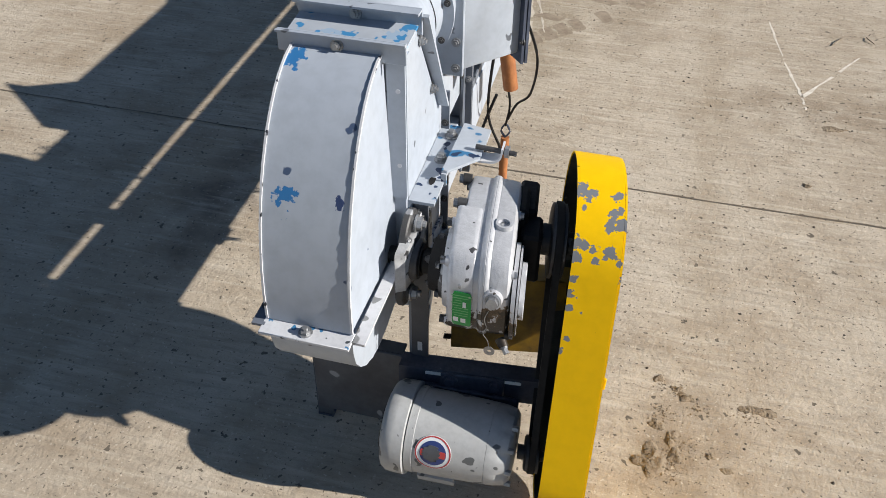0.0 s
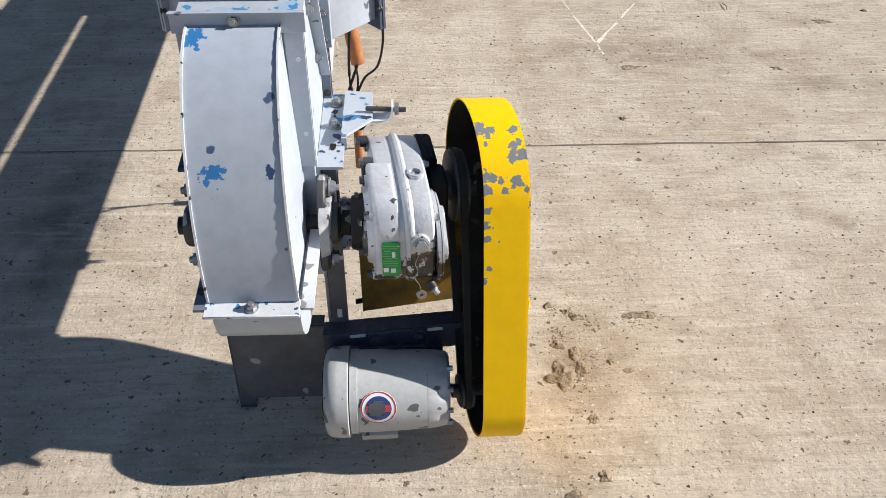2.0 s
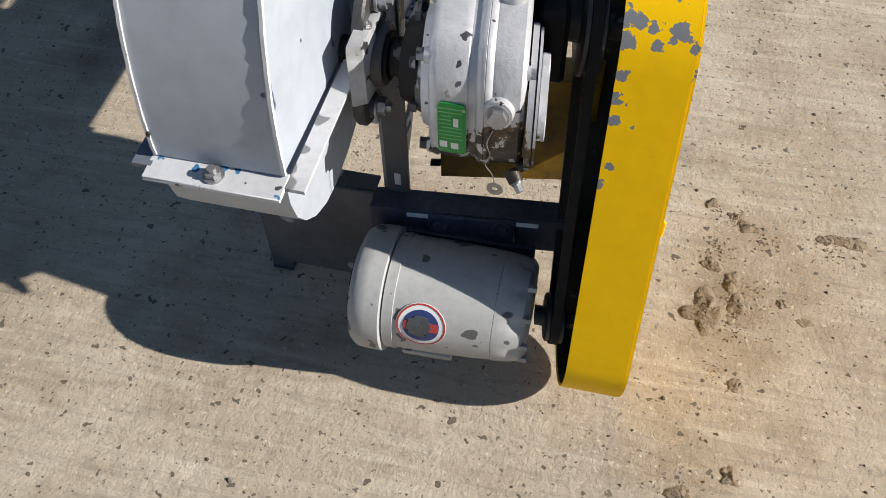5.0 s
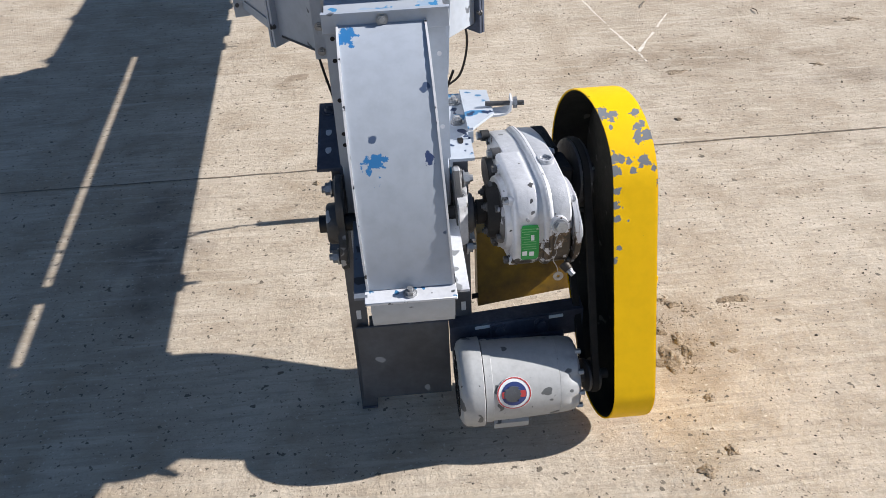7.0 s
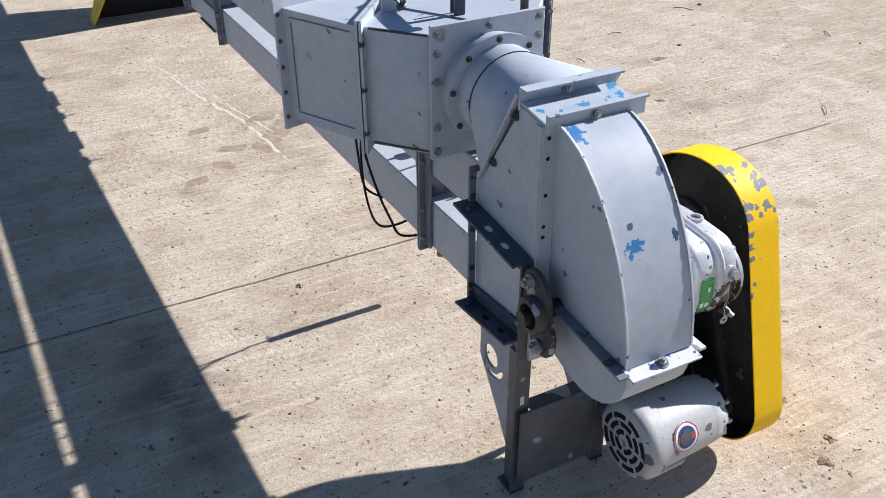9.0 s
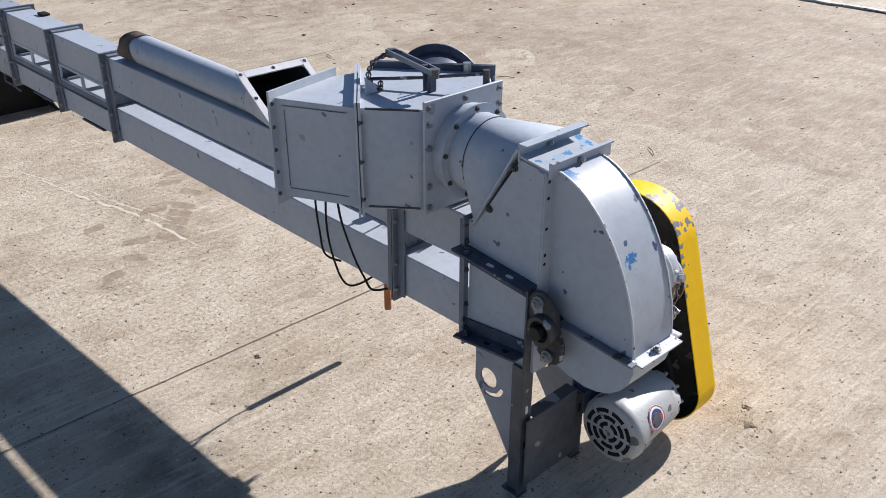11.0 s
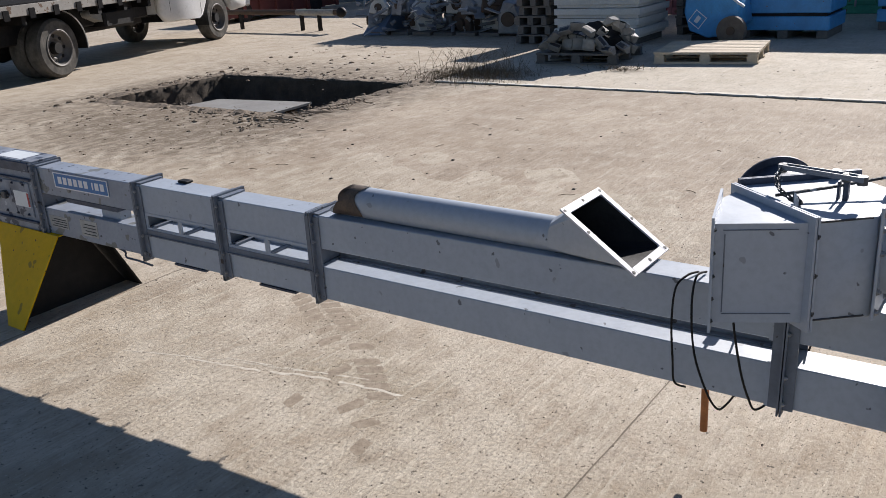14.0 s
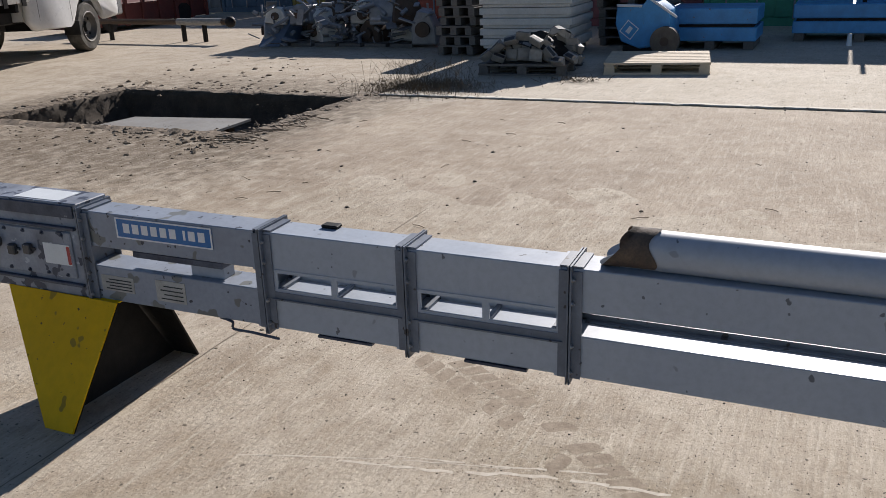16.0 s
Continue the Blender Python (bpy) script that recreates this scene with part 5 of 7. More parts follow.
box(bm, -0.0862, -0.0853, TAIL + 0.06, TAIL + 0.075, 0.525, 0.595)
part("sticker_edge", bm, M_stickred, st, m=TT)
bm = B()
box(bm, -0.06, 0.05, TAIL + 0.10, TAIL + 0.32, 0.7605, 0.7615)
part("paper_label", bm, M_signwhite, elevator, "weathered paper label", m=TT)

# blue maker's plate: letters unread as plain bars
bm = B()
box(bm, -HW - 0.0035, -HW - 0.0005, 3.285, 3.70, 0.676, 0.752, 0.0008)
sign = part("maker_sign", bm, M_signblue, elevator, "blue and white maker's sign", m=T)
bm = B()
for a, c, z0, z1 in ((3.285, 3.70, 0.676, 0.681), (3.285, 3.70, 0.747, 0.752), (3.285, 3.291, 0.681, 0.747), (3.694, 3.70, 0.681, 0.747)):
    box(bm, -HW - 0.0045, -HW - 0.003, a, c, z0, z1)
part("sign_border", bm, M_signwhite, sign, m=T)
for k in range(9):
    bm = B()
    v0 = 3.315 + 0.0405 * k
    w_ = 0.010 if k == 2 else 0.028
    box(bm, -HW - 0.0045, -HW - 0.003, v0, v0 + w_, 0.697, 0.732, 0.0005)
    part("sign_bar", bm, M_signwhite, sign, m=T)
for v0, v1, z0, z1 in ((3.66, 3.81, 0.462, 0.522), (3.43, 3.56, 0.452, 0.532)):
    bm = B()
    box(bm, -HW - 0.002, -HW - 0.0005, v0, v1, z0, z1)
    lb = part("small_label", bm, M_oldlabel, elevator, "small white label with faded print", m=T)
    for k in range(4):
        bm = B()
        zz = z0 + (z1 - z0) * (k + 0.6) / 5
        box(bm, -HW - 0.003, -HW - 0.0015, v0 + 0.012, v1 - (0.02 + 0.015 * (k % 2)), zz, zz + 0.004)
        part("label_print", bm, M_inside, lb, m=T)
# inspection window between the trunks near the tail
bm = B()
box(bm, -0.03, 0.03, 3.28, 3.42, ZL1, ZU0, 0.002)
part("tie_block", bm, M_paint, elevator, m=T)
bm = B()
box(bm, -0.05, 0.05, 3.27, 3.66, ZU0 - 0.03, ZU0 - 0.004, 0.004)
part("belt_inspection_door", bm, M_darksteel, elevator, m=T)
# small tabs and handles
bm = B()
box(bm, 0.030, 0.068, 2.855, 2.915, ZU1 + 0.001, ZU1 + 0.012, 0.003)
part("top_handle", bm, M_black, elevator, m=T)
for v in (2.18, 2.70):
    bm = B()
    box(bm, -HW - 0.004, HW, v, v + 0.20, ZL0 - 0.010, ZL0 - 0.002)
    part("clean_out_slide", bm, M_darksteel, elevator, m=T)
bm = B()
sweep(bm, bez([(-HW + 0.01, 3.30, ZL0 - 0.002), (-HW - 0.005, 3.24, ZL0 - 0.004), (-HW - 0.008, 3.235, ZL0 - 0.028), (-HW - 0.008, 3.16, ZL0 - 0.030), (-HW - 0.010, 3.05, ZL0 - 0.036)], 6), 0.005, 8)
part("pull_handle", bm, M_darksteel, elevator, m=T)
# yellow A-frame stand under the tail
stand = thing("yellow_stand", "yellow folded steel A-frame stand under the elevator tail", "stand", (-0.04, 5.8, 0.0))
for s in (-1, 1):
    bm = B()
    cx = -0.045
    top0, top1 = (cx + s * 0.100, 5.570, 0.425), (cx + s * 0.100, 6.12, 0.432)
    b0, b1 = (cx + s * 0.340, 5.640, 0.0), (cx + s * 0.340, 5.775, 0.0)
    if s > 0:
        b1 = (cx + s * 0.340, 5.86, 0.0)
    th = Vector((s * 0.006, 0, 0.002))
    a = [Vector(p) for p in (top0, top1, b1, b0)]
    loft(bm, [[p for p in a], [p + th for p in a]])
    part("side_sheet", bm, M_standyellow, stand)
    # Black sheet over the inner side: paints the shade of the hollow stand.
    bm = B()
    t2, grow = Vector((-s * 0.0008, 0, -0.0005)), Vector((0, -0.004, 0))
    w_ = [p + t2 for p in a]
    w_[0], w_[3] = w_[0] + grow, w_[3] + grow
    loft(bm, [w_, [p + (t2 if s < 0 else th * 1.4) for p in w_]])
    part("inner_face", bm, M_black, stand, "black sheet painting the shade on the inner side")
# Added black panel: closes the open stand so its inside stays shadow-dark.
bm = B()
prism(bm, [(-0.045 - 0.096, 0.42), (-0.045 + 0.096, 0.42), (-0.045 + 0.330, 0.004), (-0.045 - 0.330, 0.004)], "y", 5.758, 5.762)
part("inner_panel", bm, M_black, stand, "added black panel for the shade inside the hollow stand")
bm = B()
box(bm, -0.143, 0.053, 5.575, 6.12, 0.4195, 0.4245)
part("top_plate", bm, M_yellow, stand)

# ---- hanging pull handles and cables ----
def hang(path, handle0, handle1, r):
    ob = thing("pull_cable", "dark control cable with rusty orange pipe handle", "pull handle", handle1, group="valve pull cables")
    bm = B()
    sweep(bm, bez(path, 8), 0.0032, 6)
    part("cable", bm, M_black, ob)
    bm = B()
    cyl(bm, handle0, handle1, r, 20)
    h = part("pipe_handle", bm, M_orange, ob, "rusty orange pipe handle")
    bm = B()
    top = Vector(handle1)
    sweep(bm, bez([top, top + Vector((0.012, 0, 0.02)), top + Vector((0, 0, 0.04)), top + Vector((-0.012, 0, 0.02)), top], 5), 0.003, 6)
    part("eye", bm, M_darksteel, h)
hang([(0.15, 2.44, 0.34), (0.16, 2.43, 0.42), (0.14, 2.41, 0.55), (0.17, 2.36, 0.72)], (0.150, 2.447, 0.118), (0.150, 2.447, 0.300), 0.012)
hang([(0.15, 2.40, 0.60), (0.15, 2.38, 0.66), (0.15, 2.34, 0.74)], (0.165, 2.400, 0.475), (0.148, 2.395, 0.590), 0.019)
def cable(path, lab):
    bm = B()
    sweep(bm, bez(path, 8), 0.0034, 6)
    return solid("control_cable", bm, M_black, lab, "cable", group="loose control cables")
cable([(0.02, 2.44, 0.722), (-0.03, 2.455, 0.726), (-0.075, 2.472, 0.70), (-0.092, 2.475, 0.60), (-0.088, 2.47, 0.48), (-0.075, 2.468, 0.40), (-0.03, 2.45, 0.365)], "black control cable looping over and below the trunking")
cable([(0.03, 2.42, 0.722), (-0.04, 2.425, 0.73), (-0.085, 2.42, 0.66), (-0.11, 2.40, 0.53), (-0.115, 2.36, 0.42), (-0.100, 2.330, 0.360), (-0.05, 2.318, 0.352), (0.02, 2.30, 0.38)], "black control cable looping over and below the trunking")
cable([(-0.15, 2.29, 0.728), (-0.150, 2.275, 0.62), (-0.125, 2.26, 0.50), (-0.100, 2.245, 0.42), (-0.080, 2.23, 0.375), (-0.02, 2.21, 0.37)], "black control cable looping below the diverter valve")
cable([(0.20, 2.30, 0.73), (0.235, 2.34, 0.60), (0.22, 2.38, 0.48), (0.18, 2.42, 0.42), (0.155, 2.44, 0.36)], "black control cable hanging from the valve")
cable([(0.17, 2.15, 0.73), (0.16, 2.14, 0.55), (0.19, 2.16, 0.44), (0.17, 2.18, 0.40), (0.14, 2.16, 0.46), (0.18, 2.13, 0.60)], "black control cable hanging from the valve")

# ---- yard surface: joints, cracks, chalk, pit, apron ----
def strip(bm, pts, w, z, jitter=0.0, rnd=None):
    """A thin band along pts."""
    rows = []
    pts = [Vector((*p, 0)) for p in pts]
    for i, p in enumerate(pts):
        d = (pts[min(i + 1, len(pts) - 1)] - pts[max(i - 1, 0)]).normalized()
        nrm = Vector((-d.y, d.x, 0))
        ww = w * (1 + (rnd.uniform(-jitter, jitter) if rnd else 0))
        off = nrm * (rnd.uniform(-jitter, jitter) * w if rnd else 0)
        rows.append((bm.verts.new(p + nrm * ww / 2 + off + Vector((0, 0, z))), bm.verts.new(p - nrm * ww / 2 + off + Vector((0, 0, z)))))
    for a, c in zip(rows, rows[1:]):
        bm.faces.new((a[0], a[1], c[1], c[0]))
    return bm
rnd = random.Random(4)
def wander(p, q, steps, amp):
    p, q = Vector(p), Vector(q)
    d = (q - p).normalized()
    nrm = Vector((-d.y, d.x))
    out, o = [], 0.0
    for i in range(steps + 1):
        o = o * 0.8 + rnd.uniform(-amp, amp)
        out.append(tuple(p.lerp(q, i / steps) + nrm * (o if 0 < i < steps else 0)))
    return out
for nm, p, q, w in (("near", (-6, 2.765), (2.2, 2.735), 0.005), ("tail", (-6, 5.59), (2.55, 5.62), 0.005), ("head", (-6, -0.1), (2.2, -0.1), 0.005)):
    bm = B()
    strip(bm, wander(p, q, 90, 0.0012), w, 0.0025, 0.35, rnd)
    solid("floor_joint", bm, M_joint, "dark sawn joint between concrete slabs", "floor joint", kind="structure", smooth=0)
M_asph = ground_material("worn_asphalt", (0.475, 0.395, 0.305), (0.36, 0.29, 0.22), 0.9, 90, (0.28, 0.21, 0.145), (0.60, 0.53, 0.44), [(3.9, 7.9, 1.0, 0.6, EARTH_SHADE, 0.7), (3.0, 7.3, 0.5, 0.5, EARTH_SHADE, 0.4), (6.1, 7.9, 0.5, 0.4, EARTH_SHADE, 0.7)])
bm = B()
edge = wander((2.25, -8), (2.2, 1.0), 30, 0.01) + wander((2.2, 1.1), (2.85, 7.0), 60, 0.02) + [(3.2, 8.0)]
rows = []
for x, y in edge:
    far_x = KERB_X - 0.02 if y < 8 else 4.0
    row = []
    for k in range(25):
        f = (k / 24) ** 1.6
        px = x - 0.35 + (far_x - x + 0.35) * f
        # ragged feathered margin where the worn surface thins out over the concrete
        z = 0.0018 if px > x + 0.7 else -0.003 + 0.0048 * (px - x + 0.35) / 1.05 + 0.004 * noise.noise(Vector((px * 2.3, y * 2.3, 4))) + 0.002 * noise.noise(Vector((px * 7, y * 7, 4)))
        row.append(bm.verts.new((px, y, min(z, 0.0019))))
    rows.append(row)
for p, q in zip(rows, rows[1:]):
    for k in range(24):
        bm.faces.new((p[k], p[k + 1], q[k + 1], q[k]))
solid("rough_strip", bm, M_asph, "rough weathered asphalt strip", "ground", kind="structure", smooth=0)
M_scuff = material("faint_scuff", (0.66, 0.60, 0.51), 0.9, second=(0.50, 0.43, 0.34), scale=30, amount=1.0, bump=0.1)
M_chalk = material("chalk_mark", (0.78, 0.73, 0.65), 0.9, second=(0.52, 0.45, 0.36), scale=30, amount=1.0, bump=0.1)
for pts, w in (([(-0.19, 4.65), (-0.12, 4.3), (-0.04, 4.02), (0.0, 3.7), (0.03, 3.42)], 0.018), ([(-0.10, 4.5), (-0.02, 4.1), (0.05, 3.8)], 0.010), ([(0.96, 4.18), (1.02, 3.74), (1.06, 3.52), (1.07, 3.42)], 0.013), ([(1.06, 3.52), (1.3, 3.92)], 0.015), ([(-0.28, 4.99), (-0.12, 4.5), (-0.03, 4.1)], 0.008)):
    bm = B()
    fine = []
    for a, c in zip(pts, pts[1:]):
        for k in range(8):
            fine.append(tuple(Vector(a).lerp(Vector(c), k / 8)))
    cut = fine + [pts[-1]]
    k = 0
    while k < len(cut) - 2:
        run = rnd.randint(2, 5)
        strip(bm, cut[k:k + run + 1], w * rnd.uniform(0.4, 0.9), 0.0005, 0.5, rnd)
        k += run + rnd.randint(0, 1)
    solid("chalk_line", bm, M_chalk if pts[0][0] > 0.5 else M_scuff, "faded pale scuff line on the concrete", "ground mark", kind="structure", smooth=0)

# open pit with soil walls and a steel plate in it
x0, x1, y0, y1 = PIT
bm = B()
def rough_loop(z, inset, amp):
    out = []
    N = 30
    for (ax, ay), (bx, by) in (((x0 + inset, y0 + inset), (x1 - inset, y0 + inset)), ((x1 - inset, y0 + inset), (x1 - inset, y1 - inset)), ((x1 - inset, y1 - inset), (x0 + inset, y1 - inset)), ((x0 + inset, y1 - inset), (x0 + inset, y0 + inset))):
        for k in range(N):
            t = k / N
            out.append((ax + (bx - ax) * t + rnd.uniform(-amp, amp), ay + (by - ay) * t + rnd.uniform(-amp, amp), z + rnd.uniform(-amp, amp) * 0.5))
    return out
rows = [rough_loop(0.0015, -0.06, 0.03), rough_loop(-0.004, 0.02, 0.022), rough_loop(-0.06, 0.03, 0.02), rough_loop(-0.12, 0.045, 0.025), rough_loop(-0.20, 0.06, 0.03), rough_loop(-0.34, 0.10, 0.04)]
loft(bm, rows, caps=False)
vs = [v for v in bm.verts][-120:]
bm.faces.new(vs)
solid("pit", bm, M_soil, "open dug-out pit with crumbling soil walls", "pit", kind="structure", smooth=80)
M_plate = material("pale_steel_plate", (0.30, 0.29, 0.27), 0.6, 0.2, second=(0.22, 0.2, 0.18), scale=3, amount=0.8, bump=0.05)
pit_plate = thing("cover_plate", "flat grey steel cover plate lying in the pit", "cover plate", (4.6, 9.4, -0.1))
bm = B()
prism(bm, [(4.29, 10.46), (4.96, 10.36), (5.15, 8.94), (4.35, 8.90)], "z", -0.075, -0.05)
part("plate", bm, M_plate, pit_plate)
for x, y in ((4.5, 10.2), (4.95, 9.1), (4.55, 9.05), (4.85, 10.1)):
    bm = B()
    box(bm, x - 0.05, x + 0.05, y - 0.05, y + 0.05, -0.36, -0.075)
    part("support_block", bm, M_soil, pit_plate)

# heap of loose soil in the corner of the pit
verts_, faces_ = [], []
for i in range(15):
    f = i / 14
    for k in range(40):
        a_ = 2 * math.pi * k / 40
        px, py = 4.86 + 0.52 * f * math.cos(a_), 10.95 + 0.60 * f * math.sin(a_)
        verts_.append((px, py, -0.36 + 0.24 * (1 - f ** 1.5) + 0.06 * (1 - f) ** 0.5 * noise.noise(Vector((px * 9, py * 9, 2))) + 0.05 * noise.noise(Vector((px * 23, py * 23, 6))) * (1 if i < 14 else 0)))
for i in range(14):
    for k in range(40):
        j = (k + 1) % 40
        faces_.append((i * 40 + k, (i + 1) * 40 + k, (i + 1) * 40 + j, i * 40 + j))
me = bpy.data.meshes.new("soil_heap")
me.from_pydata(verts_, [], faces_)
me.materials.append(M_soil)
tagged(new("soil_heap", me), "heap of loose dark soil inside the pit", "soil", kind="stuff")

# low crumbling soil bank round the pit
M_bank = material("crumbly_soil_bank", (0.15, 0.115, 0.08), 0.95, second=(0.26, 0.20, 0.145), scale=9, amount=0.9, bump=0.7, bump_scale=45, specks=[((0.05, 0.04, 0.03), 30, 0.62)])
bm = B()
corners = [(x0, y0), (x1, y0), (x1, y1), (x0, y1)]
rows, K = [], 80
for s_ in range(4):
    (ax, ay), (bx, by) = corners[s_], corners[(s_ + 1) % 4]
    ox, oy = ((0, -1), (1, 0), (0, 1), (-1, 0))[s_]
    for k in range(K):
        f = k / K
        px, py = ax + (bx - ax) * f, ay + (by - ay) * f
        # outward direction turns smoothly round the corners
        qx, qy = ((0, -1), (1, 0), (0, 1), (-1, 0))[(s_ + 1) % 4] if f > 0.5 else ((0, -1), (1, 0), (0, 1), (-1, 0))[(s_ + 3) % 4]
        w = max(0, abs(f - 0.5) - 0.4) * 5
        dd = Vector((ox + qx * w, oy + qy * w, 0)).normalized()
        row = []
        wide = 0.16 + 0.16 * noise.noise(Vector((px * 1.3, py * 1.3, 0)))
        for j, (u, h) in enumerate(((-0.03, -0.02), (0.02, 0.5), (0.3, 1.0), (0.65, 0.45), (1.0, -0.25))):
            x, y = px + dd.x * u * wide * 1.6, py + dd.y * u * wide * 1.6
            z = h * (0.018 + 0.03 * noise.noise(Vector((x * 5, y * 5, 1))) + 0.02 * noise.noise(Vector((x * 17, y * 17, 2))))
            row.append((x, y, max(z, -0.012)))
        rows.append(row)
rows.append(rows[0])
verts_, faces_ = [p for row in rows for p in row], []
for a in range(len(rows) - 1):
    for j in range(4):
        faces_.append((a * 5 + j, a * 5 + j + 1, a * 5 + 6 + j, a * 5 + 5 + j))
me = bpy.data.meshes.new("soil_bank")
me.from_pydata(verts_, [], faces_)
me.materials.append(M_bank)
bm.free()
tagged(new("soil_bank", me), "low crumbling bank of dark soil round the pit", "soil", kind="stuff")

# pale concrete apron with a chipped edge
AZ = 0.015
bm = B()
edge = [(KERB_X + 0.025 * noise.noise(Vector((0.9 * i, 0, 3))) + rnd.uniform(-0.008, 0.008), -20 + 28.1 * i / 300) for i in range(301)]
a = [bm.verts.new((x + rnd.uniform(0, 0.012), y, -0.001)) for x, y in edge]
c = [bm.verts.new((x + rnd.uniform(-0.004, 0.016), y, AZ - rnd.uniform(0.004, 0.010))) for x, y in edge]
d = [bm.verts.new((x + 0.03 + rnd.uniform(0, 0.05), y, AZ)) for x, y in edge]
e = [bm.verts.new((40, y, AZ)) for x, y in edge]
for i in range(300):
    for p, q in ((a, c), (c, d), (d, e)):
        bm.faces.new((p[i], q[i], q[i + 1], p[i + 1]))
bm.faces.new((a[-1], c[-1], d[-1], e[-1], bm.verts.new((40, edge[-1][1], 0))))
# Weathered concrete, paler than the slab to paint the edge's sunlit band.
M_edge = material("weathered_sunlit_edge", (0.70, 0.66, 0.58), 0.9, second=(0.52, 0.46, 0.37), scale=6, amount=0.9, bump=0.5, bump_scale=25, specks=[((0.12, 0.10, 0.08), 14, 0.66)])
rim_ = B()
inner = [rim_.verts.new((x + 0.11 + 0.05 * noise.noise(Vector((0, y * 3.1, 5))) + rnd.uniform(0, 0.03), y, AZ - 0.001)) for x, y in edge]
crest = [rim_.verts.new((x + 0.004 + rnd.uniform(0, 0.008), y, AZ + 0.004 + 0.004 * noise.noise(Vector((7, y * 4.0, 5))) + rnd.uniform(-0.002, 0.002))) for x, y in edge]
outer = [rim_.verts.new((x - 0.002 + rnd.uniform(-0.006, 0.006), y, AZ - 0.005 + 0.003 * noise.noise(Vector((3, y * 6.0, 5))))) for x, y in edge]
for i in range(300):
    for p, q in ((outer, crest), (crest, inner)):
        rim_.faces.new((p[i], q[i], q[i + 1], p[i + 1]))
# Dark strip at the foot: dirt and the kerb's thin shadow line together.
gap_ = B()
strip(gap_, [(x - 0.012, y) for x, y in edge], 0.022, 0.0024, 0.5, rnd)
solid("floor_joint", gap_, M_joint, "dark dirt-filled gap and painted shadow line along the apron edge", "floor joint", kind="structure", smooth=0)
solid("apron_edge", rim_, M_edge, "chipped edge of the concrete apron, paled as a sunlit band", "pavement edge", kind="structure", smooth=0)
solid("concrete_apron", bm, M_slab, "pale raised concrete apron with chipped edge", "pavement", kind="structure", smooth=0)

# grit, clods and twigs on the yard
def scatter(name, lab, cat, mat, spots, seed):
    r = random.Random(seed)
    verts, faces = [], []
    for cx, cy, sx, sy, count, s0, s1, zz in spots:
        for _ in range(count):
            x, y, s = r.gauss(cx, sx), r.gauss(cy, sy), s0 + (s1 - s0) * r.random() ** 3
            b0 = len(verts)
            k, h_ = r.uniform(0, 6.28), s * r.uniform(0.25, 0.75)
            rings = ((1.0, -0.002), (0.85, h_ * 0.6)) if s > 0.009 else ((1.0, -0.002),)
            for q0, h in rings:
                for i in range(6):
                    a_ = k + 2 * math.pi * i / 6
                    q = s * q0 * r.uniform(0.6, 1.25)
                    verts.append((x + q * math.cos(a_), y + q * math.sin(a_), zz + h * (r.uniform(0.6, 1.3) if h > 0 else 1)))
            top = len(verts)
            verts.append((x + r.uniform(-.4, .4) * s, y + r.uniform(-.4, .4) * s, zz + h_))
            for j in range(len(rings) - 1):
                for i in range(6):
                    faces.append((b0 + i, b0 + (i + 1) % 6, b0 + 6 + (i + 1) % 6, b0 + 6 + i))
            for i in range(6):
                faces.append((top - 6 + i, top - 6 + (i + 1) % 6, top))
    me = bpy.data.meshes.new(name)
    me.from_pydata(verts, [], faces)
    me.materials.append(mat)
    return tagged(new(name, me), lab, cat, kind="stuff")
M_crumb = material("dried_earth", (0.30, 0.24, 0.17), 0.95, second=(0.22, 0.17, 0.12), scale=15, amount=0.9, bump=0.2)
M_clod = material("soil_clods", (0.17, 0.13, 0.09), 0.95, second=(0.26, 0.2, 0.14), scale=9, amount=0.8, bump=0.3)
M_grit = material("dark_grit", (0.07, 0.06, 0.05), 0.95, second=(0.16, 0.13, 0.10), scale=20, amount=0.9, bump=0.2)
scatter("soil_clods", "scattered dark soil clods around the pit", "soil", M_clod,
        [(3.85, 9.2, 0.24, 0.8, 260, 0.004, 0.030, 0), (3.2, 8.4, 0.7, 0.5, 130, 0.003, 0.018, 0), (4.45, 11.1, 0.12, 0.35, 420, 0.02, 0.08, -0.16), (4.10, 9.2, 0.06, 0.5, 110, 0.008, 0.045, 0), (4.05, 8.7, 0.12, 0.2, 90, 0.008, 0.055, 0), (3.0, 9.6, 0.6, 0.9, 100, 0.003, 0.02, 0), (4.3, 8.3, 0.5, 0.10, 260, 0.006, 0.035, 0), (3.5, 10.8, 0.5, 0.5, 120, 0.005, 0.024, 0), (7.0, 10.0, 0.4, 1.4, 150, 0.005, 0.045, 0), (6.5, 9.4, 0.10, 1.2, 160, 0.006, 0.035, 0),
         (5.3, 11.95, 0.7, 0.12, 120, 0.015, 0.06, 0), (5.2, 8.25, 0.5, 0.06, 80, 0.015, 0.05, 0), (4.5, 11.2, 0.15, 0.3, 120, 0.03, 0.09, -0.2), (8.0, 11.5, 0.8, 0.8, 60, 0.01, 0.05, 0)], 7)
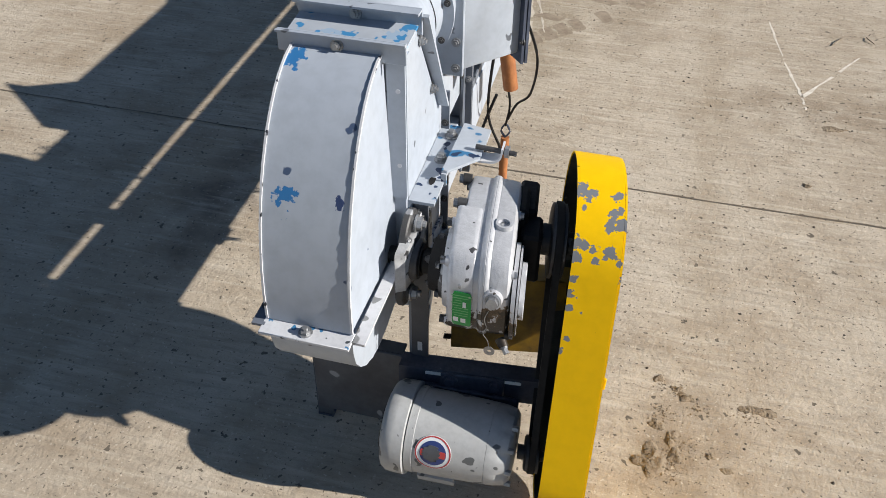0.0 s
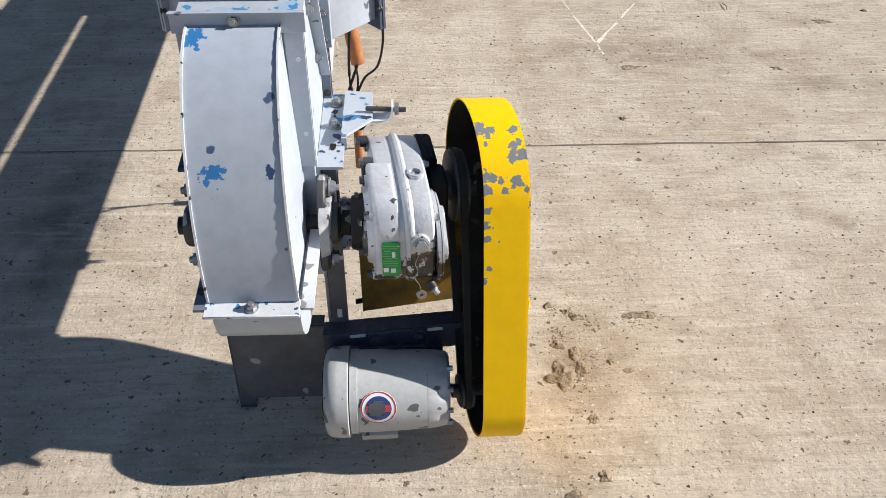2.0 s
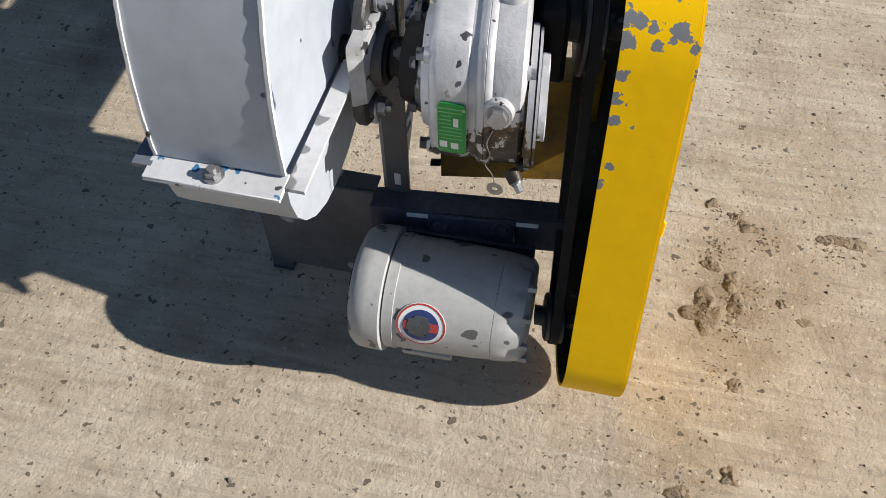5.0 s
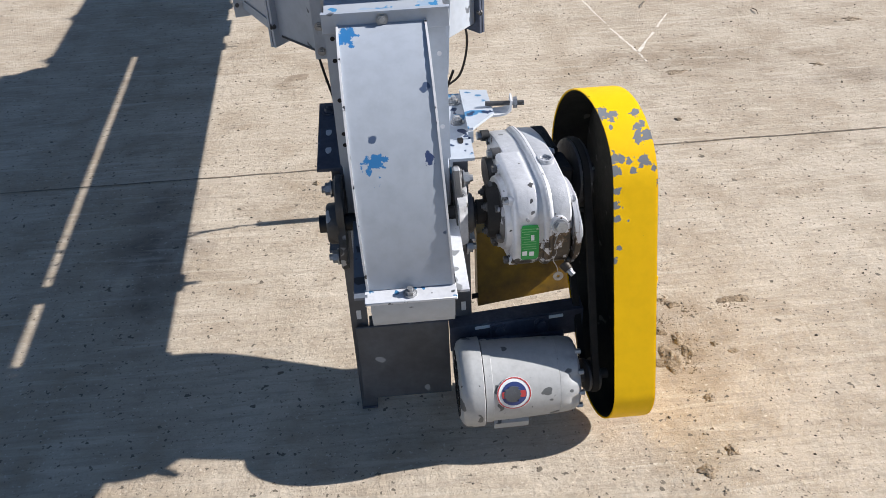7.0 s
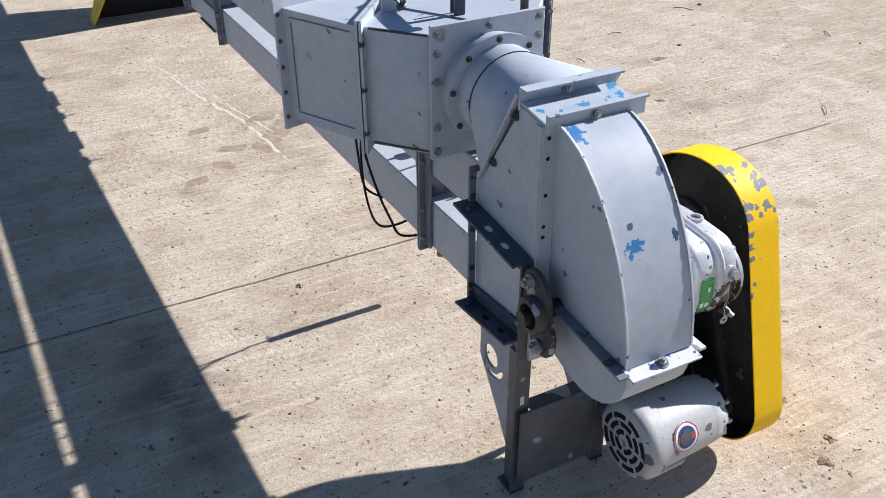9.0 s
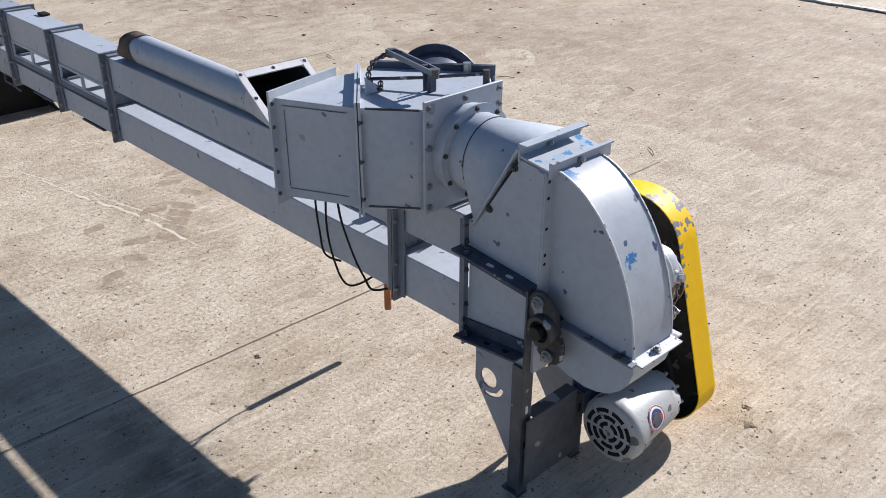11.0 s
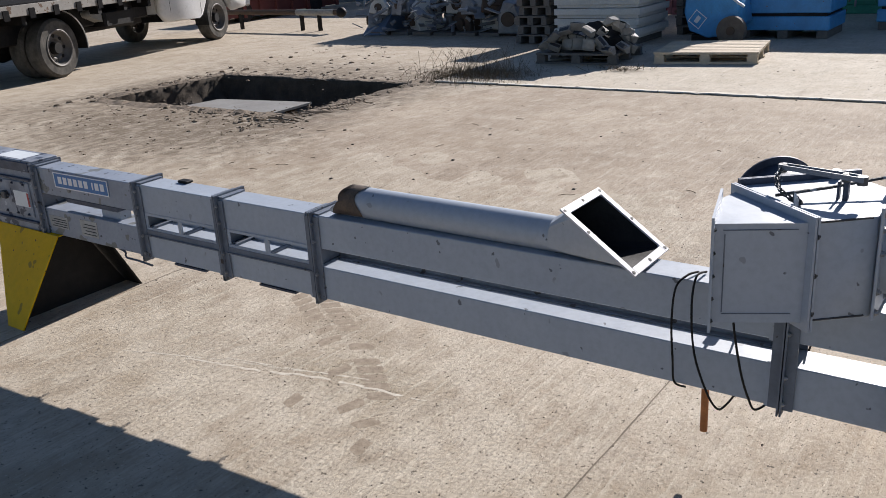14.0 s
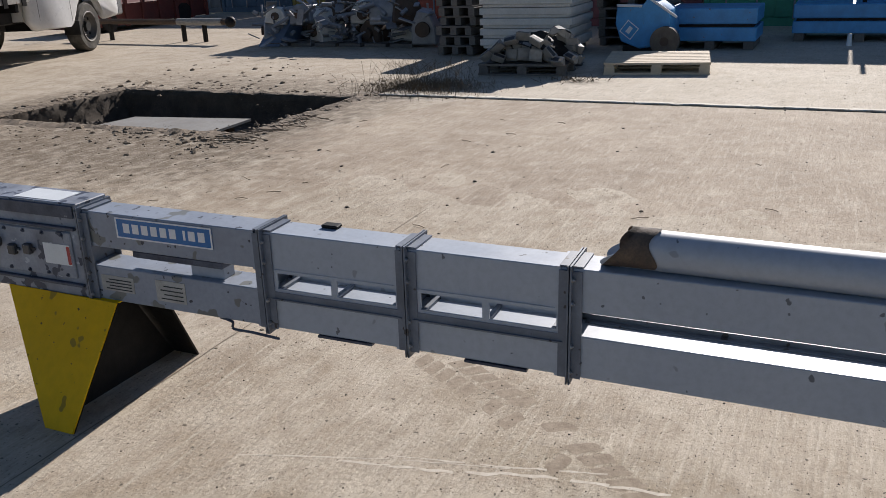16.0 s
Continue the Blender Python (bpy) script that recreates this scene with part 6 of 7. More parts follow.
scatter("yard_grit", "fine dark grit strewn over the concrete", "grit", M_grit,
        [(0.9, 2.4, 0.9, 1.1, 1500, 0.002, 0.0065, 0), (0.2, 3.8, 0.9, 1.1, 1800, 0.0015, 0.006, 0), (-0.6, 2.9, 0.8, 0.9, 900, 0.0015, 0.005, 0), (3.6, 5.0, 1.6, 2.2, 4200, 0.002, 0.008, 0), (4.6, 4.0, 1.0, 1.6, 1500, 0.002, 0.010, 0), (3.6, 5.0, 1.6, 2.2, 50, 0.006, 0.020, 0), (-0.3, 4.0, 0.8, 1.2, 350, 0.002, 0.008, 0), (1.2, 1.8, 0.6, 0.7, 260, 0.002, 0.008, 0), (-1.0, 2.2, 0.5, 1.0, 260, 0.002, 0.007, 0), (8.5, 5.0, 1.2, 2.0, 160, 0.004, 0.014, AZ)], 8)
scatter("caked_dirt", "crumbs of dried earth caked on the concrete", "dirt", M_crumb,
        [(0.685, 1.70, 0.022, 0.035, 260, 0.002, 0.006, 0), (0.72, 1.745, 0.03, 0.03, 200, 0.0015, 0.005, 0), (0.665, 1.83, 0.020, 0.018, 150, 0.0015, 0.006, 0), (0.66, 1.925, 0.010, 0.010, 70, 0.0015, 0.005, 0), (0.70, 1.92, 0.010, 0.010, 70, 0.0015, 0.005, 0), (0.745, 1.87, 0.014, 0.012, 80, 0.0015, 0.006, 0), (0.86, 1.87, 0.03, 0.02, 90, 0.0015, 0.006, 0), (0.62, 1.38, 0.05, 0.05, 140, 0.0015, 0.006, 0), (0.66, 1.58, 0.012, 0.01, 50, 0.0015, 0.005, 0), (1.15, 3.42, 0.22, 0.08, 160, 0.002, 0.009, 0), (0.05, 3.9, 0.14, 0.35, 220, 0.002, 0.007, 0), (0.35, 4.2, 0.10, 0.25, 140, 0.002, 0.008, 0), (0.5, 5.4, 0.3, 0.12, 70, 0.003, 0.01, 0)], 9)
# low lumps of dried mud, each with a crumbling outline
def mud_lump(x, y, rx, ry, h, seed):
    rr = random.Random(seed)
    verts, faces = [], []
    rings, seg = 6, 26
    for i in range(rings + 1):
        f = i / rings
        for k in range(seg):
            a_ = 2 * math.pi * k / seg
            q = f * (0.72 + 0.5 * noise.noise(Vector((math.cos(a_) * 1.4, math.sin(a_) * 1.4, seed * 3.7))) + 0.10 * rr.uniform(-1, 1))
            bumpy = 0.55 + 0.75 * noise.noise(Vector((q * math.cos(a_) * 3, q * math.sin(a_) * 3, seed))) + 0.25 * rr.uniform(-1, 1)
            verts.append((x + rx * q * math.cos(a_), y + ry * q * math.sin(a_), -0.002 if i == rings else max(0.0006, h * (1 - f * f) * bumpy)))
    for i in range(rings):
        for k in range(seg):
            j = (k + 1) % seg
            faces.append((i * seg + k, (i + 1) * seg + k, (i + 1) * seg + j, i * seg + j))
    me = bpy.data.meshes.new("mud_lump")
    me.from_pydata(verts, [], faces)
    me.materials.append(M_mud)
    me.shade_smooth()
    tagged(new("mud_lump", me), "flat lump of dried brown mud caked on the concrete", "mud", group="mud lumps", kind="stuff")
M_mud = material("dried_mud", (0.33, 0.26, 0.18), 0.95, second=(0.20, 0.15, 0.10), scale=26, amount=0.9, bump=0.6, bump_scale=160, specks=[((0.10, 0.075, 0.05), 90, 0.62)])
for k, (x, y, rx, ry, h) in enumerate(((0.648, 1.948, 0.014, 0.016, 0.006), (0.717, 1.904, 0.022, 0.020, 0.007), (0.690, 1.925, 0.016, 0.012, 0.005), (0.650, 1.700, 0.036, 0.042, 0.012), (0.700, 1.722, 0.026, 0.022, 0.007), (0.690, 1.768, 0.022, 0.024, 0.008), (0.655, 1.800, 0.020, 0.020, 0.006), (0.890, 1.906, 0.036, 0.022, 0.006), (0.850, 1.900, 0.018, 0.014, 0.004),
                                       (0.775, 1.742, 0.014, 0.012, 0.004), (0.701, 1.562, 0.016, 0.014, 0.005), (0.629, 1.360, 0.026, 0.024, 0.007), (0.698, 1.404, 0.018, 0.020, 0.006), (0.811, 1.710, 0.016, 0.010, 0.003), (1.156, 3.30, 0.05, 0.03, 0.006), (1.72, 3.28, 0.03, 0.02, 0.006), (2.06, 3.71, 0.05, 0.03, 0.007), (1.042, 2.91, 0.016, 0.014, 0.007), (-0.241, 2.657, 0.014, 0.012, 0.008))):
    mud_lump(x, y, rx * 1.3, ry * 1.3, h, k + 1)
r = random.Random(12)
bm = B()
for _ in range(40):
    x, y, L, a_ = r.uniform(1.2, 5.5), r.uniform(2.6, 8.0), r.uniform(0.03, 0.12), r.uniform(0, 3.14)
    d = Vector((math.cos(a_), math.sin(a_), 0)) * L / 2
    mid = Vector((x, y, 0.006)) + Vector((r.uniform(-.01, .01), r.uniform(-.01, .01), 0.003))
    sweep(bm, [Vector((x, y, 0.004)) - d, mid, Vector((x, y, 0.004)) + d], 0.002, 4)
for k in range(16):
    x, y = r.gauss(4.4, 0.5), r.gauss(8.25, 0.12)
    a_ = r.uniform(-0.9, 0.9) + 1.57
    d = Vector((math.cos(a_), math.sin(a_), 0)) * r.uniform(0.1, 0.35)
    sweep(bm, [Vector((x, y, 0.01)) - d, Vector((x, y, 0.03)), Vector((x, y, 0.01)) + d], 0.0035, 4)
tagged(solid("twigs", bm, M_clod, "dry twigs and straw lying on the yard", "twigs", kind="stuff"), kind="stuff")
# dry weeds at the end of the apron edge
M_weed = material("dry_weed", (0.09, 0.068, 0.042), 0.9, second=(0.17, 0.13, 0.075), scale=10, amount=0.8, bump=0)
bm = B()
for _ in range(1500):
    x, y = r.gauss(6.98, 0.28), r.gauss(7.75, 0.36)
    h = r.uniform(0.02, 0.11) if r.random() < 0.90 else r.uniform(0.14, 0.38)
    dx, dy = r.gauss(0, 0.45) * h, r.gauss(0.0, 0.5) * h
    sweep(bm, [(x, y, 0.0), (x + dx * 0.35, y + dy * 0.35, h * 0.6), (x + dx, y + dy, h)], 0.0018, 3)
for _ in range(60):
    x, y = r.gauss(7.75, 0.08), r.gauss(6.15, 0.16)
    h = r.uniform(0.02, 0.08)
    sweep(bm, [(x, y, AZ - 0.004), (x + r.gauss(0, h), y + r.gauss(0, h), AZ + h)], 0.003, 3)
solid("dry_weeds", bm, M_weed, "clump of dry brown weeds along the apron edge", "weeds", kind="stuff")

PRINTS = (((0.70, 4.80), (0.30, 4.16), 0.21, 0.06), ((0.30, 4.16), (-0.22, 3.55), 0.24, 0.62), ((-0.16, 4.02), (-0.34, 3.35), 0.20, 0.7))
# tyre tread prints pressed in dust: two rows of slanted blocks
r = random.Random(31)
bm = B()
for (ax, ay), (bx, by), wid, lost in PRINTS:
    A_, B_ = Vector((ax, ay)), Vector((bx, by))
    d = (B_ - A_).normalized()
    nrm = Vector((-d.y, d.x))
    pitch = 0.078
    for k in range(int((B_ - A_).length / pitch)):
        for s in (-1, 1):
            if r.random() < lost:
                continue
            c = A_ + d * (pitch * (k + (0.5 if s > 0 else 0))) + nrm * s * wid * 0.26
            u = (nrm * s + d * 0.35).normalized() * wid * 0.23
            w_ = d * pitch * 0.40
            ring = []
            for q0, q1 in ((c - u - w_, c + u - w_), (c + u - w_, c + u + w_), (c + u + w_, c - u + w_), (c - u + w_, c - u - w_)):
                ring += [q0.lerp(q1, f) + Vector((r.uniform(-1, 1), r.uniform(-1, 1))) * 0.004 for f in (0.12, 0.37, 0.63, 0.88)]
            bm.faces.new([bm.verts.new((q.x, q.y, 0.0004)) for q in ring])
M_dust = material("pressed_dust", (0.25, 0.195, 0.14), 0.95, second=(0.39, 0.32, 0.24), scale=26, amount=0.9, bump=0.2)
solid("tyre_print", bm, M_dust, "tyre tread print pressed in the dust", "tyre print", kind="stuff", smooth=0)

# ---- pallets, stacks and scrap on the apron ----
M_wood = material("pallet_wood", (0.66, 0.56, 0.42), 0.8, second=(0.52, 0.42, 0.30), scale=5, amount=0.8, bump=0.2, bump_scale=25, streak=(1, 8, 8), per_object=0.25)
M_oldwood = material("grey_old_wood", (0.19, 0.175, 0.16), 0.85, second=(0.11, 0.10, 0.09), scale=5, amount=0.8, bump=0.25, bump_scale=25, streak=(1, 8, 8), per_object=0.3)
M_precast = material("grey_precast", (0.74, 0.72, 0.68), 0.85, second=(0.60, 0.58, 0.54), scale=4, amount=0.7, bump=0.2, bump_scale=30, per_object=0.2)
M_bluepaint = material("machine_blue", (0.07, 0.33, 0.68), 0.45, second=(0.05, 0.20, 0.42), scale=4, amount=0.7, bump=0.05, specks=[((0.12, 0.14, 0.16), 14, 0.72)])
M_cartwheel = material("dusty_wheel", (0.12, 0.10, 0.085), 0.9, second=(0.2, 0.17, 0.13), scale=12, amount=0.7, bump=0.2)
M_scrapgrey = material("scrap_sheet_metal", (0.34, 0.35, 0.37), 0.5, 0.4, second=(0.2, 0.2, 0.21), scale=7, amount=0.8, bump=0.1, per_object=0.45)
M_scrapbrown = material("scrap_rusty_iron", (0.13, 0.09, 0.065), 0.8, 0.2, second=(0.07, 0.055, 0.05), scale=8, amount=0.8, bump=0.2, per_object=0.4)
M_bucket = material("pale_elevator_bucket", (0.36, 0.355, 0.335), 0.6, second=(0.20, 0.195, 0.185), scale=12, amount=0.8, bump=0.05, per_object=0.4)

M_bluegrey = material("blue_grey_sheet", (0.16, 0.22, 0.32), 0.5, 0.2, scale=4, amount=0.7, bump=0.05)

def pallet(at, yaw, w, d, mat, label, group=""):
    """Boards run along x (w), stringers along y (d)."""
    ob = thing("pallet", label, "pallet", at, group)
    M = Matrix.Translation(at) @ Matrix.Rotation(yaw, 4, "Z")
    nb = 8
    bw = d / nb
    for k in range(nb):
        bm = B()
        y = -d / 2 + bw * (k + 0.5)
        box(bm, -w / 2, w / 2, y - bw * 0.475, y + bw * 0.475, 0.118, 0.140, 0.003, m=M)
        part("deck_board", bm, mat, ob)
    for y in (-d / 2 + 0.05, 0, d / 2 - 0.05):
        for x in (-w / 2 + 0.07, 0, w / 2 - 0.07):
            bm = B()
            box(bm, x - 0.06, x + 0.06, y - 0.045, y + 0.045, 0.022, 0.098, 0.003, m=M)
            part("block", bm, mat, ob)
    for x in (-w / 2 + 0.07, 0, w / 2 - 0.07):
        bm = B()
        box(bm, x - 0.05, x + 0.05, -d / 2, d / 2, 0.099, 0.1175, 0.002, m=M)
        part("stringer", bm, mat, ob)
    for y in (-d / 2 + 0.05, 0, d / 2 - 0.05):
        bm = B()
        box(bm, -w / 2, w / 2, y - 0.05, y + 0.05, 0.0, 0.0215, 0.002, m=M)
        part("bottom_board", bm, mat, ob)
    return ob
pallet((8.98, 5.43, AZ), math.radians(99), 1.26, 1.16, M_wood, "pale new wooden pallet lying on the apron")
pallet((8.58, 6.98, AZ), math.radians(94), 1.14, 1.0, M_oldwood, "old grey wooden pallet carrying a bucket belt")

# coil of belt with buckets on the old pallet
coil = thing("bucket_belt", "coiled black belt with pale elevator buckets heaped on a pallet", "bucket belt", (8.6, 6.92, AZ + 0.14))
r = random.Random(21)
bm = B()
base_z = AZ + 0.141
path = [Vector((8.35, 7.40, base_z + 0.02)), Vector((8.28, 7.28, base_z + 0.20)), Vector((8.28, 7.05, base_z + 0.24)), Vector((8.30, 6.80, base_z + 0.20)), Vector((8.34, 6.62, base_z + 0.40)), Vector((8.5, 6.52, base_z + 0.36)), Vector((8.8, 6.62, base_z + 0.24)), Vector((8.75, 7.0, base_z + 0.22)), Vector((8.62, 7.3, base_z + 0.2)), Vector((8.5, 7.42, base_z + 0.02))]
pp = bez(path, 10)
rows = []
for i, p in enumerate(pp):
    d = (pp[min(i + 1, len(pp) - 1)] - pp[max(i - 1, 0)]).normalized()
    sd = d.cross(Vector((0, 0, 1))).normalized() * 0.075
    rows.append([p + sd, p - sd, p - sd - Vector((0, 0, 0.008)), p + sd - Vector((0, 0, 0.008))])
loft(bm, rows)
part("belt", bm, M_rubber, coil, smooth=60)
bm = B()
lump = bmesh.ops.create_icosphere(bm, subdivisions=3, radius=1.0)["verts"]
for v in lump:
    f = 1 + 0.25 * noise.noise(v.co * 2.1)
    v.co = Vector((8.6 + 0.30 * f * v.co.x, 6.92 + 0.46 * f * v.co.y, base_z + max(0, 0.27 * f * (v.co.z + 0.25))))
part("coiled_belt", bm, M_rubber, coil)
def bucket(m):
    bm = B()
    w, h, d = 0.16, 0.11, 0.12
    a = [(-w / 2, 0, 0), (w / 2, 0, 0), (w / 2, 0, h), (-w / 2, 0, h)]
    loft(bm, [[(x, 0, z) for x, _, z in a], [(x, d * (0.45 if z == 0 else 1), z * 0.9 + 0.005) for x, _, z in a]], caps=True)
    bevel(bm, bm.verts[:], 0.004)
    bm.transform(m)
    ob = part("bucket", bm, M_bucket, coil)
    # Bucket is solid; this dark plate paints its shaded hollow.
    bm = B()
    box(bm, -w / 2 + 0.012, w / 2 - 0.012, 0.008, d * 0.88, h * 0.96 - 0.004, h * 0.985, m=m)
    part("bucket_mouth", bm, M_inside, ob)
for i in range(2, len(pp) - 2, 5):
    p = pp[i]
    d = (pp[i + 1] - pp[i - 1]).normalized()
    m = Matrix.Translation(p) @ d.to_track_quat("Z", "Y").to_matrix().to_4x4() @ pose(0, 0.0, 0, r.uniform(-10, 10), r.uniform(-12, 12), 180 + r.uniform(-15, 15))
    bucket(m)
# a strand arching over the heap with its buckets side by side
arch = [Vector((8.17, 7.44 - 1.0 * k / 40, base_z + 0.05 + 0.36 * math.sin(math.pi * min(1, k / 36)) ** 0.9 * (0.55 + 0.45 * k / 40))) for k in range(41)]
bm = B()
rows = []
for i, p in enumerate(arch):
    rows.append([p + Vector((-0.07, 0, 0)), p + Vector((0.07, 0, 0)), p + Vector((0.07, 0, -0.01)), p + Vector((-0.07, 0, -0.01))])
loft(bm, rows)
part("belt", bm, M_rubber, coil, smooth=60)
for i in range(3, 40, 6):
    p, d = arch[i], (arch[min(i + 1, 40)] - arch[i - 1]).normalized()
    rot = Matrix((-d, Vector((-1, 0, 0)), (-d).cross(Vector((-1, 0, 0))))).transposed().to_4x4()
    bucket(Matrix.Translation(p + Vector((-0.05, 0, -0.04))) @ rot @ pose(0, 0, 0, r.uniform(-30, 5), r.uniform(-8, 8), r.uniform(-10, 10)))
for k in range(5):
    bucket(Matrix.Translation((8.12 + r.uniform(-0.02, 0.06), 6.60 + 0.17 * k, base_z + r.uniform(0.0, 0.04))) @ pose(0, 0, 0, r.uniform(-30, 60), r.uniform(-25, 25), r.uniform(60, 120)))
for k in range(5):
    bucket(Matrix.Translation((8.30 + r.uniform(-0.05, 0.3), 6.33 + r.uniform(-0.02, 0.1), base_z - 0.02 + 0.04 * k)) @ pose(0, 0, 0, r.uniform(-30, 30), r.uniform(-25, 25), r.uniform(30, 160)))

# stack of grey precast panels
stack = thing("panel_stack", "tall stack of pale grey precast panels", "panel stack", (10.5, 7.55, AZ))
for k in range(11):
    bm = B()
    z = AZ + 0.10 + 0.148 * k
    j = r.uniform(-0.03, 0.03)
    box(bm, 9.95 + j, 11.1 + j, 6.86 + j, 8.26 + j * 0.5, z + 0.045, z + 0.140, 0.006)
    box(bm, 9.98 + j, 11.07 + j, 6.90 + j, 8.22 + j * 0.5, z, z + 0.045, 0.004)
    part("panel", bm, M_precast, stack)
bm = B()
for y in (7.0, 7.55, 8.1):
    box(bm, 10.0, 11.05, y - 0.05, y + 0.05, AZ, AZ + 0.0995)
part("bearers", bm, M_oldwood, stack)
def pallet_stack(x0_, x1_, y0_, y1_, count, label):
    ob = thing("pallet_stack", label, "pallet stack", ((x0_ + x1_) / 2, (y0_ + y1_) / 2, AZ), group="stacked pallets")
    for k in range(count):
        z = AZ + 0.145 * k
        j, i_ = r.uniform(-0.04, 0.04), r.uniform(-0.04, 0.04)
        bm = B()
        box(bm, x0_ + j, x1_ + j, y0_ + i_, y1_ + i_, z + 0.112, z + 0.138, 0.003)
        part("deck", bm, M_oldwood, ob)
        for t in (0.06, 0.5, 0.94):
            bm = B()
            yc = y0_ + (y1_ - y0_) * t
            box(bm, x0_ + j, x1_ + j, yc - 0.05 + i_, yc + 0.05 + i_, z, z + 0.1115, 0.003)
            part("bearer", bm, M_oldwood, ob)
pallet_stack(10.0, 11.0, 8.40, 8.95, 7, "stack of weathered wooden pallets")
pallet_stack(11.3, 12.4, 5.75, 6.85, 12, "tall stack of weathered wooden pallets")

# blue hopper cart with a wheel
cart = thing("blue_hopper_cart", "blue steel hopper cart with dusty wheel and bright edges", "cart", (10.5, 5.9, AZ))
bm = B()
prism(bm, [(5.50, 0.30), (5.55, 0.62), (5.86, 0.80), (5.92, 0.66), (6.28, 0.68), (6.30, 0.45), (6.22, 0.20), (5.95, 0.10), (5.65, 0.14)], "x", 10.25, 10.85, 0.015)
part("tub", bm, M_bluepaint, cart)
for p, q in (((10.24, 5.84, 0.80), (10.24, 5.44, 0.53)), ((10.24, 5.93, 0.685), (10.24, 6.28, 0.70))):
    bm = B()
    sweep(bm, [p, q], 0.020, 6)
    part("bright_edge", bm, M_signwhite, cart, "bright worn steel edge")
bm = B()
cyl(bm, (10.12, 5.58, AZ + 0.20), (10.22, 5.58, AZ + 0.20), 0.20, 36)
wh = part("wheel", bm, M_cartwheel, cart)
bm = B()
cyl(bm, (10.10, 5.58, AZ + 0.20), (10.12, 5.58, AZ + 0.20), 0.06, 20)
part("hub", bm, M_scrapbrown, wh)
bm = B()
md = Matrix.Translation((10.247, 6.10, 0.36)) @ Matrix.Rotation(math.radians(38), 4, "X")
for a_, c_, z0, z1 in ((-0.10, 0.10, -0.10, -0.088), (-0.10, 0.10, 0.088, 0.10), (-0.10, -0.088, -0.088, 0.088), (0.088, 0.10, -0.088, 0.088), (-0.03, 0.03, -0.05, 0.05)):
    box(bm, -0.002, 0.002, a_, c_, z0, z1, m=md)
part("emblem", bm, M_signwhite, cart, "white diamond emblem")
bm = B()
box(bm, 10.3, 10.8, 5.7, 6.2, AZ, 0.14)
part("base", bm, M_black, cart)
def blue_crate(x0_, x1_, y0_, y1_, h, label):
    ob = thing("blue_machine_frame", label, "machine frame", ((x0_ + x1_) / 2, (y0_ + y1_) / 2, AZ), group="blue machine frames")
    for z0, z1 in ((0.12, 0.12 + h * 0.42), (0.12 + h * 0.52, 0.12 + h)):
        bm = B()
        box(bm, x0_, x1_, y0_, y1_, AZ + z0, AZ + z1, 0.012)
        part("box_beam", bm, M_bluepaint, ob)
    bm = B()
    box(bm, x0_ + 0.03, x1_ - 0.03, y0_ + 0.05, y1_ - 0.05, AZ + 0.12 + h * 0.42, AZ + 0.12 + h * 0.52)
    part("spacer", bm, M_black, ob)
    for y in (y0_ + 0.1, (y0_ + y1_) / 2, y1_ - 0.1):
        bm = B()
        box(bm, x0_ + 0.02, x1_ - 0.02, y - 0.07, y + 0.07, AZ, AZ + 0.1195, 0.004)
        part("bearer", bm, M_oldwood, ob)
blue_crate(10.9, 11.9, 4.45, 5.72, 0.46, "blue-painted steel machine frame on wooden bearers")
blue_crate(12.0, 13.0, 2.2, 4.05, 0.42, "blue-painted steel machine frame on wooden bearers")
blue_crate(12.2, 13.2, -0.6, 1.9, 0.55, "blue-painted steel machine frame on wooden bearers")
bm = B()
cyl(bm, (11.5, 3.25, AZ), (11.5, 3.25, AZ + 0.16), 0.04, 14, 0.03)
solid("white_bottle", bm, M_signwhite, "small white plastic bottle standing on the apron", "bottle")
bm = B()
sweep(bm, [(12.3, 3.1, AZ + 0.538), (12.3, 3.1, 1.9)], 0.03, 8)
solid("steel_post", bm, M_black, "dark upright steel post on the machine frame", "post")

# heap of scrap machinery
def scrap(kind, at, size, tilt, mat, label):
    ob = thing(kind, label, "scrap", at, group="scrap heap")
    m = Matrix.Translation(at) @ pose(0, 0, 0, *tilt)
    sx, sy, sz = size
    bm = B()
    prism(bm, [(-sx, 0), (sx, 0), (sx * 0.9, sz * 0.55), (sx * 0.35, sz), (-sx * 0.5, sz * 0.92), (-sx * 0.95, sz * 0.5)], "y", -sy, sy, 0.02)
    bm.transform(m)
    part("casing", bm, mat, ob)
    bm = B()
    cyl(bm, (0, -sy - 0.06, sz * 0.45), (0, sy + 0.06, sz * 0.45), sz * 0.22, 20)
    bm.transform(m)
    part("drum", bm, M_scrapbrown, ob)
    bm = B()
    box(bm, -sx * 1.1, sx * 1.1, -sy * 1.05, -sy * 0.9, sz * 0.1, sz * 0.2, 0.004, m=m)
    box(bm, -sx * 0.1, sx * 0.0, -sy * 1.1, -sy * 0.9, 0, sz * 1.1, 0.004, m=m)
    part("frame_bar", bm, M_scrapgrey, ob)
for k in range(13):
    y = 9.75 + 0.27 * k + r.uniform(-0.1, 0.1)
    x = 11.35 + r.uniform(-0.25, 0.5)
    mt = (M_scrapgrey, M_scrapbrown, M_precast)[k % 3]
    scrap("scrap_machine", (x, y, 0.06 + (0.30 if k % 2 else 0.0)), (r.uniform(0.16, 0.32), r.uniform(0.12, 0.26), r.uniform(0.25, 0.6)), (r.uniform(-12, 12), r.uniform(-14, 14), r.uniform(0, 180)), mt,
          ("dented grey sheet-metal machine part in the scrap heap", "rusty brown iron machine in the scrap heap", "pale weathered machine casing in the scrap heap")[k % 3])
bm = B()
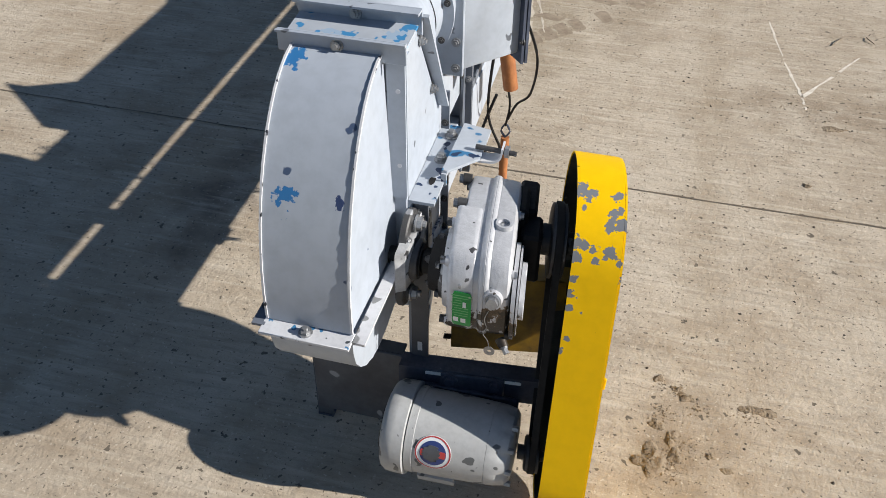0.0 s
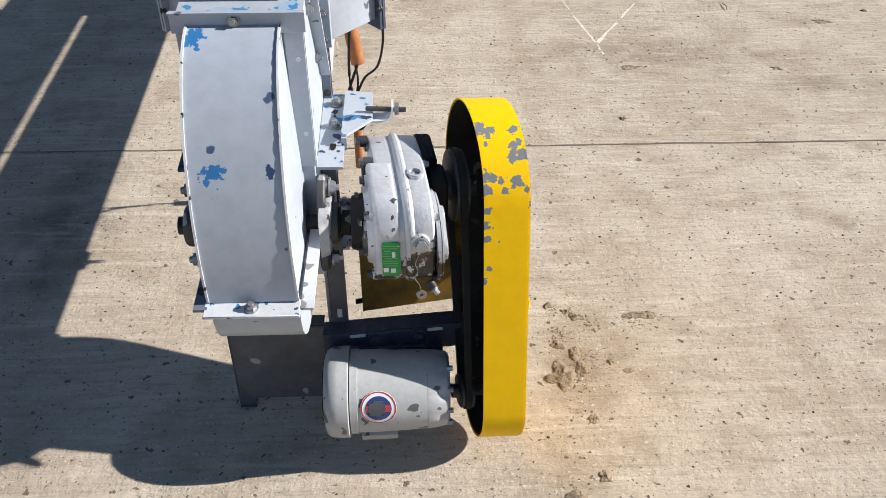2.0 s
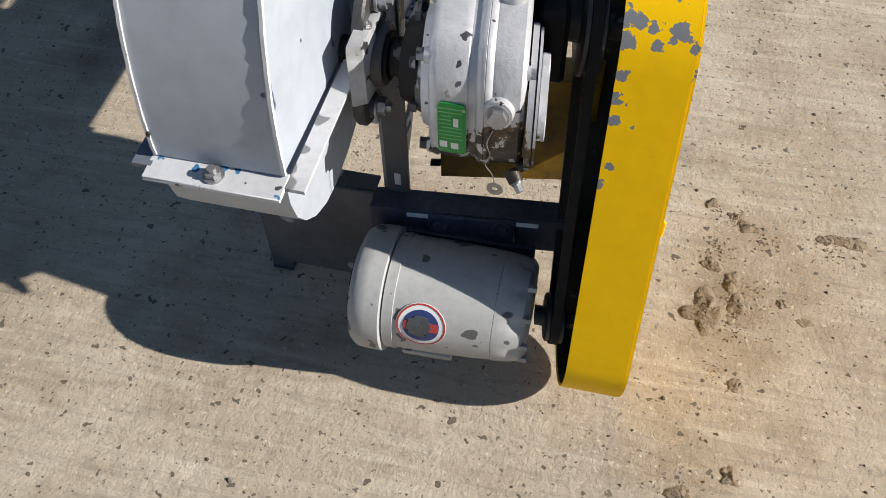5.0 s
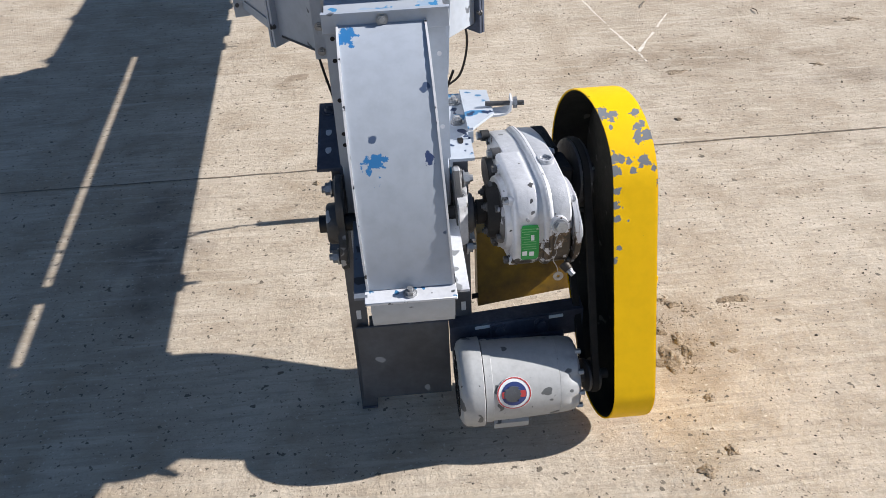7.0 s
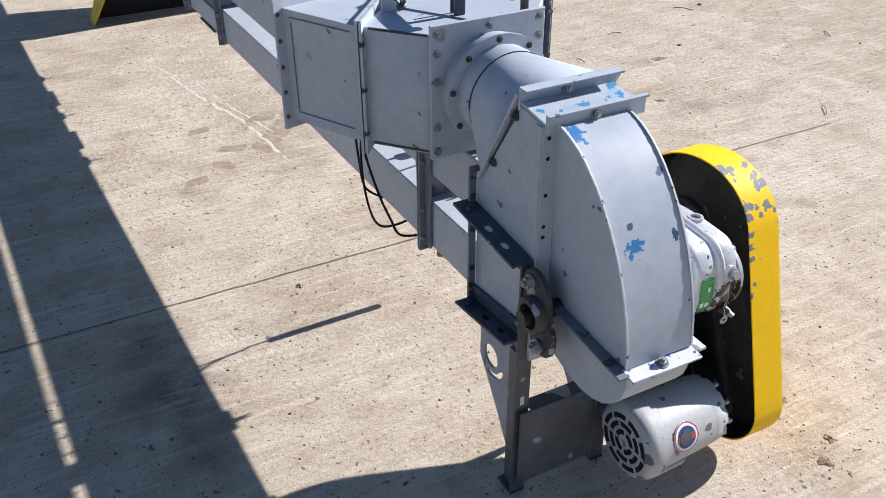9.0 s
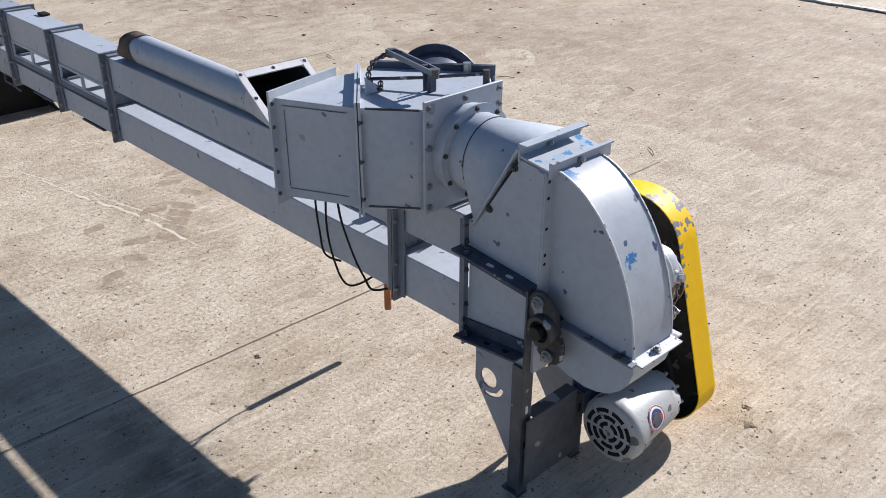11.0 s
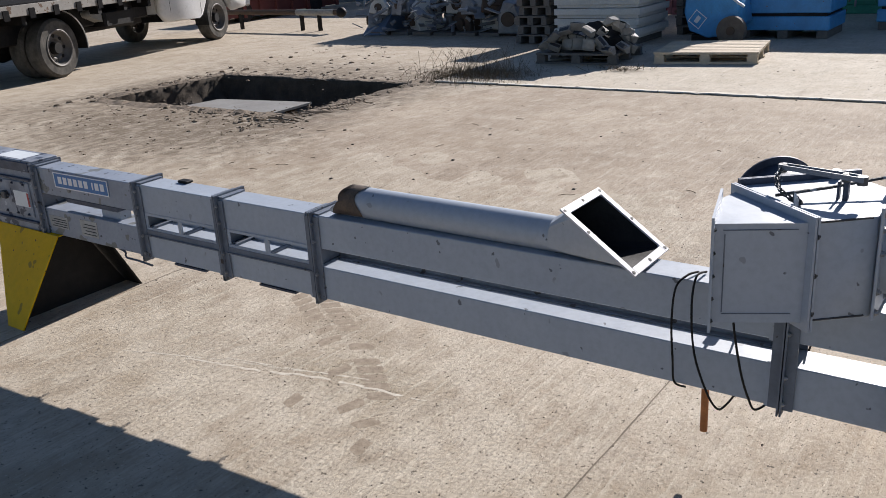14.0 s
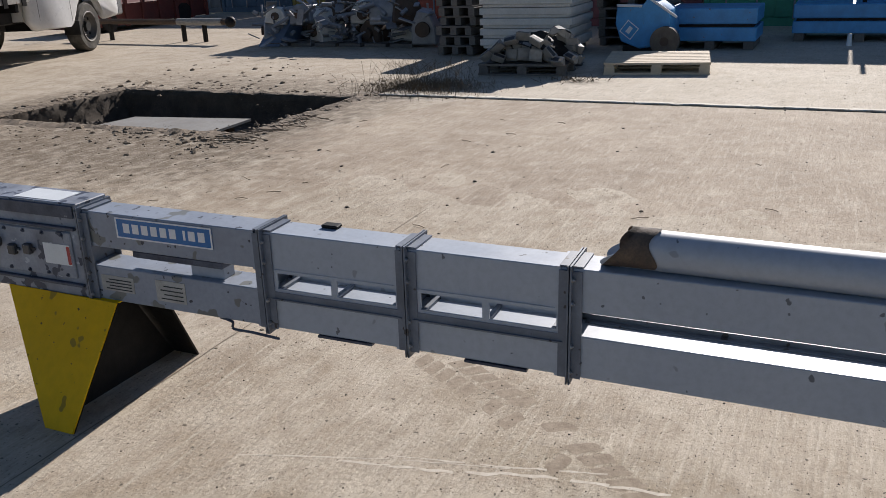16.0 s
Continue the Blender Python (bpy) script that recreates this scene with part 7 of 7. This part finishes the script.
prism(bm, [(10.9, 0.0), (11.9, 0.0), (11.9, 0.55), (11.6, 0.60)], "y", 12.55, 13.0, 0.01)
solid("bent_blue_sheet", bm, M_bluegrey, "bent blue-grey steel sheet leaning by the scrap heap", "sheet metal")
for k in range(6):
    y = 9.9 + 0.5 * k
    bm = B()
    prism(bm, [(10.95, 0.0), (12.2, 0.0), (12.2, 0.06), (10.95, 0.06)], "y", y, y + 0.42, 0.005)
    solid("base_board", bm, M_oldwood, "flat weathered board under the scrap heap", "board", group="boards under the scrap heap")
bm = B()
for _ in range(170):
    p = Vector((r.gauss(11.2, 0.35), r.uniform(9.6, 12.9), 0.0))
    p.z = r.uniform(0.08, 0.75)
    d = Vector((r.uniform(-1, 1), r.uniform(-1, 1), r.uniform(-0.6, 0.6))).normalized()
    m = Matrix.Translation(p) @ d.to_track_quat("Z", "Y").to_matrix().to_4x4()
    L = r.uniform(0.08, 0.32)
    if r.random() < 0.55:
        box(bm, -0.06 * L / 0.2, 0.06 * L / 0.2, -0.008, 0.008, -L / 2, L / 2, m=m)
    else:
        cyl(bm, m @ Vector((0, 0, -L / 2)), m @ Vector((0, 0, L / 2)), r.uniform(0.01, 0.04), 8)
solid("scrap_pieces", bm, M_scrapgrey, "tangle of bent sheet metal, rods and pipes", "scrap metal", kind="stuff")

# ---- pipe conveyor on legs and red trailer ----
pipe = thing("pipe_on_legs", "rusty pipe with pale end standing on short legs", "pipe", (11.6, 15.9, 0.0))
pu = Vector((-0.0657, -0.9978, 0))
p0 = Vector((11.796, 18.068, 0.38))
bm = B()
cyl(bm, p0, p0 + pu * 3.976, 0.055, 16)
part("pipe", bm, M_scrapbrown, pipe)
bm = B()
cyl(bm, p0 + pu * 2.676, p0 + pu * 3.826, 0.068, 16)
part("pale_sleeve", bm, M_bucket, pipe)
bm = B()
lump = bmesh.ops.create_icosphere(bm, subdivisions=2, radius=0.11)["verts"]
bmesh.ops.translate(bm, verts=lump, vec=p0 + pu * 4.026)
part("end_knob", bm, M_black, pipe)
for k in (2.80, 3.35, 0.75):
    bm = B()
    q = p0 + pu * k
    box(bm, q.x - 0.035, q.x + 0.035, q.y - 0.035, q.y + 0.035, 0, 0.335, 0.004)
    part("leg", bm, M_black, pipe)
M_redpaint = material("faded_red_paint", (0.14, 0.035, 0.030), 0.7, second=(0.08, 0.025, 0.022), scale=3, amount=0.7, bump=0.1)
trailer = thing("red_trailer", "faded red steel trailer bed with stakes", "trailer", (15.0, 19.3, 0))
bm = B()
box(bm, 12.6, 16.9, 18.9, 20.2, 0.12, 0.62, 0.02)
part("bed", bm, M_redpaint, trailer)
for k in range(8):
    bm = B()
    box(bm, 12.65 + 0.58 * k, 12.75 + 0.58 * k, 18.84, 18.9, 0.10, 0.98, 0.005)
    part("stake", bm, M_redpaint, trailer)
bm = B()
box(bm, 12.6, 16.9, 18.86, 18.9, 0.80, 0.98, 0.006)
part("side_rail", bm, M_redpaint, trailer)
for x in (13.3, 15.9):
    bm = B()
    cyl(bm, (x, 18.86, 0.24), (x, 19.1, 0.24), 0.24, 28)
    part("wheel", bm, M_rubber, trailer)

# ---- shipping containers along the far side ----
def container(y0_, color, label, x0_=14.4, z0=AZ):
    mt = material("container_paint", color, 0.55, second=tuple(c * 0.6 for c in color), scale=2, amount=0.8, bump=0.05, specks=[((0.12, 0.06, 0.035), 7, 0.70)])
    ob = thing("shipping_container", label, "shipping container", (x0_ + 3, y0_ + 1.2, z0), group="row of shipping containers")
    bm = B()
    box(bm, x0_ + 0.04, x0_ + 6.0, y0_ + 0.04, y0_ + 2.40, z0 + 0.06, z0 + 2.56)
    part("shell", bm, mt, ob)
    for s in (0, 1):
        bm = B()
        ya = y0_ + 0.09 + 1.14 * s
        pts = []
        for k in range(9):
            u = ya + 1.12 * k / 8
            pts += [(u, x0_ + (0.0 if k % 2 else 0.022)), (min(u + 0.07, ya + 1.12), x0_ + (0.0 if k % 2 else 0.022))]
        loft(bm, [[(xx, yy, z0 + 0.16) for yy, xx in pts] + [(x0_ + 0.039, ya + 1.12, z0 + 0.16), (x0_ + 0.039, ya, z0 + 0.16)], [(xx, yy, z0 + 2.42) for yy, xx in pts] + [(x0_ + 0.039, ya + 1.12, z0 + 2.42), (x0_ + 0.039, ya, z0 + 2.42)]])
        dr = part("door", bm, mt, ob)
        for q in (0.3, 0.82):
            bm = B()
            cyl(bm, (x0_ - 0.035, ya + q, z0 + 0.12), (x0_ - 0.035, ya + q, z0 + 2.5), 0.018, 10)
            part("lock_rod", bm, M_scrapgrey, dr)
    for ya in (y0_, y0_ + 2.34):
        bm = B()
        box(bm, x0_ - 0.02, x0_ + 0.06, ya, ya + 0.10, z0, z0 + 2.6, 0.006)
        part("corner_post", bm, mt, ob)
    for za in (0.0, 2.46):
        bm = B()
        box(bm, x0_ - 0.015, x0_ + 0.06, y0_ + 0.10, y0_ + 2.34, z0 + za, z0 + za + 0.14, 0.006)
        part("end_rail", bm, mt, ob)
ROW = [((0.42, 0.085, 0.05), "rust-red"), ((0.38, 0.08, 0.055), "rust-red"), ((0.24, 0.09, 0.10), "maroon"), ((0.06, 0.34, 0.21), "green"), ((0.05, 0.27, 0.52), "blue"), ((0.05, 0.25, 0.48), "blue"), ((0.34, 0.08, 0.06), "rust-red"), ((0.05, 0.25, 0.48), "blue")]
for k, (c, lb) in enumerate(ROW):
    container(10.68 - 2.47 * k, c, lb + " shipping container with closed doors", z0=AZ if k > 0 else 0.0)
for k, (c, lb) in enumerate([((0.30, 0.23, 0.06), "olive"), ((0.07, 0.12, 0.18), "dark blue"), ((0.16, 0.16, 0.17), "grey"), ((0.07, 0.12, 0.18), "dark blue"), ((0.20, 0.07, 0.05), "rust-red")]):
    container(15.2 + 2.47 * k, c, lb + " shipping container with closed doors", x0_=19.0, z0=0.0)

# ---- white flatbed truck ----
TM = Matrix.Translation((5.44, 14.48, 0)) @ Matrix.Rotation(math.radians(19.5), 4, "Z") @ Matrix.Diagonal((1.17, 1.12, 1.12, 1))   # local: x forward, near side at y = 0
M_white_car = material("white_car_paint", (0.66, 0.66, 0.66), 0.3, second=(0.58, 0.57, 0.55), scale=2, amount=0.5, bump=0.01)
M_rimgrey = material("dull_rim", (0.17, 0.16, 0.15), 0.55, 0.3, second=(0.09, 0.08, 0.07), scale=9, amount=0.8, bump=0.05)
M_glass = material("dark_window_glass", (0.02, 0.022, 0.025), 0.08, scale=2, amount=0.2, bump=0)
M_rail = material("weathered_rail", (0.27, 0.255, 0.235), 0.7, second=(0.15, 0.135, 0.12), scale=5, amount=0.9, bump=0.1, specks=[((0.10, 0.055, 0.03), 12, 0.62)])
M_tyre = material("dusty_tyre", (0.060, 0.057, 0.052), 0.85, spec=0.2, second=(0.16, 0.148, 0.132), scale=7, amount=0.8, bump=0.15)
M_deck = material("black_deck_boards", (0.012, 0.012, 0.014), 0.95, spec=0.05, second=(0.03, 0.028, 0.027), scale=6, amount=0.8, bump=0.1)
truck = thing("flatbed_truck", "white flatbed pickup truck parked on the yard", "truck", (7.8, 16.0, 0))
def tpart(name, bm, mat, parent=None, label="", **k):
    return part(name, bm, mat, parent or truck, label, m=TM, **k)
def wheel(x, y, R, wid, name="wheel"):
    bm = B()
    pr = [(0.0, R * 0.62), (0.0, R * 0.90), (0.03, R * 0.985), (0.06, R), (wid - 0.06, R), (wid - 0.03, R * 0.985), (wid, R * 0.90), (wid, R * 0.62)]
    loft(bm, [plane_loop((x, y + a, R), q, 44, "y") for a, q in pr], caps=False)
    ty = tpart("wheel", bm, M_tyre, None, "dusty black truck wheel")
    bm = B()
    loft(bm, [plane_loop((x, y + a, R), q, 36, "y") for a, q in [(-0.006, R * 0.625), (-0.010, R * 0.600), (-0.004, R * 0.560), (0.06, R * 0.53), (0.085, R * 0.47), (0.075, R * 0.34), (0.10, R * 0.27), (0.10, 0.02)]], caps=False)
    tpart("rim", bm, M_rimgrey, ty, "dull steel rim")
    for k in range(8):
        a = 2 * math.pi * k / 8
        bm = B()
        cyl(bm, (x + R * 0.41 * math.cos(a), y + 0.074, R + R * 0.41 * math.sin(a)), (x + R * 0.41 * math.cos(a), y + 0.088, R + R * 0.41 * math.sin(a)), 0.026, 10)
        tpart("hand_hole", bm, M_black, ty)
wheel(0.0, 0.0, 0.405, 0.24)
wheel(0.0, 0.27, 0.405, 0.24)
wheel(0.0, 1.75, 0.405, 0.24)
wheel(4.20, 0.02, 0.395, 0.24)
wheel(4.20, 1.75, 0.395, 0.24)
# tyre side wall lettering band and hub caps
for x, y, R in ((0.0, 0.0, 0.405), (4.20, 0.02, 0.395)):
    bm = B()
    cyl(bm, (x, y + 0.02, R), (x, y + 0.11, R), 0.075, 18, 0.09)
    tpart("hub", bm, M_black)
# dark underbody, tanks and guards behind the wheels
bm = B()
box(bm, -1.7, 2.40, 0.34, 1.70, 0.50, 0.955, 0.02)
tpart("underbody", bm, M_black)
for cx_, r_, w0, w1 in ((0.0, 0.50, -0.06, 0.36),):
    bm = B()
    arc_o = [(cx_ + r_ * math.cos(a), 0.405 + r_ * math.sin(a)) for a in [math.radians(-8 + 85 * i / 10) for i in range(11)]]
    arc_i = [(cx_ + (r_ - 0.012) * math.cos(a), 0.405 + (r_ - 0.012) * math.sin(a)) for a in [math.radians(-8 + 85 * i / 10) for i in range(11)]]
    prism(bm, arc_o + arc_i[::-1], "y", w0, w1)
    mg = tpart("mudguard", bm, M_black, None, "black rear mudguard with a bright edge")
    bm = B()
    prism(bm, [(cx_ + (r_ + 0.004) * math.cos(a), 0.405 + (r_ + 0.004) * math.sin(a)) for a in [math.radians(-8 + 85 * i / 10) for i in range(11)]] + arc_i[::-1], "y", w0 - 0.012, w0 - 0.001)
    tpart("bright_edge", bm, M_bucket, mg)
# chassis and flat deck
bm = B()
for y in (0.6, 1.3):
    box(bm, -1.6, 4.9, y, y + 0.08, 0.55, 0.75)
tpart("chassis", bm, M_black)
bm = B()
cyl(bm, (0, 0.3, 0.405), (0, 1.75, 0.405), 0.07, 14)
lump = bmesh.ops.create_icosphere(bm, subdivisions=2, radius=0.2)["verts"]
bmesh.ops.translate(bm, verts=lump, vec=(0, 1.0, 0.42))
tpart("rear_axle", bm, M_black)
bm = B()
box(bm, -1.75, 2.30, -0.12, 2.15, 0.96, 1.06, 0.01)
tpart("deck", bm, M_deck, None, "dark steel flatbed deck")
bm = B()
box(bm, -1.75, 2.30, -0.15, -0.12, 0.90, 1.04, 0.005)
tpart("deck_side_rail", bm, M_rail, None, "weathered steel side rail")
for k in range(9):
    bm = B()
    box(bm, -1.5 + 0.45 * k, -1.4 + 0.45 * k, -0.165, -0.15, 0.86, 0.99)
    tpart("stake_pocket", bm, M_deck)
for x in (-1.2, -0.7, 0.8, 1.4, 2.0):
    bm = B()
    box(bm, x, x + 0.08, -0.1, 2.1, 0.78, 0.96)
    tpart("cross_member", bm, M_black)
bm = B()
box(bm, 2.22, 2.30, -0.1, 2.1, 1.06, 1.9, 0.01)
tpart("headboard", bm, M_black)
# Added black box: hides sunlit ground and keeps the space under the deck dark.
bm = B()
box(bm, 0.52, 2.38, 0.20, 0.62, 0.60, 0.955, 0.02)
tpart("frame_cover", bm, M_black)
bm = B()
box(bm, 1.05, 1.75, 0.0, 0.5, 0.55, 0.80, 0.03)
tpart("fuel_tank", bm, M_black)
bm = B()
for k in range(5):
    cyl(bm, (0.85 + 0.05 * k, 0.05, 0.80 - 0.02 * k), (0.85 + 0.05 * k, 0.45, 0.78 - 0.02 * k), 0.07, 12)
tpart("strap_bundle", bm, M_bucket, None, "bundle of grey straps under the deck")
# cab
def cab_side(y0_, y1_, nm):
    bm = B()
    cx, cr = 4.20, 0.50
    pts = [(2.45, 0.60), (2.45, 1.95), (2.65, 2.02), (3.45, 2.0), (4.05, 1.42), (5.05, 1.28), (5.22, 1.15), (5.25, 0.62), (5.22, 0.50), (cx + cr + 0.02, 0.47)]
    pts += [(cx + cr * math.cos(a), 0.47 + cr * 0.98 * math.sin(a)) for a in [math.pi * i / 14 for i in range(1, 14)]]
    pts += [(cx - cr - 0.02, 0.47), (3.55, 0.45), (2.60, 0.47)]
    prism(bm, pts, "y", y0_, y1_, 0.034)
    return tpart(nm, bm, M_white_car, smooth=60)
near = cab_side(-0.02, 0.10, "cab_side")
cab_side(1.90, 2.02, "cab_side")
bm = B()
prism(bm, [(2.46, 0.62), (2.46, 1.94), (2.66, 2.015), (3.44, 1.995), (4.04, 1.415), (5.04, 1.275), (5.20, 1.15), (5.20, 0.98), (3.60, 0.98), (3.55, 0.60)], "y", 0.1005, 1.8995)
tpart("cab_body", bm, M_white_car)
bm = B()
prism(bm, [(2.75, 1.42), (2.78, 1.88), (3.38, 1.88), (3.86, 1.44)], "y", -0.028, -0.019)
tpart("side_window", bm, M_glass, near)
for a, c, z0, z1 in ((2.70, 2.705, 0.62, 1.42), (3.62, 3.625, 0.50, 1.42)):
    bm = B()
    box(bm, a, c, -0.0225, -0.0195, z0, z1)
    tpart("door_gap", bm, M_black, near)
# swage line pressed along the door and wing
bm = B()
prism(bm, [(-0.021, 0.965), (-0.034, 0.980), (-0.034, 0.990), (-0.021, 1.02)], "x", 2.50, 3.66)
tpart("swage_line", bm, M_white_car, near)
bm = B()
box(bm, 2.80, 2.98, -0.045, -0.021, 1.22, 1.26, 0.006)
tpart("door_handle", bm, M_white_car, near)
bm = B()
box(bm, 4.78, 4.90, -0.024, -0.0205, 1.02, 1.05)
tpart("fender_badge", bm, M_sticknavy, near)
bm = B()
box(bm, 5.12, 5.262, -0.005, 0.32, 0.84, 1.10, 0.02)
tpart("headlight", bm, M_bolt)
bm = B()
box(bm, 5.20, 5.40, -0.02, 2.02, 0.50, 0.78, 0.03)
tpart("front_bumper", bm, M_bolt)
bm = B()
box(bm, 3.80, 3.86, -0.02, 0.25, 0.30, 0.52, 0.004)
tpart("mud_flap", bm, M_rubber)
bm = B()
cx = 4.2
prism(bm, [(cx + 0.49 * math.cos(math.pi * i / 14), 0.47 + 0.48 * math.sin(math.pi * i / 14)) for i in range(15)], "y", 0.26, 0.30)
tpart("wheel_well", bm, M_black)
bm = B()
box(bm, 3.60, 4.8, 0.5, 1.6, 0.40, 0.97)
tpart("engine_underside", bm, M_black)
